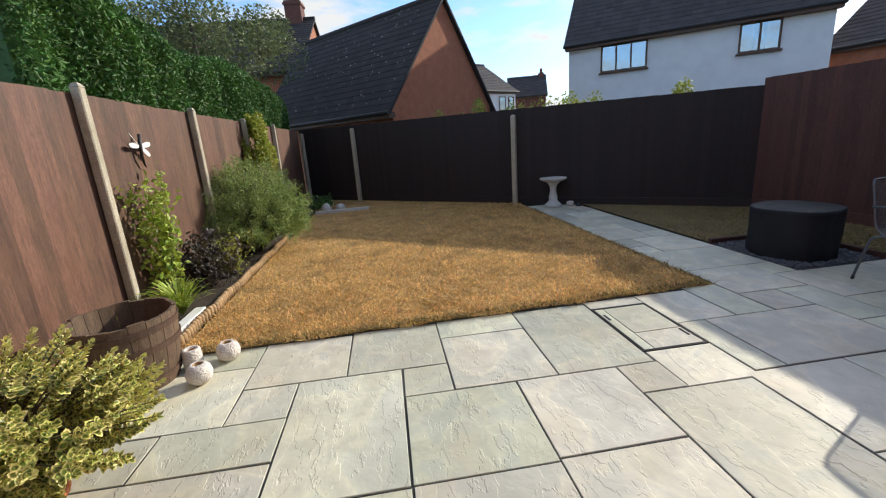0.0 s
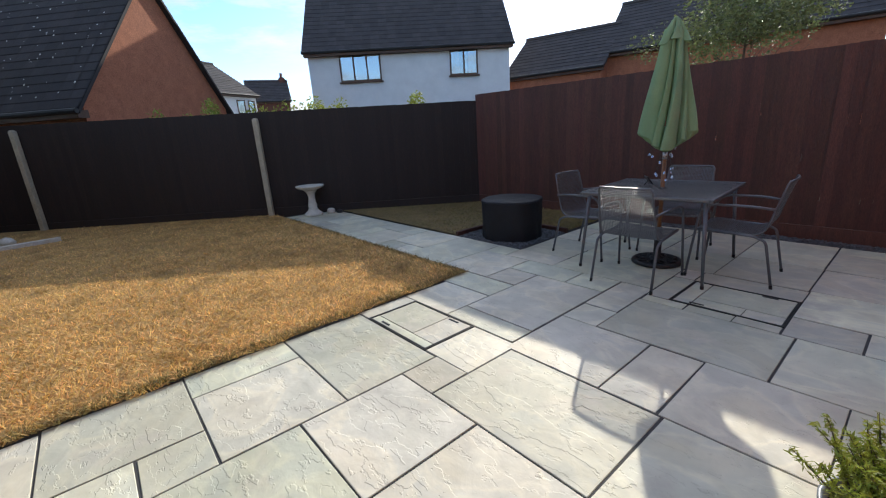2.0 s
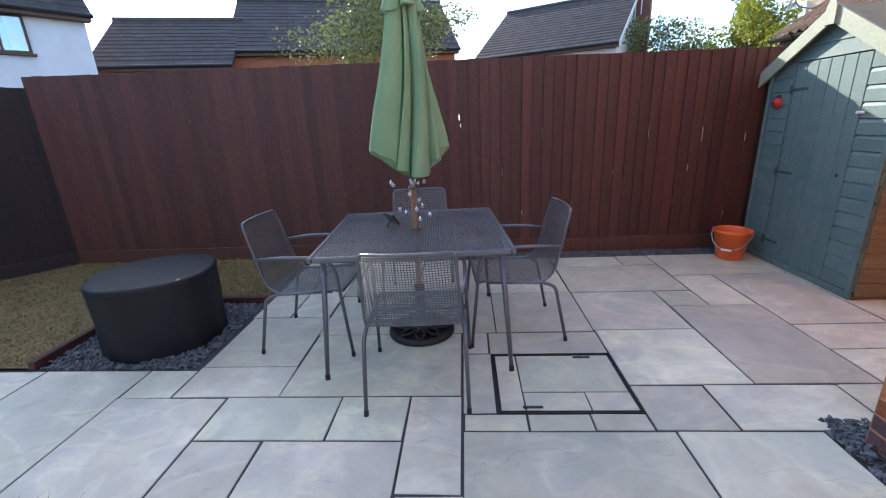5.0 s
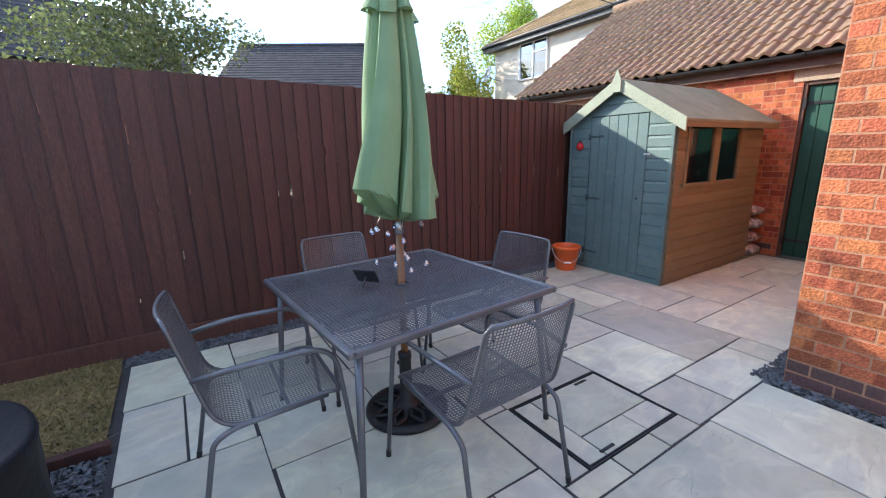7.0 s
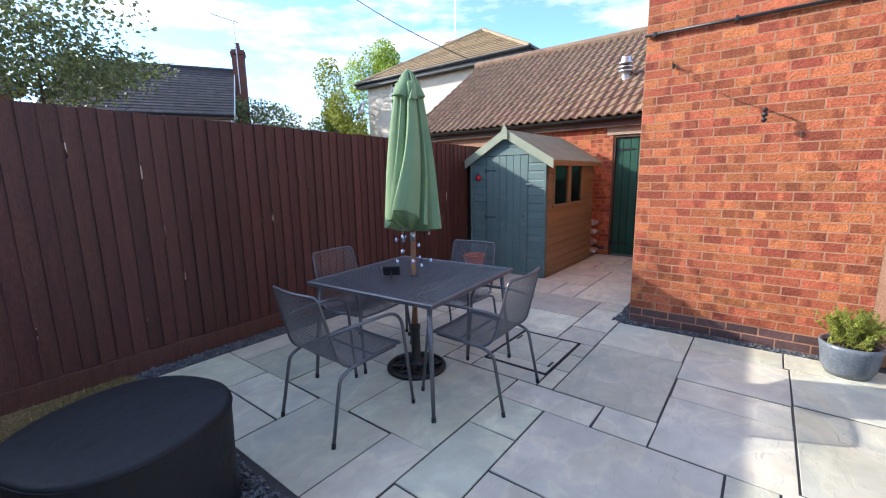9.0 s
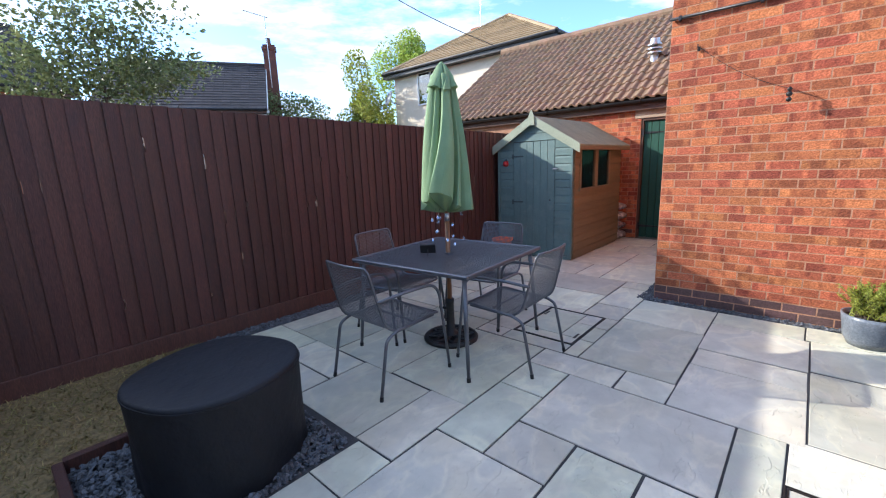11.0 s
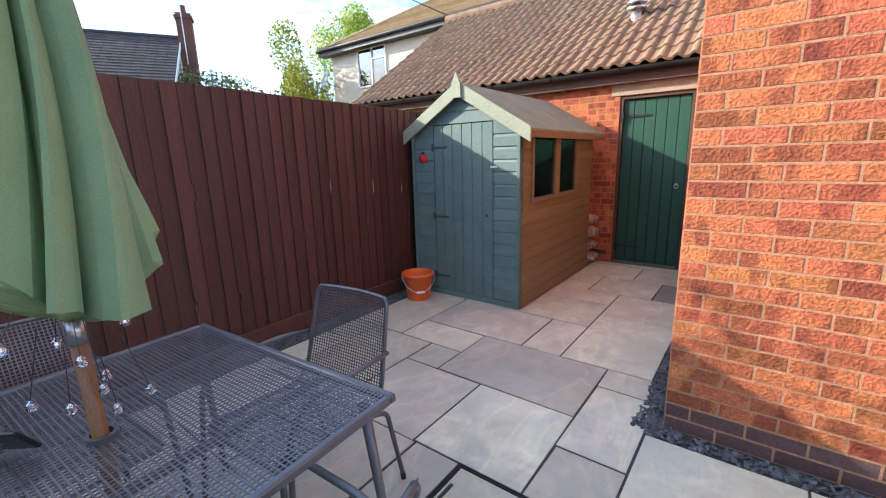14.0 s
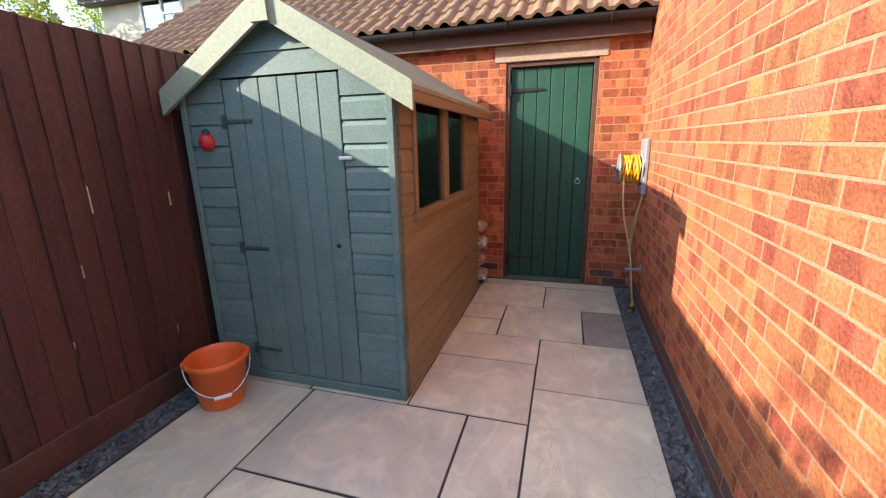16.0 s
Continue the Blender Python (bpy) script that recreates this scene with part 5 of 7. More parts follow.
part("valve", Geo().tube([(0, 0, 0.0), (0, 0, 0.06)], [0.022, 0.018], 10), M_BLACK, tap)
part("outlet", Geo().tube([(0, 0.0, 0.03), (0.03, 0.05, 0.02)], 0.014, 8), M_GALV, tap)
part("lever", Geo().box(-0.03, 0.03, -0.05, -0.03, 0.02, 0.035, 0.003), M_BLACK, tap)
guide = thing("hose_guide", pose(3.556, -2.88, 0.34), "grey metal bracket on the wall that guides the hose", "bracket")
part("plate", Geo().box(0, 0.008, -0.035, 0.035, -0.035, 0.035, 0.003), M_GREYPL, guide)
part("arm", Geo().tube([(0.0, 0, 0), (0.12, 0, 0.0)], 0.012, 8), M_GREYPL, guide)

# stacked sacks behind the shed
for k in range(4):
    gg = Geo()
    n1, n2 = 14, 10
    for i in range(n1 + 1):
        for j in range(n2):
            a, t = math.tau * j / n2, i / n1
            r = math.sin(math.pi * min(max(t, 0.02), 0.98)) ** 0.35
            gg.v.append(((t - 0.5) * 0.46, 0.15 * math.cos(a) * (0.85 + 0.15 * r), 0.085 + (0.075 * r + 0.01) * math.sin(a) * (1 + 0.1 * math.sin(5 * t + k))))
    gg.f = [(i * n2 + j, (i + 1) * n2 + j, (i + 1) * n2 + (j + 1) % n2, i * n2 + (j + 1) % n2) for i in range(n1) for j in range(n2)] + [tuple(range(n2)), tuple(n1 * n2 + j for j in reversed(range(n2)))]
    solid("compost_sack", gg, M_BAG, "brown and white printed plastic compost sack, lying in a stack", "sack", "stack of sacks", m=pose(5.12 + 0.02 * (k % 2), -3.25, 0.0 + 0.165 * k, 0, 0, 3 - 6 * (k % 2)), smooth=True)


# ---------------------------------------------------------------- rosemary pot by the house
pot = thing("plant_pot", pose(2.02, 0.16, 0), "blue-grey glazed pot beside the brick wall", "plant pot")
part("pot_body", Geo().lathe([(0.0, 0.0), (0.12, 0.0), (0.15, 0.06), (0.17, 0.2), (0.175, 0.235), (0.16, 0.235), (0.15, 0.2), (0.0, 0.19)], 32), M_POT, pot, smooth=True)
part("compost", Geo().lathe([(0.152, 0.205), (0.0, 0.215)], 24), M_SOIL, pot)


def sprigs(base, n, length, spread, seed, per=30, leaf=0.012, droop=0.0, lng=2.6):
    """Thin stems with small leaves all along them: (stems, leaves)."""
    q, stems, pts = random.Random(seed), Geo(), []
    for _ in range(n):
        a, s = q.uniform(0, math.tau), q.uniform(0.1, 1) * spread
        ln = length * q.uniform(0.6, 1.1)
        b = Vector(base) + Vector((q.gauss(0, 0.25) * spread, q.gauss(0, 0.25) * spread, 0))
        path = [b + Vector((math.cos(a) * s * t, math.sin(a) * s * t, ln * t - droop * t * t * ln)) for t in np.linspace(0, 1, 6)]
        stems.tube(path, [0.004, 0.0035, 0.003, 0.0025, 0.002, 0.001], 4)
        for k in range(per):
            t = q.uniform(0.15, 1.0)
            i = min(int(t * 5), 4)
            p = path[i].lerp(path[i + 1], t * 5 - i)
            pts.append((p.x + q.gauss(0, leaf), p.y + q.gauss(0, leaf), p.z + q.gauss(0, leaf)))
    return stems, leaves(pts, leaf, seed, lng, 0.5)


def bush(name, base, n, length, spread, seed, material, label, per=30, leaf=0.012, droop=0.0, lng=2.6, category="shrub"):
    b = thing(name, pose(*base), label, category)
    st, lf = sprigs((0, 0, 0), n, length, spread, seed, per, leaf, droop, lng)
    part("branchwork", st, M_BARK, b)
    part("foliage", lf, material, b)
    return b


bush("rosemary", (2.02, 0.16, 0.20), 90, 0.27, 0.20, 21, M_LEAF_LIME, "bushy lime-green rosemary growing in the grey pot", 110, 0.006, 0.1, 4.5, "herb")

# ---------------------------------------------------------------- west side: barrel, pots, shrubs
barrel = thing("half_barrel", pose(-1.30, 2.70, 0.0) @ Matrix.Scale(0.94, 4), "weathered half oak barrel planter with rusty hoops, nearly empty", "planter")
prof = [(0.255, 0.0), (0.285, 0.13), (0.305, 0.27), (0.315, 0.40), (0.32, 0.50)]
for k in range(20):
    g, a0, a1 = Geo(), math.tau * (k + 0.02) / 20, math.tau * (k + 0.98) / 20
    v = []
    for r, z in prof:
        for rr in (r, r - 0.024):
            for a in (a0, (a0 + a1) / 2, a1):
                v.append((rr * math.cos(a), rr * math.sin(a), z + (0.006 * math.sin(k * 2.3) if z > 0.45 else 0)))
    f = []
    for i in range(len(prof) - 1):
        o, p = i * 6, (i + 1) * 6
        f += [(o, o + 1, p + 1, p), (o + 1, o + 2, p + 2, p + 1), (o + 4, o + 3, p + 3, p + 4), (o + 5, o + 4, p + 4, p + 5), (o + 2, o + 5, p + 5, p + 2), (o + 3, o, p, p + 3)]
    e = (len(prof) - 1) * 6
    f += [(e, e + 1, e + 4, e + 3), (e + 1, e + 2, e + 5, e + 4)]
    part("stave", g.add(v, f), M_BARREL, barrel)
for z, r in ((0.07, 0.273), (0.30, 0.3105), (0.43, 0.3185)):
    part("hoop", Geo().lathe([(r, z - 0.022), (r + 0.004, z - 0.022), (r + 0.009, z + 0.022), (r + 0.002, z + 0.022)], 40), M_HOOP, barrel, "rusty iron hoop")
part("soil", Geo().lathe([(0.275, 0.30), (0.15, 0.32), (0.0, 0.33)], 24), M_SOIL, barrel)
for x, y, shp in ((-0.86, 2.58, 0), (-0.78, 2.86, 0), (-0.99, 2.80, 1)):
    pp = thing("candle_pot", pose(x, y, 0.002), ("round" if not shp else "upright") + " white speckled ceramic tealight pot on the slabs", "candle holder", "ceramic tealight pots")
    pr = [(0.0, 0.0), (0.045, 0.0), (0.073, 0.03), (0.08, 0.065), (0.07, 0.105), (0.045, 0.128), (0.03, 0.13), (0.028, 0.10), (0.0, 0.10)] if not shp else [(0.0, 0.0), (0.06, 0.0), (0.062, 0.07), (0.058, 0.13), (0.05, 0.14), (0.03, 0.138), (0.028, 0.11), (0.0, 0.11)]
    part("body", Geo().lathe(pr, 26), M_CERAMIC, pp, smooth=True)
    part("tealight_cup", Geo().lathe([(0.0, 0.112), (0.026, 0.112), (0.027, 0.128)], 16), M_LOGROLL, pp, "brown hollow for the tealight")
# log-roll edging
edge = thing("log_roll_edging", pose(0, 0, 0), "scalloped timber log-roll edging along the border", "edging", kind="structure")
log = Geo().lathe([(0.0, 0.0), (0.026, 0.0), (0.026, 0.075), (0.018, 0.092), (0.0, 0.097)], 10).mesh("log", M_LOGROLL, True)
for k in range(72):
    part("log", log, None, edge).location = (-1.245 + 0.012 * math.sin(0.5 * k), 3.06 + 0.054 * k, rng.uniform(-0.006, 0.006))

solid("white_board", Geo().box(-0.045, 0.045, 0, 0.72, 0.05, 0.085, 0.004), M_WHITE, "white board lying along the border behind the log edging", "board", m=pose(-1.335, 3.08, 0.003))

orange_pot = thing("terracotta_pot", pose(-0.97, 1.36, 0), "orange terracotta pot under the variegated shrub", "plant pot")
part("pot_body", Geo().lathe([(0.0, 0.0), (0.13, 0.0), (0.17, 0.26), (0.19, 0.265), (0.195, 0.31), (0.18, 0.31), (0.17, 0.27), (0.0, 0.26)], 32), M_TERRA, orange_pot, smooth=True)
vb = thing("variegated_shrub", pose(-1.07, 1.50, 0.29), "euonymus shrub with yellow-edged green leaves in a terracotta pot", "shrub")
stems, q, margins, centres = Geo(), random.Random(31), Geo(), Geo()
for _ in range(440):
    a, e = q.uniform(0, math.tau), math.asin(q.uniform(-0.42, 1))
    r = 0.45 * q.uniform(0.62, 1.12)
    tip = Vector((math.cos(a) * math.cos(e) * r * 1.15, math.sin(a) * math.cos(e) * r * 1.15, 0.16 + math.sin(e) * r * 0.75))
    path = [Vector((0, 0, 0)).lerp(tip, t) + Vector((0, 0, 0.05 * math.sin(math.pi * t))) for t in np.linspace(0, 1, 6)]
    stems.tube(path, [0.006, 0.005, 0.004, 0.003, 0.0025, 0.0015], 4)
    d = ((tip - path[4]).normalized() + Vector((0, 0, 0.25))).normalized()
    u = d.orthogonal().normalized()
    w = d.cross(u)
    # pairs of leaves up the shoot, smaller and more upright towards the tip
    for k in range(22):
        t, b = k / 22, 2.4 * k + q.uniform(-0.4, 0.4)
        ln, wd = (0.046 - 0.022 * t) * q.uniform(0.8, 1.2), 0.0140 - 0.005 * t
        rad = math.cos(b) * u + math.sin(b) * w
        ax = (rad * (1.0 - 0.45 * t) + d * (0.25 + 0.8 * t)).normalized()
        sd, base = ax.cross(d).normalized(), tip - d * 0.13 * (1 - t)
        nm = sd.cross(ax)
        if nm.dot(d) < 0:
            nm = -nm
        for gg, sc, up in ((margins, 1.0, 0.0), (centres, 0.62, 0.0015)):
            o = base + ax * ln * 0.5 + nm * up
            gg.add([o - ax * ln * 0.5 * sc, o + sd * wd * sc - ax * ln * 0.1 * sc + nm * 0.002, o + sd * wd * 0.75 * sc + ax * ln * 0.28 * sc + nm * 0.002, o + ax * ln * 0.5 * sc, o - sd * wd * 0.75 * sc + ax * ln * 0.28 * sc + nm * 0.002, o - sd * wd * sc - ax * ln * 0.1 * sc + nm * 0.002], [(0, 1, 2, 3), (0, 3, 4, 5)])
part("branchwork", stems, M_BARK, vb)
part("leaf_margins", margins, M_LEAF_VARI, vb, "creamy yellow leaf edges")
part("leaf_centres", centres, M_LEAF_MID, vb, "mid-green leaf centres")

# big broom-like shrub, and the small plants in the border
broom = thing("broom_shrub", pose(-1.45, 6.1, 0.05), "large rounded feathery grey-green shrub spilling over the edging", "shrub")
stems, q, pts = Geo(), random.Random(41), []
for _ in range(420):
    a, e = q.uniform(0, math.tau), math.asin(q.uniform(-0.1, 1))
    r = q.uniform(0.75, 1.08)
    tip = Vector((math.cos(a) * math.cos(e) * 0.78 * r, math.sin(a) * math.cos(e) * 0.85 * r, 0.30 + math.sin(e) * 0.98 * r))
    path = [Vector((0, 0, 0.0)).lerp(tip, t) + Vector((0, 0, 0.12 * math.sin(math.pi * t))) for t in np.linspace(0, 1, 6)]
    stems.tube(path, [0.008, 0.006, 0.004, 0.003, 0.002, 0.001], 3)
    d = (tip - path[3]).normalized()
    for k in range(75):
        t = abs(q.gauss(0, 0.5))
        p = tip - d * 0.42 * t
        pts.append((p.x + q.gauss(0, 0.035), p.y + q.gauss(0, 0.035), p.z + q.gauss(0, 0.035)))
part("branchwork", stems, M_BARK, broom)
part("foliage", leaves(pts, 0.0085, 43, 8.0, 0.9), M_LEAF_SAGE, broom)
bush("climbing_rose", (-1.68, 4.1, 0.05), 14, 1.25, 0.22, 51, M_LEAF_GREEN, "tall leggy green climbing plant against the fence", 60, 0.04, 0.05, 1.7, "climber")
bush("leafy_plant", (-1.55, 4.55, 0.05), 34, 0.62, 0.30, 52, M_LEAF_DARK, "bushy plant with dark purple leaves in the border", 45, 0.03, 0.1, 1.6, "plant")
bush("leafy_plant", (-1.42, 4.9, 0.05), 24, 0.55, 0.22, 57, M_LEAF_LIME, "yellow-green leafy plant in the border", 40, 0.022, 0.1, 1.6, "plant")
bush("low_plant", (-1.62, 3.45, 0.05), 30, 0.26, 0.22, 53, M_LEAF_GREEN, "low bright green leafy plant behind the barrel", 40, 0.026, 0.1, 1.6, "plant")
strap = thing("strap_leaf_plant", pose(-1.47, 3.75, 0.05), "clump of arching green strap-shaped leaves", "plant")
g, q = Geo(), random.Random(61)
for _ in range(170):
    a, ln = q.uniform(0, math.tau), q.uniform(0.35, 0.72)
    w, out = 0.008, q.uniform(0.1, 0.36)
    for i in range(6):
        t0, t1 = i / 6, (i + 1) / 6
        c, s = math.cos(a), math.sin(a)
        z = lambda t: ln * (t - 0.55 * t * t)
        w0, w1 = w * (1 - t0 ** 3), w * (1 - t1 ** 3)
        g.quad((c * out * t0 - s * w0, s * out * t0 + c * w0, z(t0)), (c * out * t1 - s * w1, s * out * t1 + c * w1, z(t1)), (c * out * t1 + s * w1, s * out * t1 - c * w1, z(t1)), (c * out * t0 + s * w0, s * out * t0 - c * w0, z(t0)))
part("foliage", g, M_LEAF_GREEN, strap)
ivy = thing("fence_climber", pose(LEFT_X + 0.1, 7.9, 0.6), "yellow-green climber over the fence top", "climber")
part("foliage", leaves(cloud(4200, (0.06, 0.0, 0.85), (0.26, 0.62, 0.70), 71, 0.3), 0.04, 72, 1.5), M_LEAF_LIME, ivy)
part("branchwork", Geo().tube([(0, 0, -0.55), (0.03, 0.05, 0.2), (0, 0.1, 0.9)], [0.015, 0.01, 0.006], 5), M_BARK, ivy)
bush("low_plant", (-1.05, 9.9, 0.03), 30, 0.35, 0.35, 58, M_LEAF_HEDGE, "low dark green plant in the shaded back corner", 40, 0.03, 0.1, 1.6, "plant")
for x, y, h in ((-0.95, 9.55, 0.2), (-0.66, 9.75, 0.14)):
    solid("stone_ornament", Geo().lathe([(0, 0), (0.10, 0), (0.11, h * 0.4), (0.07, h * 0.8), (0, h)], 14, wob=0.08), M_PALESTONE, "small pale stone ornament in the shaded corner", "ornament", "stone ornaments in the corner", m=pose(x, y, 0.03), smooth=True)
solid("border_kerb", Geo().box(-0.55, 0.62, -0.04, 0.04, 0, 0.09, 0.01), M_PALESTONE, "low pale kerb of the corner bed", "kerb", kind="structure", m=pose(-0.62, 9.35, 0.0, 0, 0, 6))

# dragonfly ornament on the west fence
fly = thing("dragonfly_ornament", pose(LEFT_X + 0.035, 4.34, 1.53) @ Matrix.Scale(1.12, 4), "white-winged metal dragonfly ornament on the fence", "ornament")
part("body", Geo().tube([(0.03, 0.03, 0.10), (0.035, 0.0, 0.0), (0.03, 0.0, -0.08), (0.02, 0.03, -0.15), (0.01, 0.07, -0.17)], [0.012, 0.016, 0.011, 0.008, 0.005], 8), M_IRON, fly, smooth=True)
for sy, ang, ln in ((-1, 42, 0.17), (1, 8, 0.17), (-1, 5, 0.15), (1, -32, 0.15)):
    c, s = math.cos(radians(ang)) * sy, math.sin(radians(ang))
    g, n = Geo(), 10
    for zz in (0.028, 0.033):
        for k in range(n):
            t = math.tau * k / n
            u, w = ln * (0.5 + 0.5 * math.cos(t)), 0.028 * math.sin(t) * (0.5 + 0.5 * (0.5 + 0.5 * math.cos(t)))
            g.v.append((zz, c * u - s * w, s * u + abs(c) * w))
    g.f = [tuple(range(n)), tuple(range(2 * n - 1, n - 1, -1))] + [(k, (k + 1) % n, n + (k + 1) % n, n + k) for k in range(n)]
    part("wing", g, M_WHITE, fly, "white painted wing")

# ---------------------------------------------------------------- hedge and trees beyond the fences
hedge = thing("conifer_hedge", pose(-2.75, 8.0, 0), "tall dense dark-green clipped conifer hedge behind the fence", "hedge")
r = np.random.RandomState(81)
pts = []
n = 150000
y = r.uniform(-4.2, 4.2, n)
lump = 0.16 * np.sin(2.1 * y + 1) + 0.10 * np.sin(5.3 * y) + 0.06 * np.sin(11.0 * y + 2)
top = 3.0 + 0.1 * np.sin(1.1 * y) - 0.10 * (y + 4.2) / 8.4
face = r.uniform(size=n) < 0.55
xx = np.where(face, 0.72 + lump * 0.5 - np.abs(r.normal(size=n)) * 0.10, r.uniform(-0.8, 0.72, n))
zz = np.where(face, r.uniform(0.9, 1.0, n) * 0 + 1.0 + (top - 1.0) * r.uniform(size=n), top - np.abs(r.normal(size=n)) * 0.09 + lump * 0.4)
xx = xx - np.where(zz > top - 0.25, (zz - top + 0.25) * 0.5, 0)
part("foliage", leaves(np.stack([xx, y, zz], 1), 0.024, 82, 2.4, 0.6), M_LEAF_HEDGE, hedge)
part("inner_growth", Geo().box(-0.7, 0.55, -4.1, 4.1, 0.0, 2.75, 0.12), M_LEAF_HEDGE, hedge)


def tree(name, x, y, height, crown, n, seed, material, label, leaf=0.05, trunk=0.07, lumps=11, limb=14, centre=None, shell=0.3):
    t = thing(name, pose(x, y, -0.05), label, "tree")
    gg = Geo()
    grown = limbs(gg, (0, 0, 0), height * 0.92, trunk, limb, seed, 0.55)
    stem = part("trunk", gg, M_BARK, t)
    for bough in grown:
        part("limb", bough, M_BARK, stem)
    part("crown", leaves(cloud(n, centre or (0, 0, height - crown[2] * 0.85), crown, seed + 1, shell, lumps), leaf, seed + 2, 1.6, 0.1), material, t)
    return t


tree("silver_birch", 10.0, 2.95, 3.7, (1.55, 1.7, 0.8), 8500, 91, M_LEAF_TREE, "open airy tree with small silvery leaves behind the fence", 0.04, 0.05, 30, 40)
tree("garden_tree", -4.4, 13.3, 6.3, (2.7, 3.0, 2.2), 24000, 95, M_LEAF_TREE, "tall leafy tree rising behind the hedge", 0.055, 0.12, 16, 18)
tree("garden_tree", 20.8, -14.0, 9.3, (2.5, 2.5, 3.2), 16000, 101, M_LEAF_GREEN, "round leafy tree behind the far houses", 0.085, 0.14)
tree("garden_tree", 18.0, -8.0, 6.2, (1.6, 1.6, 2.6), 11000, 105, M_LEAF_LIME, "upright lime-green tree beyond the fence", 0.075, 0.09)
tree("garden_tree", 22.9, -7.4, 5.2, (2.6, 3.0, 1.7), 12000, 109, M_LEAF_TREE, "low rounded tree beyond the fence", 0.08, 0.09)
for k, (x, y, w) in enumerate(((1.9, 10.35, 0.55), (2.6, 9.8, 0.5), (3.7, 8.9, 0.55), (4.4, 8.35, 0.5), (5.2, 7.75, 0.55), (5.9, 7.2, 0.5))):
    b = thing("hedge_shrub", pose(x, y, 0), "fresh green shrub tops showing above the back fence", "shrub", "shrubs behind the back fence")
    part("foliage", leaves(cloud(1500, (0, 0, 1.50), (w, w, 0.78), 120 + k, 0.3), 0.035, 130 + k, 2.0, 0.6), M_LEAF_LIME, b)
    part("branchwork", Geo().tube([(0, 0, 0), (0.05, 0, 0.7), (0, 0.02, 1.5)], [0.03, 0.02, 0.008], 6), M_BARK, b)


# ---------------------------------------------------------------- neighbouring houses
def roof_courses(gg, x0, x1, y0, z0, y1, z1, rows, lift=0.03):
    """Overlapping courses of tiles on a slope from the eave to the ridge, cut into tiles along x."""
    cols = max(1, int((x1 - x0) / 0.33))
    for r in range(rows):
        a, b = r / rows, (r + 1.12) / rows
        ya, za, yb, zb = y0 + (y1 - y0) * a, z0 + (z1 - z0) * a, y0 + (y1 - y0) * min(b, 1), z0 + (z1 - z0) * min(b, 1)
        for c in range(cols):
            xa, xb = x0 + (x1 - x0) * c / cols, x0 + (x1 - x0) * (c + 0.94) / cols
            gg.add([(xa, ya, za + lift), (xb, ya, za + lift), (xb, yb, zb + 0.004), (xa, yb, zb + 0.004), (xa, ya, za), (xb, ya, za)], [(0, 1, 2, 3), (4, 5, 1, 0)])


def house_window(parent, u0, u1, z0, z1, frame_mat, lights=2, curtain=True, y=0.0):
    """A casement set in the front wall (y = 0, outward -y)."""
    t = 0.06
    w = part("window", Geo().box(u0 + 0.01, u1 - 0.01, y - 0.008, y - 0.004, z0 + 0.01, z1 - 0.01), M_DARKROOM, parent, "casement window")
    bars = [(u0, u1, z0, z0 + t), (u0, u1, z1 - t, z1)] + [(u0 + (u1 - u0 - t) * k / lights, u0 + (u1 - u0 - t) * k / lights + t, z0 + t, z1 - t) for k in range(lights + 1)]
    for a, b, c, d in bars:
        part("frame_bar", Geo().box(a, b, y - 0.05, y + 0.03, c, d, 0.004), frame_mat, w)
    for k in range(lights):
        a, b = u0 + (u1 - u0 - t) * k / lights + t, u0 + (u1 - u0 - t) * (k + 1) / lights
        part("pane", Geo().box(a, b, y - 0.02, y - 0.012, z0 + t, z1 - t), M_PANE, w)
    if curtain:
        for a, b in ((u0 + t, u0 + 0.34 * (u1 - u0)), (u1 - 0.34 * (u1 - u0), u1 - t)):
            part("curtain", Geo().box(a, b, y - 0.0115, y - 0.009, z0 + t, z1 - t), M_CURTAIN, w)
    part("sill", Geo().box(u0 - 0.06, u1 + 0.06, y - 0.12, y, z0 - 0.06, z0 - 0.002, 0.006), frame_mat, w)
    return w


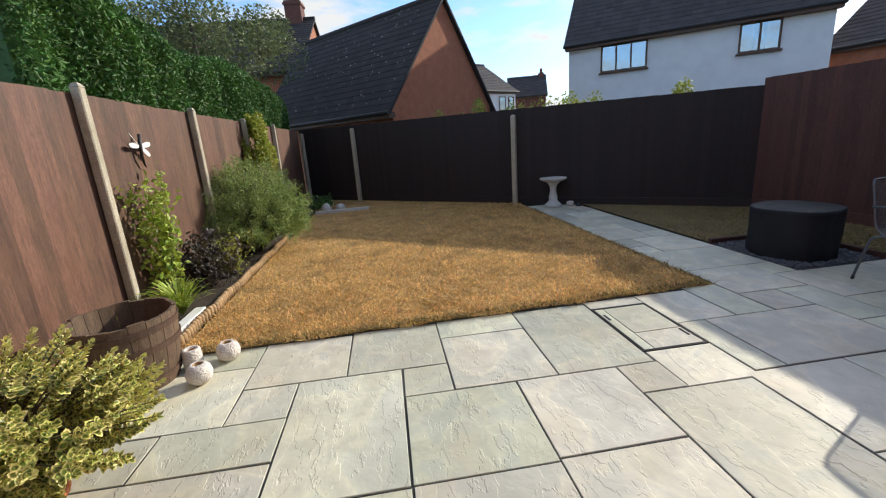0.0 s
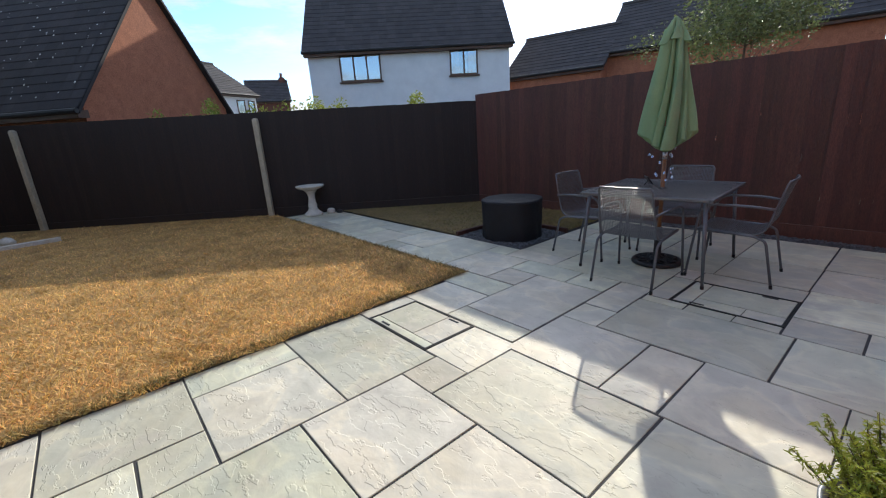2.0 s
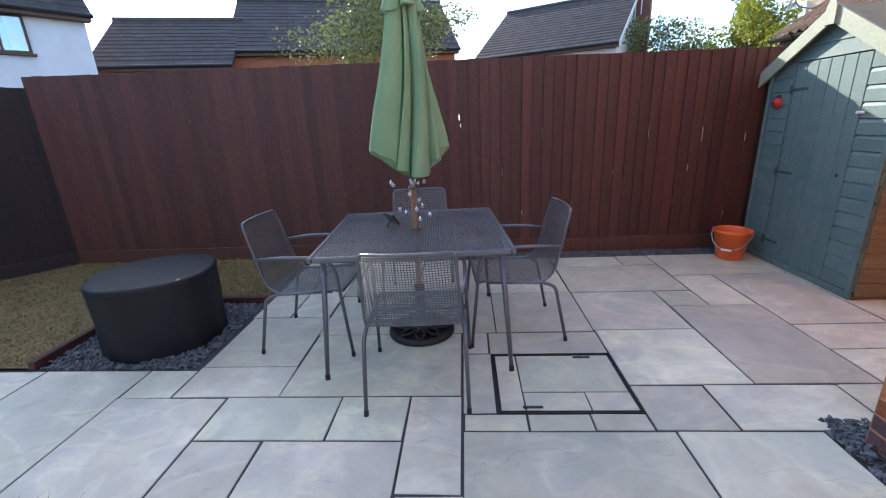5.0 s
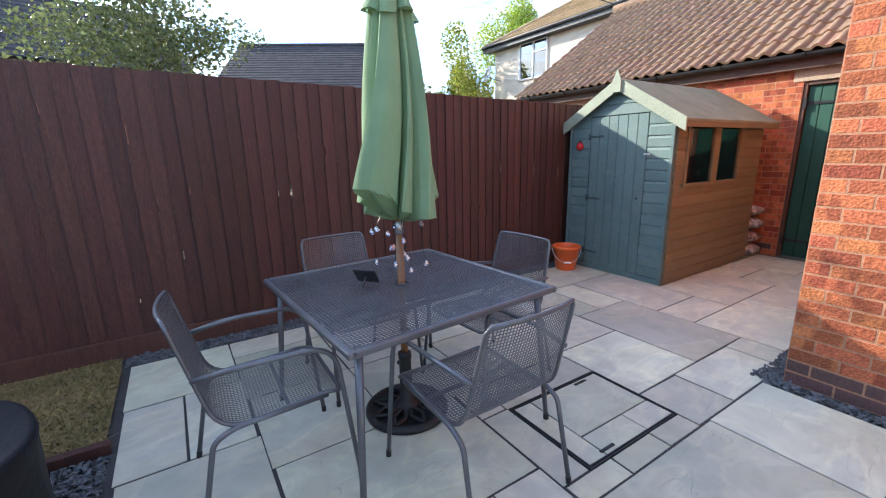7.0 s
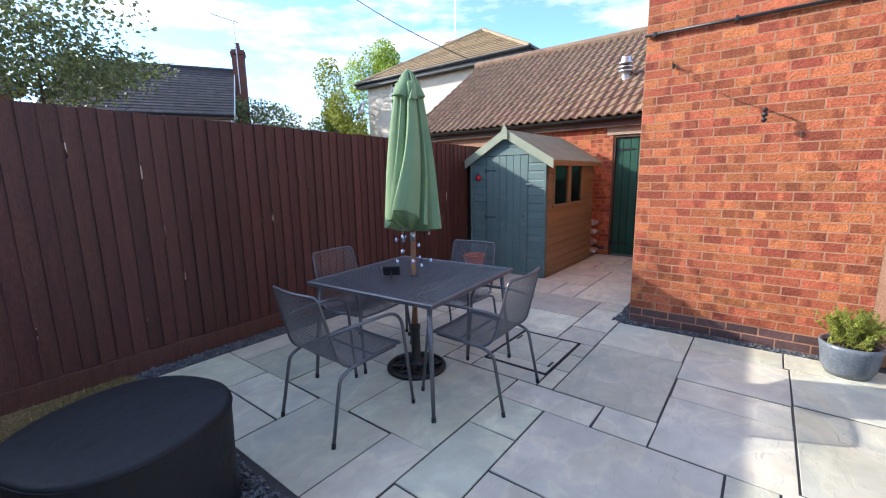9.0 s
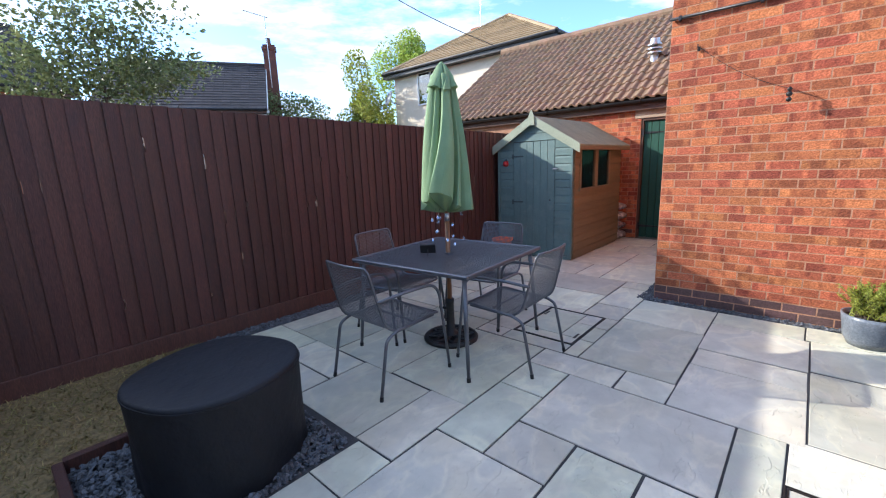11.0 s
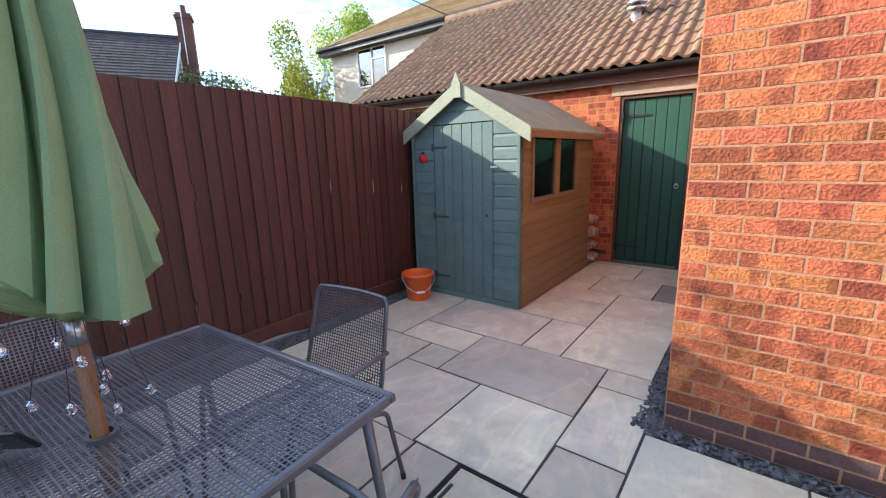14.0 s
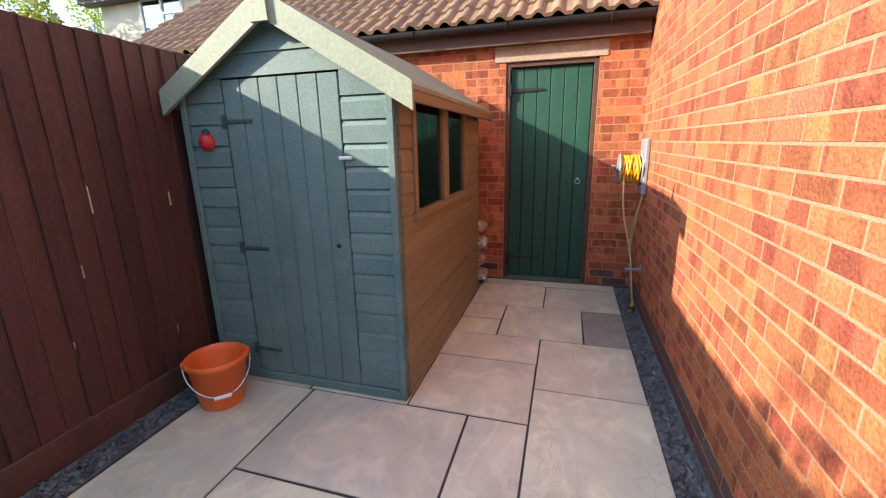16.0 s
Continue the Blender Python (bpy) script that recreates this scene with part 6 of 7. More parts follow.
def house(name, m, length, depth, eave, ridge, wall_mat, roof_mat, label, windows=(), over=0.3, rows=22, win_mat=None, chimneys=(), barge=None, curtain=True, base=-0.1):
    """A gabled house: the front along its own x at y = 0, facing -y; the ridge parallel to it."""
    h = thing(name, m, label, "house")
    mid = depth / 2
    gg = Geo()
    gg.add([(0, 0, base), (length, 0, base), (length, depth, base), (0, depth, base), (0, 0, eave), (length, 0, eave), (length, depth, eave), (0, depth, eave), (0, mid, ridge - 0.08), (length, mid, ridge - 0.08)],
           [(0, 1, 5, 4), (2, 3, 7, 6), (1, 2, 6, 9, 5), (3, 0, 4, 8, 7)])
    part("wall", gg, wall_mat, h)
    k = (ridge - eave) / mid
    rf = Geo()
    for s in (0, 1):
        y0, y1 = (-over, mid) if s == 0 else (depth + over, mid)
        z0 = eave - over * k
        v = [(-0.15, y0, z0), (length + 0.15, y0, z0), (length + 0.15, y1, ridge), (-0.15, y1, ridge)]
        rf.add(v + [(x, y, z - 0.10) for x, y, z in v], [(0, 1, 2, 3), (4, 7, 6, 5), (0, 4, 5, 1), (1, 5, 6, 2), (3, 7, 4, 0)])
    rp = part("roof", rf, roof_mat, h, "tiled pitched roof")
    tl = Geo()
    roof_courses(tl, -0.15, length + 0.15, -over, eave - over * k + 0.004, mid, ridge + 0.004, rows)
    tagged(part("roof_tiles", tl, roof_mat, rp), kind="stuff")
    part("ridge", Geo().tube([(-0.16, mid, ridge + 0.0), (length + 0.16, mid, ridge + 0.0)], 0.11, 8), roof_mat, rp)
    part("gutter", Geo().tube([(-0.15, -over - 0.06, eave - over * k - 0.04), (length + 0.15, -over - 0.06, eave - over * k - 0.04)], 0.055, 8), M_BLACK, h)
    part("soffit", Geo().box(-0.1, length + 0.1, -over - 0.01, 0.0, eave - over * k - 0.18, eave - over * k - 0.02), M_FRAME, h)
    if barge is not None:
        for x in (-0.17, length + 0.15):
            gb = Geo()
            gb.add([(x, -over, eave - over * k - 0.2), (x, -over, eave - over * k), (x, mid, ridge + 0.02), (x, mid, ridge - 0.2), (x + 0.03, -over, eave - over * k - 0.2), (x + 0.03, -over, eave - over * k), (x + 0.03, mid, ridge + 0.02), (x + 0.03, mid, ridge - 0.2)],
                   [(0, 1, 2, 3), (7, 6, 5, 4), (1, 5, 6, 2), (0, 3, 7, 4), (0, 4, 5, 1)])
            part("bargeboard", gb, barge, h)
    for u0, u1, z0, z1, n in windows:
        house_window(h, u0, u1, z0, z1, win_mat or M_FRAME, n, curtain)
    for cx, cy, w, zt, cm in chimneys:
        c = part("chimney", Geo().box(cx - w, cx + w, cy - w, cy + w, max(base, eave - 0.5), zt, 0.01).box(cx - w - 0.05, cx + w + 0.05, cy - w - 0.05, cy + w + 0.05, zt - 0.22, zt - 0.1, 0.01), cm, h, "brick chimney stack")
        part("chimney_pot", Geo().lathe([(0.11, zt - 0.02), (0.12, zt + 0.0), (0.1, zt + 0.3), (0.12, zt + 0.33), (0.09, zt + 0.33)], 12, (cx, cy, 0)), cm, c)
    return h


house("white_house", pose(8.16, 17.03, 0, 0, 0, -35.9), 8.06, 8.0, 4.95, 9.2, M_WHITEWALL, M_GREY_ROOF, "white rendered two-storey house with a steep dark roof", ((1.21, 2.83, 3.52, 4.64, 3), (5.61, 6.75, 3.55, 4.62, 2)), 0.28, 24)
garage = house("brick_garage", pose(-4.2, 18.0, 0, 0, 0, -47.6), 7.45, 5.03, 2.62, 5.75, M_FARBRICK, M_DARK_ROOF, "brick garage with a steep dark tiled roof and orange gable", (), 0.25, 17)
lichen, q = Geo(), random.Random(77)
for _ in range(170):
    u, t = q.uniform(0.2, 7.3), q.uniform(0.05, 0.97)
    y0, z0, sz = -0.25 + 2.765 * t, 2.31 + 3.44 * t + 0.05, q.uniform(0.008, 0.022)
    k = 3.44 / 2.765
    lichen.quad((u - sz, y0 - sz * 0.6, z0 - sz * 0.6 * k), (u + sz, y0 - sz * 0.6, z0 - sz * 0.6 * k), (u + sz * 0.7, y0 + sz * 0.6, z0 + sz * 0.6 * k), (u - sz * 0.8, y0 + sz * 0.6, z0 + sz * 0.6 * k))
tagged(part("lichen", lichen, M_PALESTONE, garage, "pale lichen flecks on the dark tiles"), kind="stuff")
house("grey_house", pose(15.6, 13.2, 0, 0, 0, -75), 4.0, 5.0, 3.6, 5.3, M_FARBRICK, M_GREY_ROOF, "low brick extension seen against the sun", (), 0.2, 12)
house("grey_house", pose(17.5, 9.6, 0, 0, 0, -75), 8.0, 6.0, 4.2, 6.3, M_FARBRICK, M_GREY_ROOF, "brick house seen against the sun behind the tree", (), 0.3, 14)
house("dark_roof_house", pose(23.07, 0.75, 0, 0, 0, -119), 5.95, 7.0, 4.2, 6.5, M_WHITEWALL, M_GREY_ROOF, "house with dark tiled roof, white verge and brick chimney", (), 0.3, 18, barge=M_WHITE, chimneys=((6.35, 3.4, 0.28, 7.4, M_DARKBRICK),))
house("brick_house", pose(-11.8, 20.9, 0, 0, 0, -5), 9.0, 8.0, 5.0, 7.9, M_FARBRICK, M_DARK_ROOF, "brick house with dark roof and chimney behind the hedge", (), 0.3, 22, chimneys=((8.2, 4.0, 0.4, 8.7, M_DARKBRICK),))
house("distant_house", pose(7.39, 30.4, 0, 0, 0, 30), 4.0, 7.0, 4.8, 7.1, M_WHITEWALL, M_GREY_ROOF, "far white house with a grey-brown roof", ((2.2, 2.9, 3.3, 4.3, 1), (3.2, 3.8, 3.3, 4.3, 1)), 0.2, 16, curtain=False)
house("distant_house", pose(11.0, 34.5, 0, 0, 0, -18), 2.9, 4.0, 4.6, 6.1, M_DARKBRICK, M_GREY_ROOF, "far dark brick house with a chimney", (), 0.2, 12, chimneys=((2.65, 2.0, 0.2, 6.35, M_DARKBRICK),))

# cream house with a hipped roof
cream = thing("cream_house", pose(9.3, -9.0, 0), "cream rendered house with a hipped buff tiled roof", "house")
g = Geo()
g.add([(0, 0, -0.1), (7.6, 0, -0.1), (7.6, -7.2, -0.1), (0, -7.2, -0.1), (0, 0, 5.5), (7.6, 0, 5.5), (7.6, -7.2, 5.5), (0, -7.2, 5.5)], [(1, 0, 4, 5), (2, 1, 5, 6), (3, 2, 6, 7), (0, 3, 7, 4)])
part("wall", g, M_RENDER, cream)
e0, e1, f0, f1, EZ, AZ = -0.35, 7.95, 0.35, -7.55, 5.42, 7.75
ap = ((e0 + e1) / 2 + 0.1, (f0 + f1) / 2, AZ)
g = Geo()
cs = [(e0, f0, EZ), (e1, f0, EZ), (e1, f1, EZ), (e0, f1, EZ)]
g.add(cs + [ap], [(1, 0, 4), (2, 1, 4), (3, 2, 4), (0, 3, 4)])
g.add(cs, [(0, 1, 2, 3)])
rp = part("roof", g, M_BUFF_ROOF, cream, "hipped buff tiled roof")
tl = Geo()
for a, b in ((cs[1], cs[0]), (cs[0], cs[3]), (cs[2], cs[1])):
    a, b, p = Vector(a), Vector(b), Vector(ap)
    nrm = (b - a).cross(p - a).normalized()
    for k in range(17):
        t0, t1 = k / 17, (k + 1.0) / 17
        tl.add([a.lerp(p, t0) + nrm * 0.05, b.lerp(p, t0) + nrm * 0.05, b.lerp(p, t1) + nrm * 0.008, a.lerp(p, t1) + nrm * 0.008, a.lerp(p, t0), b.lerp(p, t0)], [(0, 1, 2, 3), (4, 5, 1, 0)])
tagged(part("roof_tiles", tl, M_BUFF_ROOF, rp), kind="stuff")
for c in cs:
    part("hip_tiles", Geo().tube([c, ap], 0.09, 7), M_BUFF_ROOF, rp)
g = Geo()
g.tube([(e0, f0 + 0.05, EZ - 0.02), (e1, f0 + 0.05, EZ - 0.02)], 0.06, 8)
g.tube([(e0 - 0.05, f0, EZ - 0.02), (e0 - 0.05, f1, EZ - 0.02)], 0.06, 8)
part("gutter", g, M_BLACK, cream)
g = Geo()
g.box(e0, e1, 0.0, f0 + 0.01, EZ - 0.2, EZ - 0.06).box(e0 - 0.01, 0.0, f1, 0.0, EZ - 0.2, EZ - 0.06)
part("soffit", g, M_BLACK, cream)
wn_ = Geo()
for a in (4.7, 5.38, 6.09):
    wn_.box(a, a + 0.06, -0.02, 0.06, 3.93, 5.26, 0.005)
wn_.box(4.7, 6.15, -0.02, 0.06, 3.93, 3.99, 0.005).box(4.7, 6.15, -0.02, 0.06, 5.20, 5.26, 0.005).box(4.76, 5.38, -0.02, 0.055, 4.82, 4.87, 0.004)
cw = part("window", wn_, M_WHITE, cream, "white plastic casement window")
for a, b in ((4.76, 5.38), (5.44, 6.09)):
    part("pane", Geo().box(a, b, 0.012, 0.02, 3.99, 5.20), M_PANE, cw)
part("room_dark", Geo().box(4.76, 6.09, 0.002, 0.006, 3.99, 5.20), M_DARKROOM, cw)
dish = part("satellite_dish", Geo().lathe([(0.0, 0.0), (0.18, 0.02), (0.33, 0.08), (0.335, 0.085), (0.18, 0.03), (0.0, 0.012)], 24), M_GREYPL, cream, "grey satellite dish on the wall", smooth=True)
dish.matrix_local = pose(7.45, 0.45, 4.35, -70, 0, -20)
part("dish_arm", Geo().tube([(7.3, 0.0, 4.1), (7.4, 0.35, 4.2), (7.45, 0.45, 4.35)], 0.025, 6), M_GREYPL, cream)
part("chimney", Geo().box(6.0, 6.7, -5.2, -4.5, 5.5, 8.0, 0.01).box(5.94, 6.76, -5.26, -4.44, 7.8, 7.92, 0.01), M_FARBRICK, cream, "brick chimney stack")

# overhead cable and aerials
solid("overhead_cable", Geo().tube([Vector((15.0 - 5.7 * t, -4.5 - 1.95 * t, 8.3 - 3.8 * t - 0.25 * math.sin(math.pi * t))) for t in np.linspace(0, 1, 14)], 0.012, 5), M_BLACK, "thin black overhead cable against the sky", "cable")
for x, y, zb, zt in ((22.6, -6.2, 6.0, 8.6), (15.3, -13.4, 7.0, 9.9)):
    ae = thing("tv_aerial", pose(x, y, zb - 0.6), "thin television aerial on a rooftop mast", "aerial")
    part("mast", Geo().tube([(0, 0, 0), (0, 0, zt - zb + 0.6)], 0.02, 6), M_GALV, ae)
    part("boom", Geo().tube([(0, -0.2, zt - zb + 0.55), (0, 1.0, zt - zb + 0.62)], 0.018, 6), M_GALV, ae)


# ---------------------------------------------------------------- paving slabs
def slab_mesh(w, d, material=M_STONE):
    """One riven slab: chamfered top edge, uneven outline, dished top."""
    q = random.Random(int(w * 1000) * 7 + int(d * 1000))
    gg, b = Geo(), 0.0025
    j = [(q.uniform(-0.004, 0.002), q.uniform(-0.004, 0.002)) for _ in range(4)]
    xs = [(-w / 2 + j[0][0], -d / 2 + j[0][1]), (w / 2 - j[1][0], -d / 2 + j[1][1]), (w / 2 - j[2][0], d / 2 - j[2][1]), (-w / 2 + j[3][0], d / 2 - j[3][1])]
    ring = lambda s, z: [(x - math.copysign(s, x), y - math.copysign(s, y), z) for x, y in xs]
    gg.add(ring(0, -0.03) + ring(0, -b * 0.8) + ring(b, 0) + [(0, 0, q.uniform(-0.001, 0.002))],
           [(0, 1, 5, 4), (1, 2, 6, 5), (2, 3, 7, 6), (3, 0, 4, 7), (4, 5, 9, 8), (5, 6, 10, 9), (6, 7, 11, 10), (7, 4, 8, 11), (8, 9, 12), (9, 10, 12), (10, 11, 12), (11, 8, 12)])
    return gg.mesh("slab", material)


SLABS = []


def pave(rects):
    SLABS.extend([list(r) for r in rects])


def settle(fixed):
    """Lets neighbouring slabs share their joint lines: edges that face each other within 6 cm meet halfway; fixed ones stay."""
    every = SLABS + fixed
    for _ in range(6):
        for a in SLABS:
            for b in every:
                if a is b:
                    continue
                for lo, hi, p0, p1 in ((0, 1, 2, 3), (2, 3, 0, 1)):
                    if min(a[p1], b[p1]) - max(a[p0], b[p0]) > 0.08 and abs(a[hi] - b[lo]) < 0.065:
                        m = b[lo] if b in fixed else (a[hi] + b[lo]) / 2
                        a[hi] = m
                        if b not in fixed:
                            b[lo] = m
                    elif min(a[p1], b[p1]) - max(a[p0], b[p0]) > 0.08 and abs(a[lo] - b[hi]) < 0.065 and b in fixed:
                        a[lo] = b[hi]


def lay(gap=0.014):
    for x0, x1, y0, y1 in SLABS:
        w, d = x1 - x0 - gap, y1 - y0 - gap
        grey = x0 < 3.8 and -2.75 < y0 < -2.6 and x1 < 4.05
        ob = part("slab", slab_mesh(w, d, M_STONE_GREY if grey else M_STONE), None, floor)
        ob.location = ((x0 + x1) / 2, (y0 + y1) / 2, rng.uniform(-0.002, 0.002))
        ob.rotation_euler = (rng.uniform(-0.002, 0.002), rng.uniform(-0.002, 0.002), 0)


pave([(-0.57, 0.07, 2.41, 3.0), (0.07, 0.71, 2.41, 3.03), (0.71, 1.33, 2.76, 3.05), (0.71, 1.34, 2.10, 2.76), (0.42, 0.71, 2.10, 2.41), (-0.22, 0.42, 1.46, 2.41), (-0.54, -0.22, 2.07, 2.41), (-0.86, -0.22, 1.74, 2.07),
      (-1.45, -0.54, 2.07, 2.69), (-1.2, -0.57, 2.69, 3.0), (-1.84, -0.86, 1.74, 2.07), (-1.84, -1.45, 2.07, 2.69), (-1.84, -1.2, 2.69, 3.0), (-1.14, -0.22, 1.12, 1.74), (-1.84, -1.14, 1.12, 1.74), (0.42, 1.07, 1.46, 2.10)])
pave([(1.95, 2.41, 2.92, 3.07), (1.07, 1.69, 1.48, 2.10), (1.69, 2.0, 1.82, 2.11), (1.34, 1.94, 2.11, 3.05), (2.0, 2.42, 1.83, 2.21), (2.42, 2.62, 1.83, 2.50), (2.42, 2.89, 2.52, 3.08), (1.69, 2.34, 0.90, 1.82), (2.34, 2.95, 1.23, 1.83),
      (2.34, 2.96, 0.93, 1.23), (2.34, 2.99, 0.33, 0.93), (2.37, 3.0, 0.01, 0.33), (1.07, 1.69, 0.86, 1.48), (0.42, 1.07, 1.14, 1.46), (-0.22, 0.42, 0.84, 1.46), (0.42, 1.07, 0.52, 1.14), (1.07, 1.69, 0.24, 0.86), (1.69, 2.34, 0.31, 0.90), (1.69, 2.37, -0.0, 0.31)])
pave([(-1.84, -0.86, 0.5, 1.12), (-0.86, -0.22, 0.5, 1.12), (-0.22, 0.42, 0.22, 0.84), (-1.84, -0.86, -0.1, 0.5), (-0.86, -0.22, -0.1, 0.5), (-0.22, 0.42, -0.4, 0.22), (0.42, 1.07, -0.1, 0.52), (1.07, 1.69, -0.38, 0.24), (-1.84, -0.86, -0.98, -0.1), (-0.86, -0.22, -0.98, -0.1), (-0.22, 1.07, -0.98, -0.4), (1.07, 1.6, -0.98, -0.38)])
pave([(2.62, 3.55, 1.88, 2.53), (2.89, 3.21, 2.54, 3.14), (3.21, 3.55, 2.55, 2.87), (3.22, 3.85, 2.87, 3.50), (3.85, 4.13, 3.20, 3.50), (3.55, 3.87, 2.24, 2.88), (3.56, 3.88, 1.91, 2.24), (3.86, 4.16, 2.56, 3.20), (2.95, 3.27, 1.57, 1.88), (3.27, 3.89, 1.60, 1.91), (2.96, 3.61, 0.64, 1.58), (3.0, 3.62, 0.01, 0.64)])
pave([(3.2, 4.13, 3.50, 4.18), (3.48, 4.13, 4.18, 4.85), (3.2, 3.48, 4.18, 4.47), (3.2, 3.48, 4.47, 4.85), (3.2, 3.8, 4.85, 5.45), (3.8, 4.13, 4.85, 5.15), (3.8, 4.13, 5.15, 5.75), (3.2, 3.8, 5.45, 5.75), (3.2, 4.13, 5.75, 6.35), (3.2, 3.5, 6.35, 6.95), (3.5, 4.13, 6.35, 6.95), (3.2, 3.8, 6.95, 7.55), (3.8, 4.13, 6.95, 7.55), (3.2, 4.13, 7.55, 7.98)])
pave([(3.61, 3.73, 1.29, 1.60), (3.61, 3.73, 0.99, 1.29), (3.62, 3.73, 0.68, 0.99), (3.89, 4.54, 1.63, 2.57), (3.74, 4.28, 1.44, 1.61), (3.62, 3.94, 0.35, 0.68), (3.94, 4.56, 0.08, 0.69), (3.63, 3.95, -0.31, 0.35), (3.66, 3.98, -0.56, -0.31), (3.69, 4.29, -1.50, -0.57), (4.29, 4.60, -1.18, -0.56), (4.60, 5.52, -1.17, -0.54), (5.52, 6.07, -1.17, -0.22), (4.91, 5.51, -0.54, -0.22), (5.80, 6.07, -0.21, 0.09), (5.19, 5.80, -0.21, 0.73), (5.80, 6.07, 0.09, 0.74)])
pave([(3.98, 4.91, -0.56, 0.07), (4.91, 5.19, -0.21, 0.08), (4.56, 5.19, 0.08, 0.73), (4.54, 5.2, 0.74, 1.38), (4.28, 4.54, 0.72, 1.44), (5.2, 6.07, 0.74, 1.38), (4.54, 5.2, 1.38, 2.0), (4.54, 5.2, 2.0, 2.62), (5.2, 6.07, 1.38, 2.0), (5.2, 5.8, 2.0, 2.63), (5.8, 6.07, 2.0, 2.63), (4.16, 4.82, 2.59, 3.2), (4.82, 5.46, 2.63, 2.92), (4.82, 5.46, 2.92, 3.21), (5.46, 6.07, 2.63, 3.22), (4.28, 4.54, 1.44, 1.63)])
pave([(4.29, 4.92, -1.77, -1.18), (4.3, 4.95, -2.12, -1.77), (3.69, 4.29, -2.13, -1.50), (4.61, 4.95, -2.41, -2.12), (4.61, 4.95, -2.74, -2.41), (4.0, 4.61, -2.72, -2.13), (3.69, 4.0, -2.72, -2.14), (4.31, 4.95, -3.26, -2.73), (3.69, 4.31, -3.26, -2.72), (3.69, 4.9, -3.42, -3.26), (4.95, 5.55, -2.3, -1.18), (5.55, 6.1, -2.3, -1.18), (4.95, 5.55, -3.42, -2.3), (5.55, 6.1, -3.42, -2.3)])


settle([[1.95, 2.41, 2.22, 2.92], [3.735, 4.27, 0.725, 1.43]])
lay()


def inspection_cover(x0, x1, y0, y1, inner, label):
    """A recessed paved cover: a double steel frame and the cut slabs laid in it."""
    c = thing("inspection_cover", pose((x0 + x1) / 2, (y0 + y1) / 2, 0), label, "manhole cover", kind="structure")
    w, d = (x1 - x0) / 2, (y1 - y0) / 2
    for s, nm in ((0.0, "outer_frame"), (0.012, "inner_frame")):
        gg, t = Geo(), 0.006
        gg.box(-w + s, w - s, -d + s, -d + s + t, -0.03, 0.0025)
        gg.box(-w + s, w - s, d - s - t, d - s, -0.03, 0.0025)
        gg.box(-w + s, -w + s + t, -d + s + t, d - s - t, -0.03, 0.0025)
        gg.box(w - s - t, w - s, -d + s + t, d - s - t, -0.03, 0.0025)
        part(nm, gg, M_IRON, c, "dark steel frame")
    for a0, a1, b0, b1 in inner:
        ob = part("slab", slab_mesh(a1 - a0 - 0.008, b1 - b0 - 0.008), None, c)
        ob.location = ((a0 + a1) / 2 - (x0 + x1) / 2, (b0 + b1) / 2 - (y0 + y1) / 2, 0)
    for sx, sy in ((-1, 0.5), (1, -0.5)):
        part("key_slot", Geo().box(sx * (w - 0.045) - 0.009, sx * (w - 0.045) + 0.009, sy * d - 0.05, sy * d + 0.05, -0.01, 0.005, 0.003), M_IRON, c)


inspection_cover(1.95, 2.41, 2.22, 2.92, [(1.967, 2.04, 2.237, 2.903), (2.04, 2.393, 2.47, 2.903), (2.04, 2.393, 2.237, 2.47)], "recessed inspection cover filled with cut sandstone")
inspection_cover(3.735, 4.27, 0.725, 1.43, [(3.752, 4.253, 1.29, 1.413), (3.752, 3.90, 0.97, 1.29), (3.752, 3.90, 0.742, 0.97), (3.90, 4.253, 0.742, 1.29)], "recessed inspection cover with cut slabs and key slots")


# ---------------------------------------------------------------- bricks
BL, BH, BJ = 0.225, 0.075, 0.010


def brick_mesh(w, material, name="brick"):
    return Geo().box(-w / 2, w / 2, -0.012, 0.006, -(BH - BJ) / 2, (BH - BJ) / 2, 0.0015).mesh(name, material)


MESHES = {k: brick_mesh(w, M_BRICK) for k, w in (("full", BL - BJ), ("half", BL / 2 - BJ))}
PL_MESHES = {k: brick_mesh(w, M_PLINTH) for k, w in (("full", BL - BJ), ("half", BL / 2 - BJ))}


def brickwork(owner, origin, ang, length, z1, near, holes=(), plinth=0.15, flip=False):
    """Stretcher bond along a wall face from origin (or, with flip, from its far end); bricks within near(u, z) are pieces, the rest are joined, and those at a hole are cut."""
    gg, count, m0 = Geo(), 0, pose(*origin, 0, 0, ang)
    for c in range(int(z1 / BH)):
        z, u = (c + 0.5) * BH, 0.0
        while u < length - 0.03:
            w = min(BL / 2 if u == 0 and c % 2 else BL, length - u)
            spans = [(u, u + w)]
            for h0, h1, g0, g1 in holes:
                if g0 < z < g1:
                    spans = [q for a, b in spans for q in ((a, min(b, h0)), (max(a, h1), b)) if q[1] - q[0] > 0.03]
            for a, b in spans:
                kind = "full" if abs(b - a - BL) < 0.002 else "half" if abs(b - a - BL / 2) < 0.002 else ""
                mid = (a + b) / 2 if not flip else length - (a + b) / 2
                m = m0 @ pose(mid, -rng.uniform(0, 0.001), z, 0, rng.uniform(-0.4, 0.4), 0)
                if kind and (z < plinth or (near(mid, z) and count < 296)):
                    count += z >= plinth
                    part("brick", (PL_MESHES if z < plinth else MESHES)[kind], None, owner).matrix_local = m
                else:
                    hw = (b - a - BJ) / 2
                    gg.box(-hw, hw, -0.012, 0.006, -(BH - BJ) / 2, (BH - BJ) / 2, 0, m)
            u += w
    if gg.v:
        tagged(part("brickwork", gg, M_BRICK_J, owner), kind="stuff")


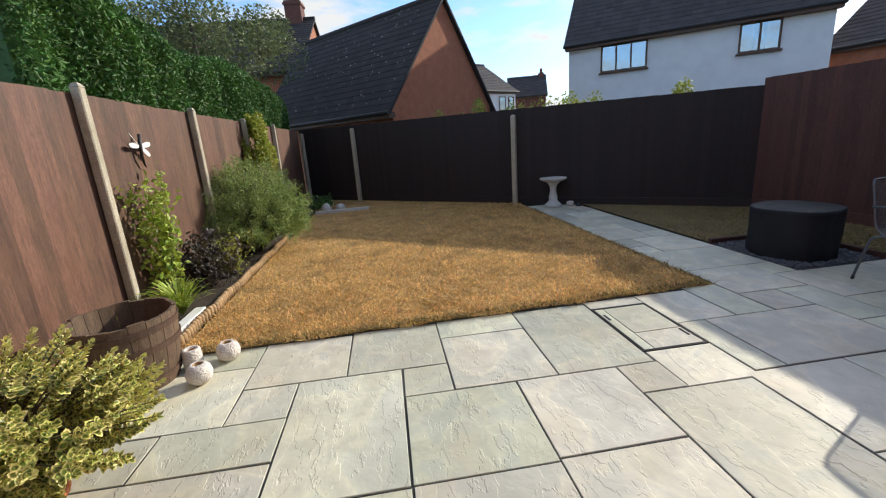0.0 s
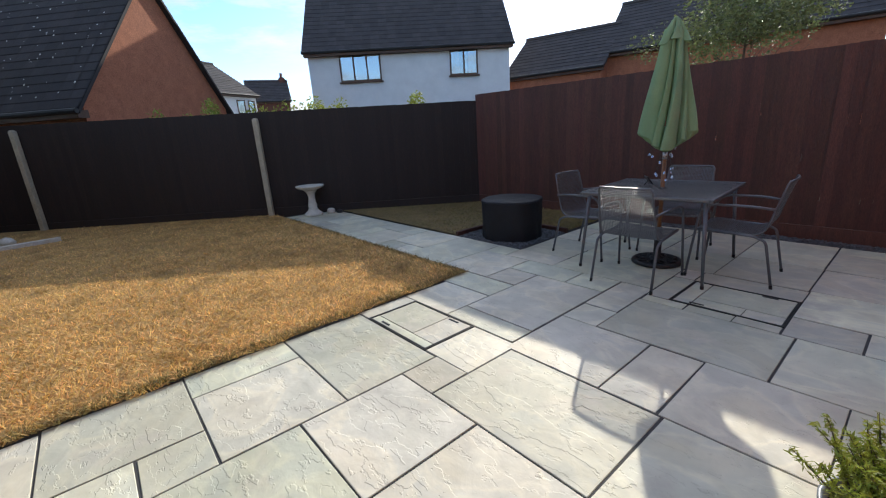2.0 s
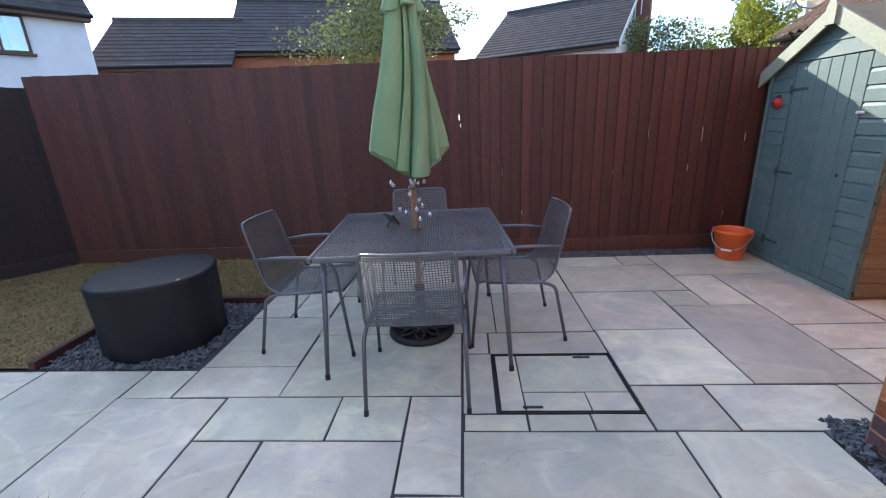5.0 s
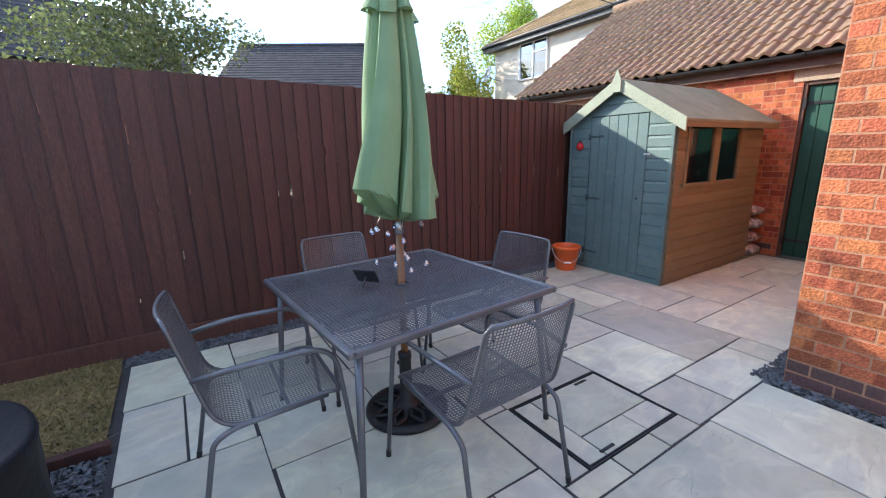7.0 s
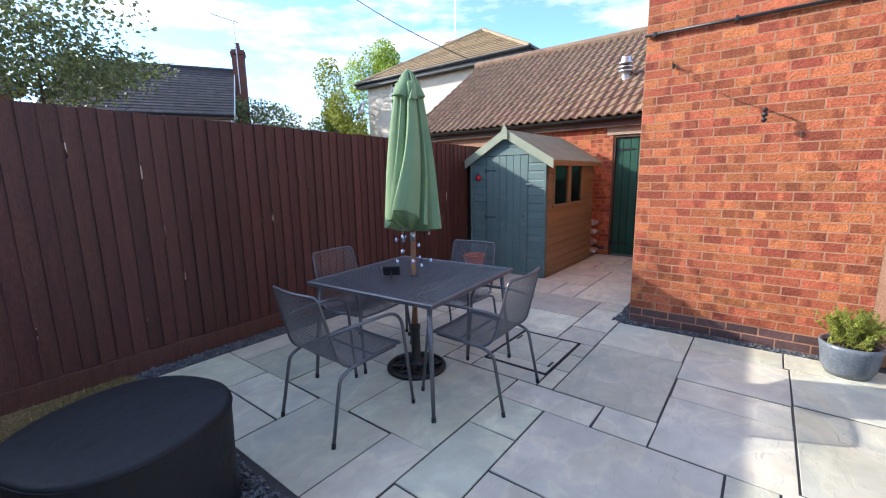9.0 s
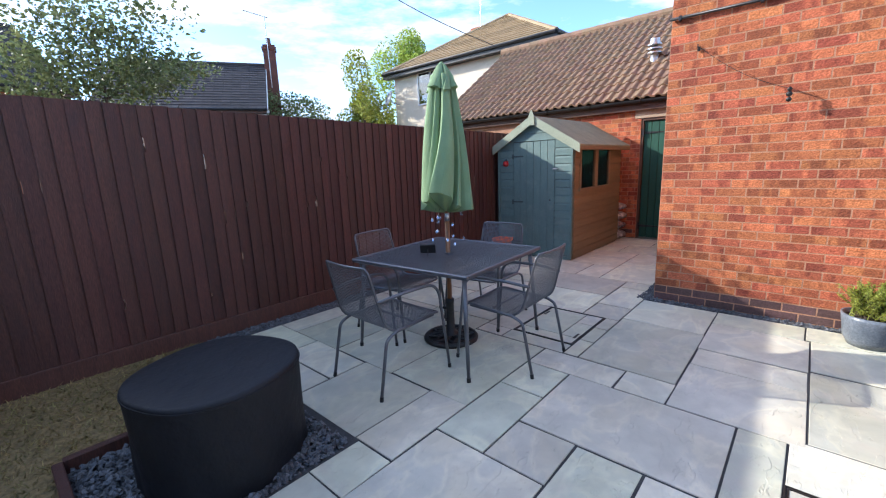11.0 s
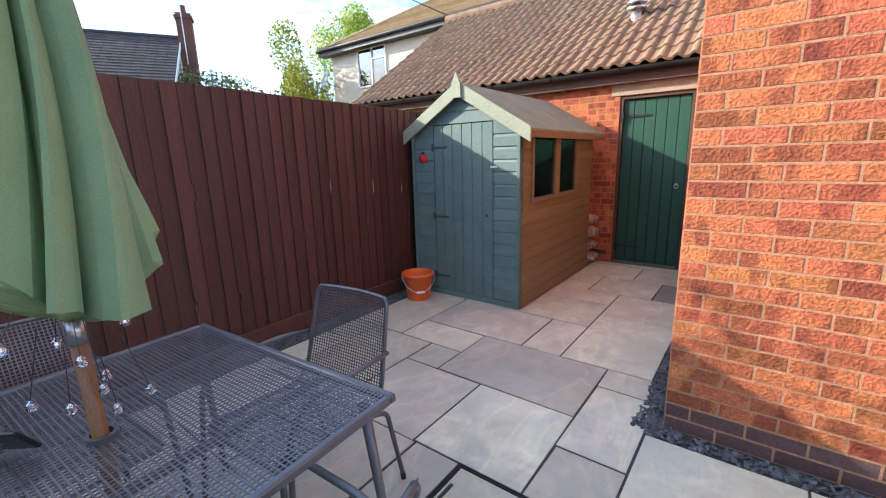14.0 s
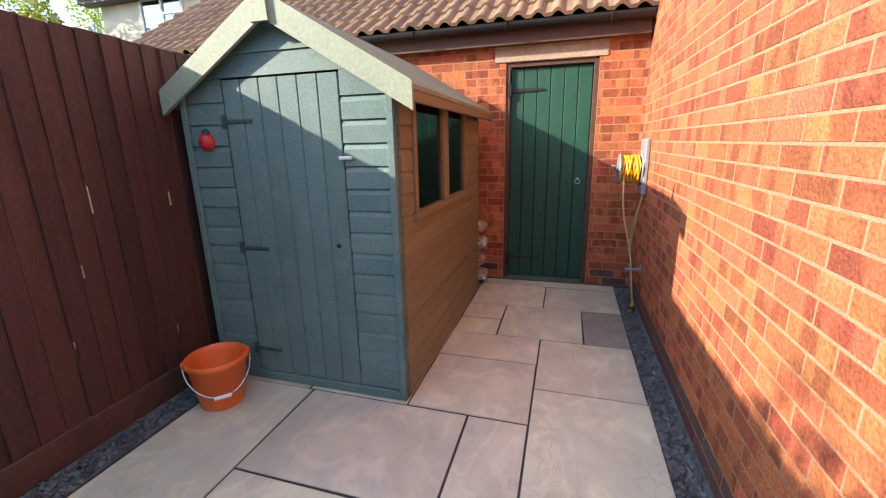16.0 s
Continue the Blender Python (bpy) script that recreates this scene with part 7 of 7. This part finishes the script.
# the outward side of a face is -y of its own frame, so the walls run from their left end as seen from outside
brickwork(wall_front, (3.553, -0.1148, 0), 180, 1.66, 5.1, lambda u, z: z < 2.7)
brickwork(wall_side, (3.5412, -3.45, 0), 90, 3.348, 5.1, lambda u, z: z < 2.0 and u > 1.0, flip=True)
brickwork(wall_garage, (9.2, -3.4748, 0), 180, 5.65, 2.25, lambda u, z: 4.0 < u, ((4.44, 5.25, 0, 2.07), (4.335, 5.325, 2.07, 2.22), (0, 2.6, 0, 3)))


# ---------------------------------------------------------------- pantiles
def pantile_mesh():
    """A single roll tile 0.165 wide and 0.38 long: a narrow pan and a round roll."""
    gg, n = Geo(), 9
    prof = []
    for k in range(n + 1):
        t = k / n
        x = -0.0825 + 0.17 * t
        prof.append((x, 0.0 if t < 0.36 else 0.038 * math.sin(math.pi * (t - 0.36) / 0.64)))
    v = [(x, 0.0, z) for x, z in prof] + [(x, -0.38, z) for x, z in prof] + [(x, 0.0, z - 0.03) for x, z in prof]
    f = [(k, k + 1, n + 2 + k, n + 1 + k) for k in range(n)] + [(2 * n + 2 + k, 2 * n + 3 + k, k + 1, k) for k in range(n)]
    return gg.add(v, f)


pan = pantile_mesh()
pan_me = pan.mesh("pantile", M_TILE)
pitch_deg = math.degrees(math.atan2(RIDGE_Z - EAVE_Z, EAVE_Y - RIDGE_Y))
rest_tiles, made = Geo(), 0
slope = math.hypot(RIDGE_Z - EAVE_Z, EAVE_Y - RIDGE_Y)
rows = int(slope / 0.31) + 1
for c in range(int((ROOF_L - ROOF_R) / 0.163)):
    for r in range(rows):
        s = min(r * 0.31, slope - 0.2)
        x = ROOF_R + 0.1 + 0.163 * c
        y, z = EAVE_Y - s * math.cos(radians(pitch_deg)), EAVE_Z + s * math.sin(radians(pitch_deg))
        m = pose(x, y, z, -pitch_deg + 4.6 + rng.uniform(-0.6, 0.6), 0, rng.uniform(-0.5, 0.5))
        if r < 9 and made < 298 and x > 3.5:
            made += 1
            part("pantile", pan_me, None, roof).matrix_local = m
        else:
            rest_tiles.add(pan.v, pan.f, m)
tagged(part("pantiles", rest_tiles, M_TILE_J, roof), kind="stuff")
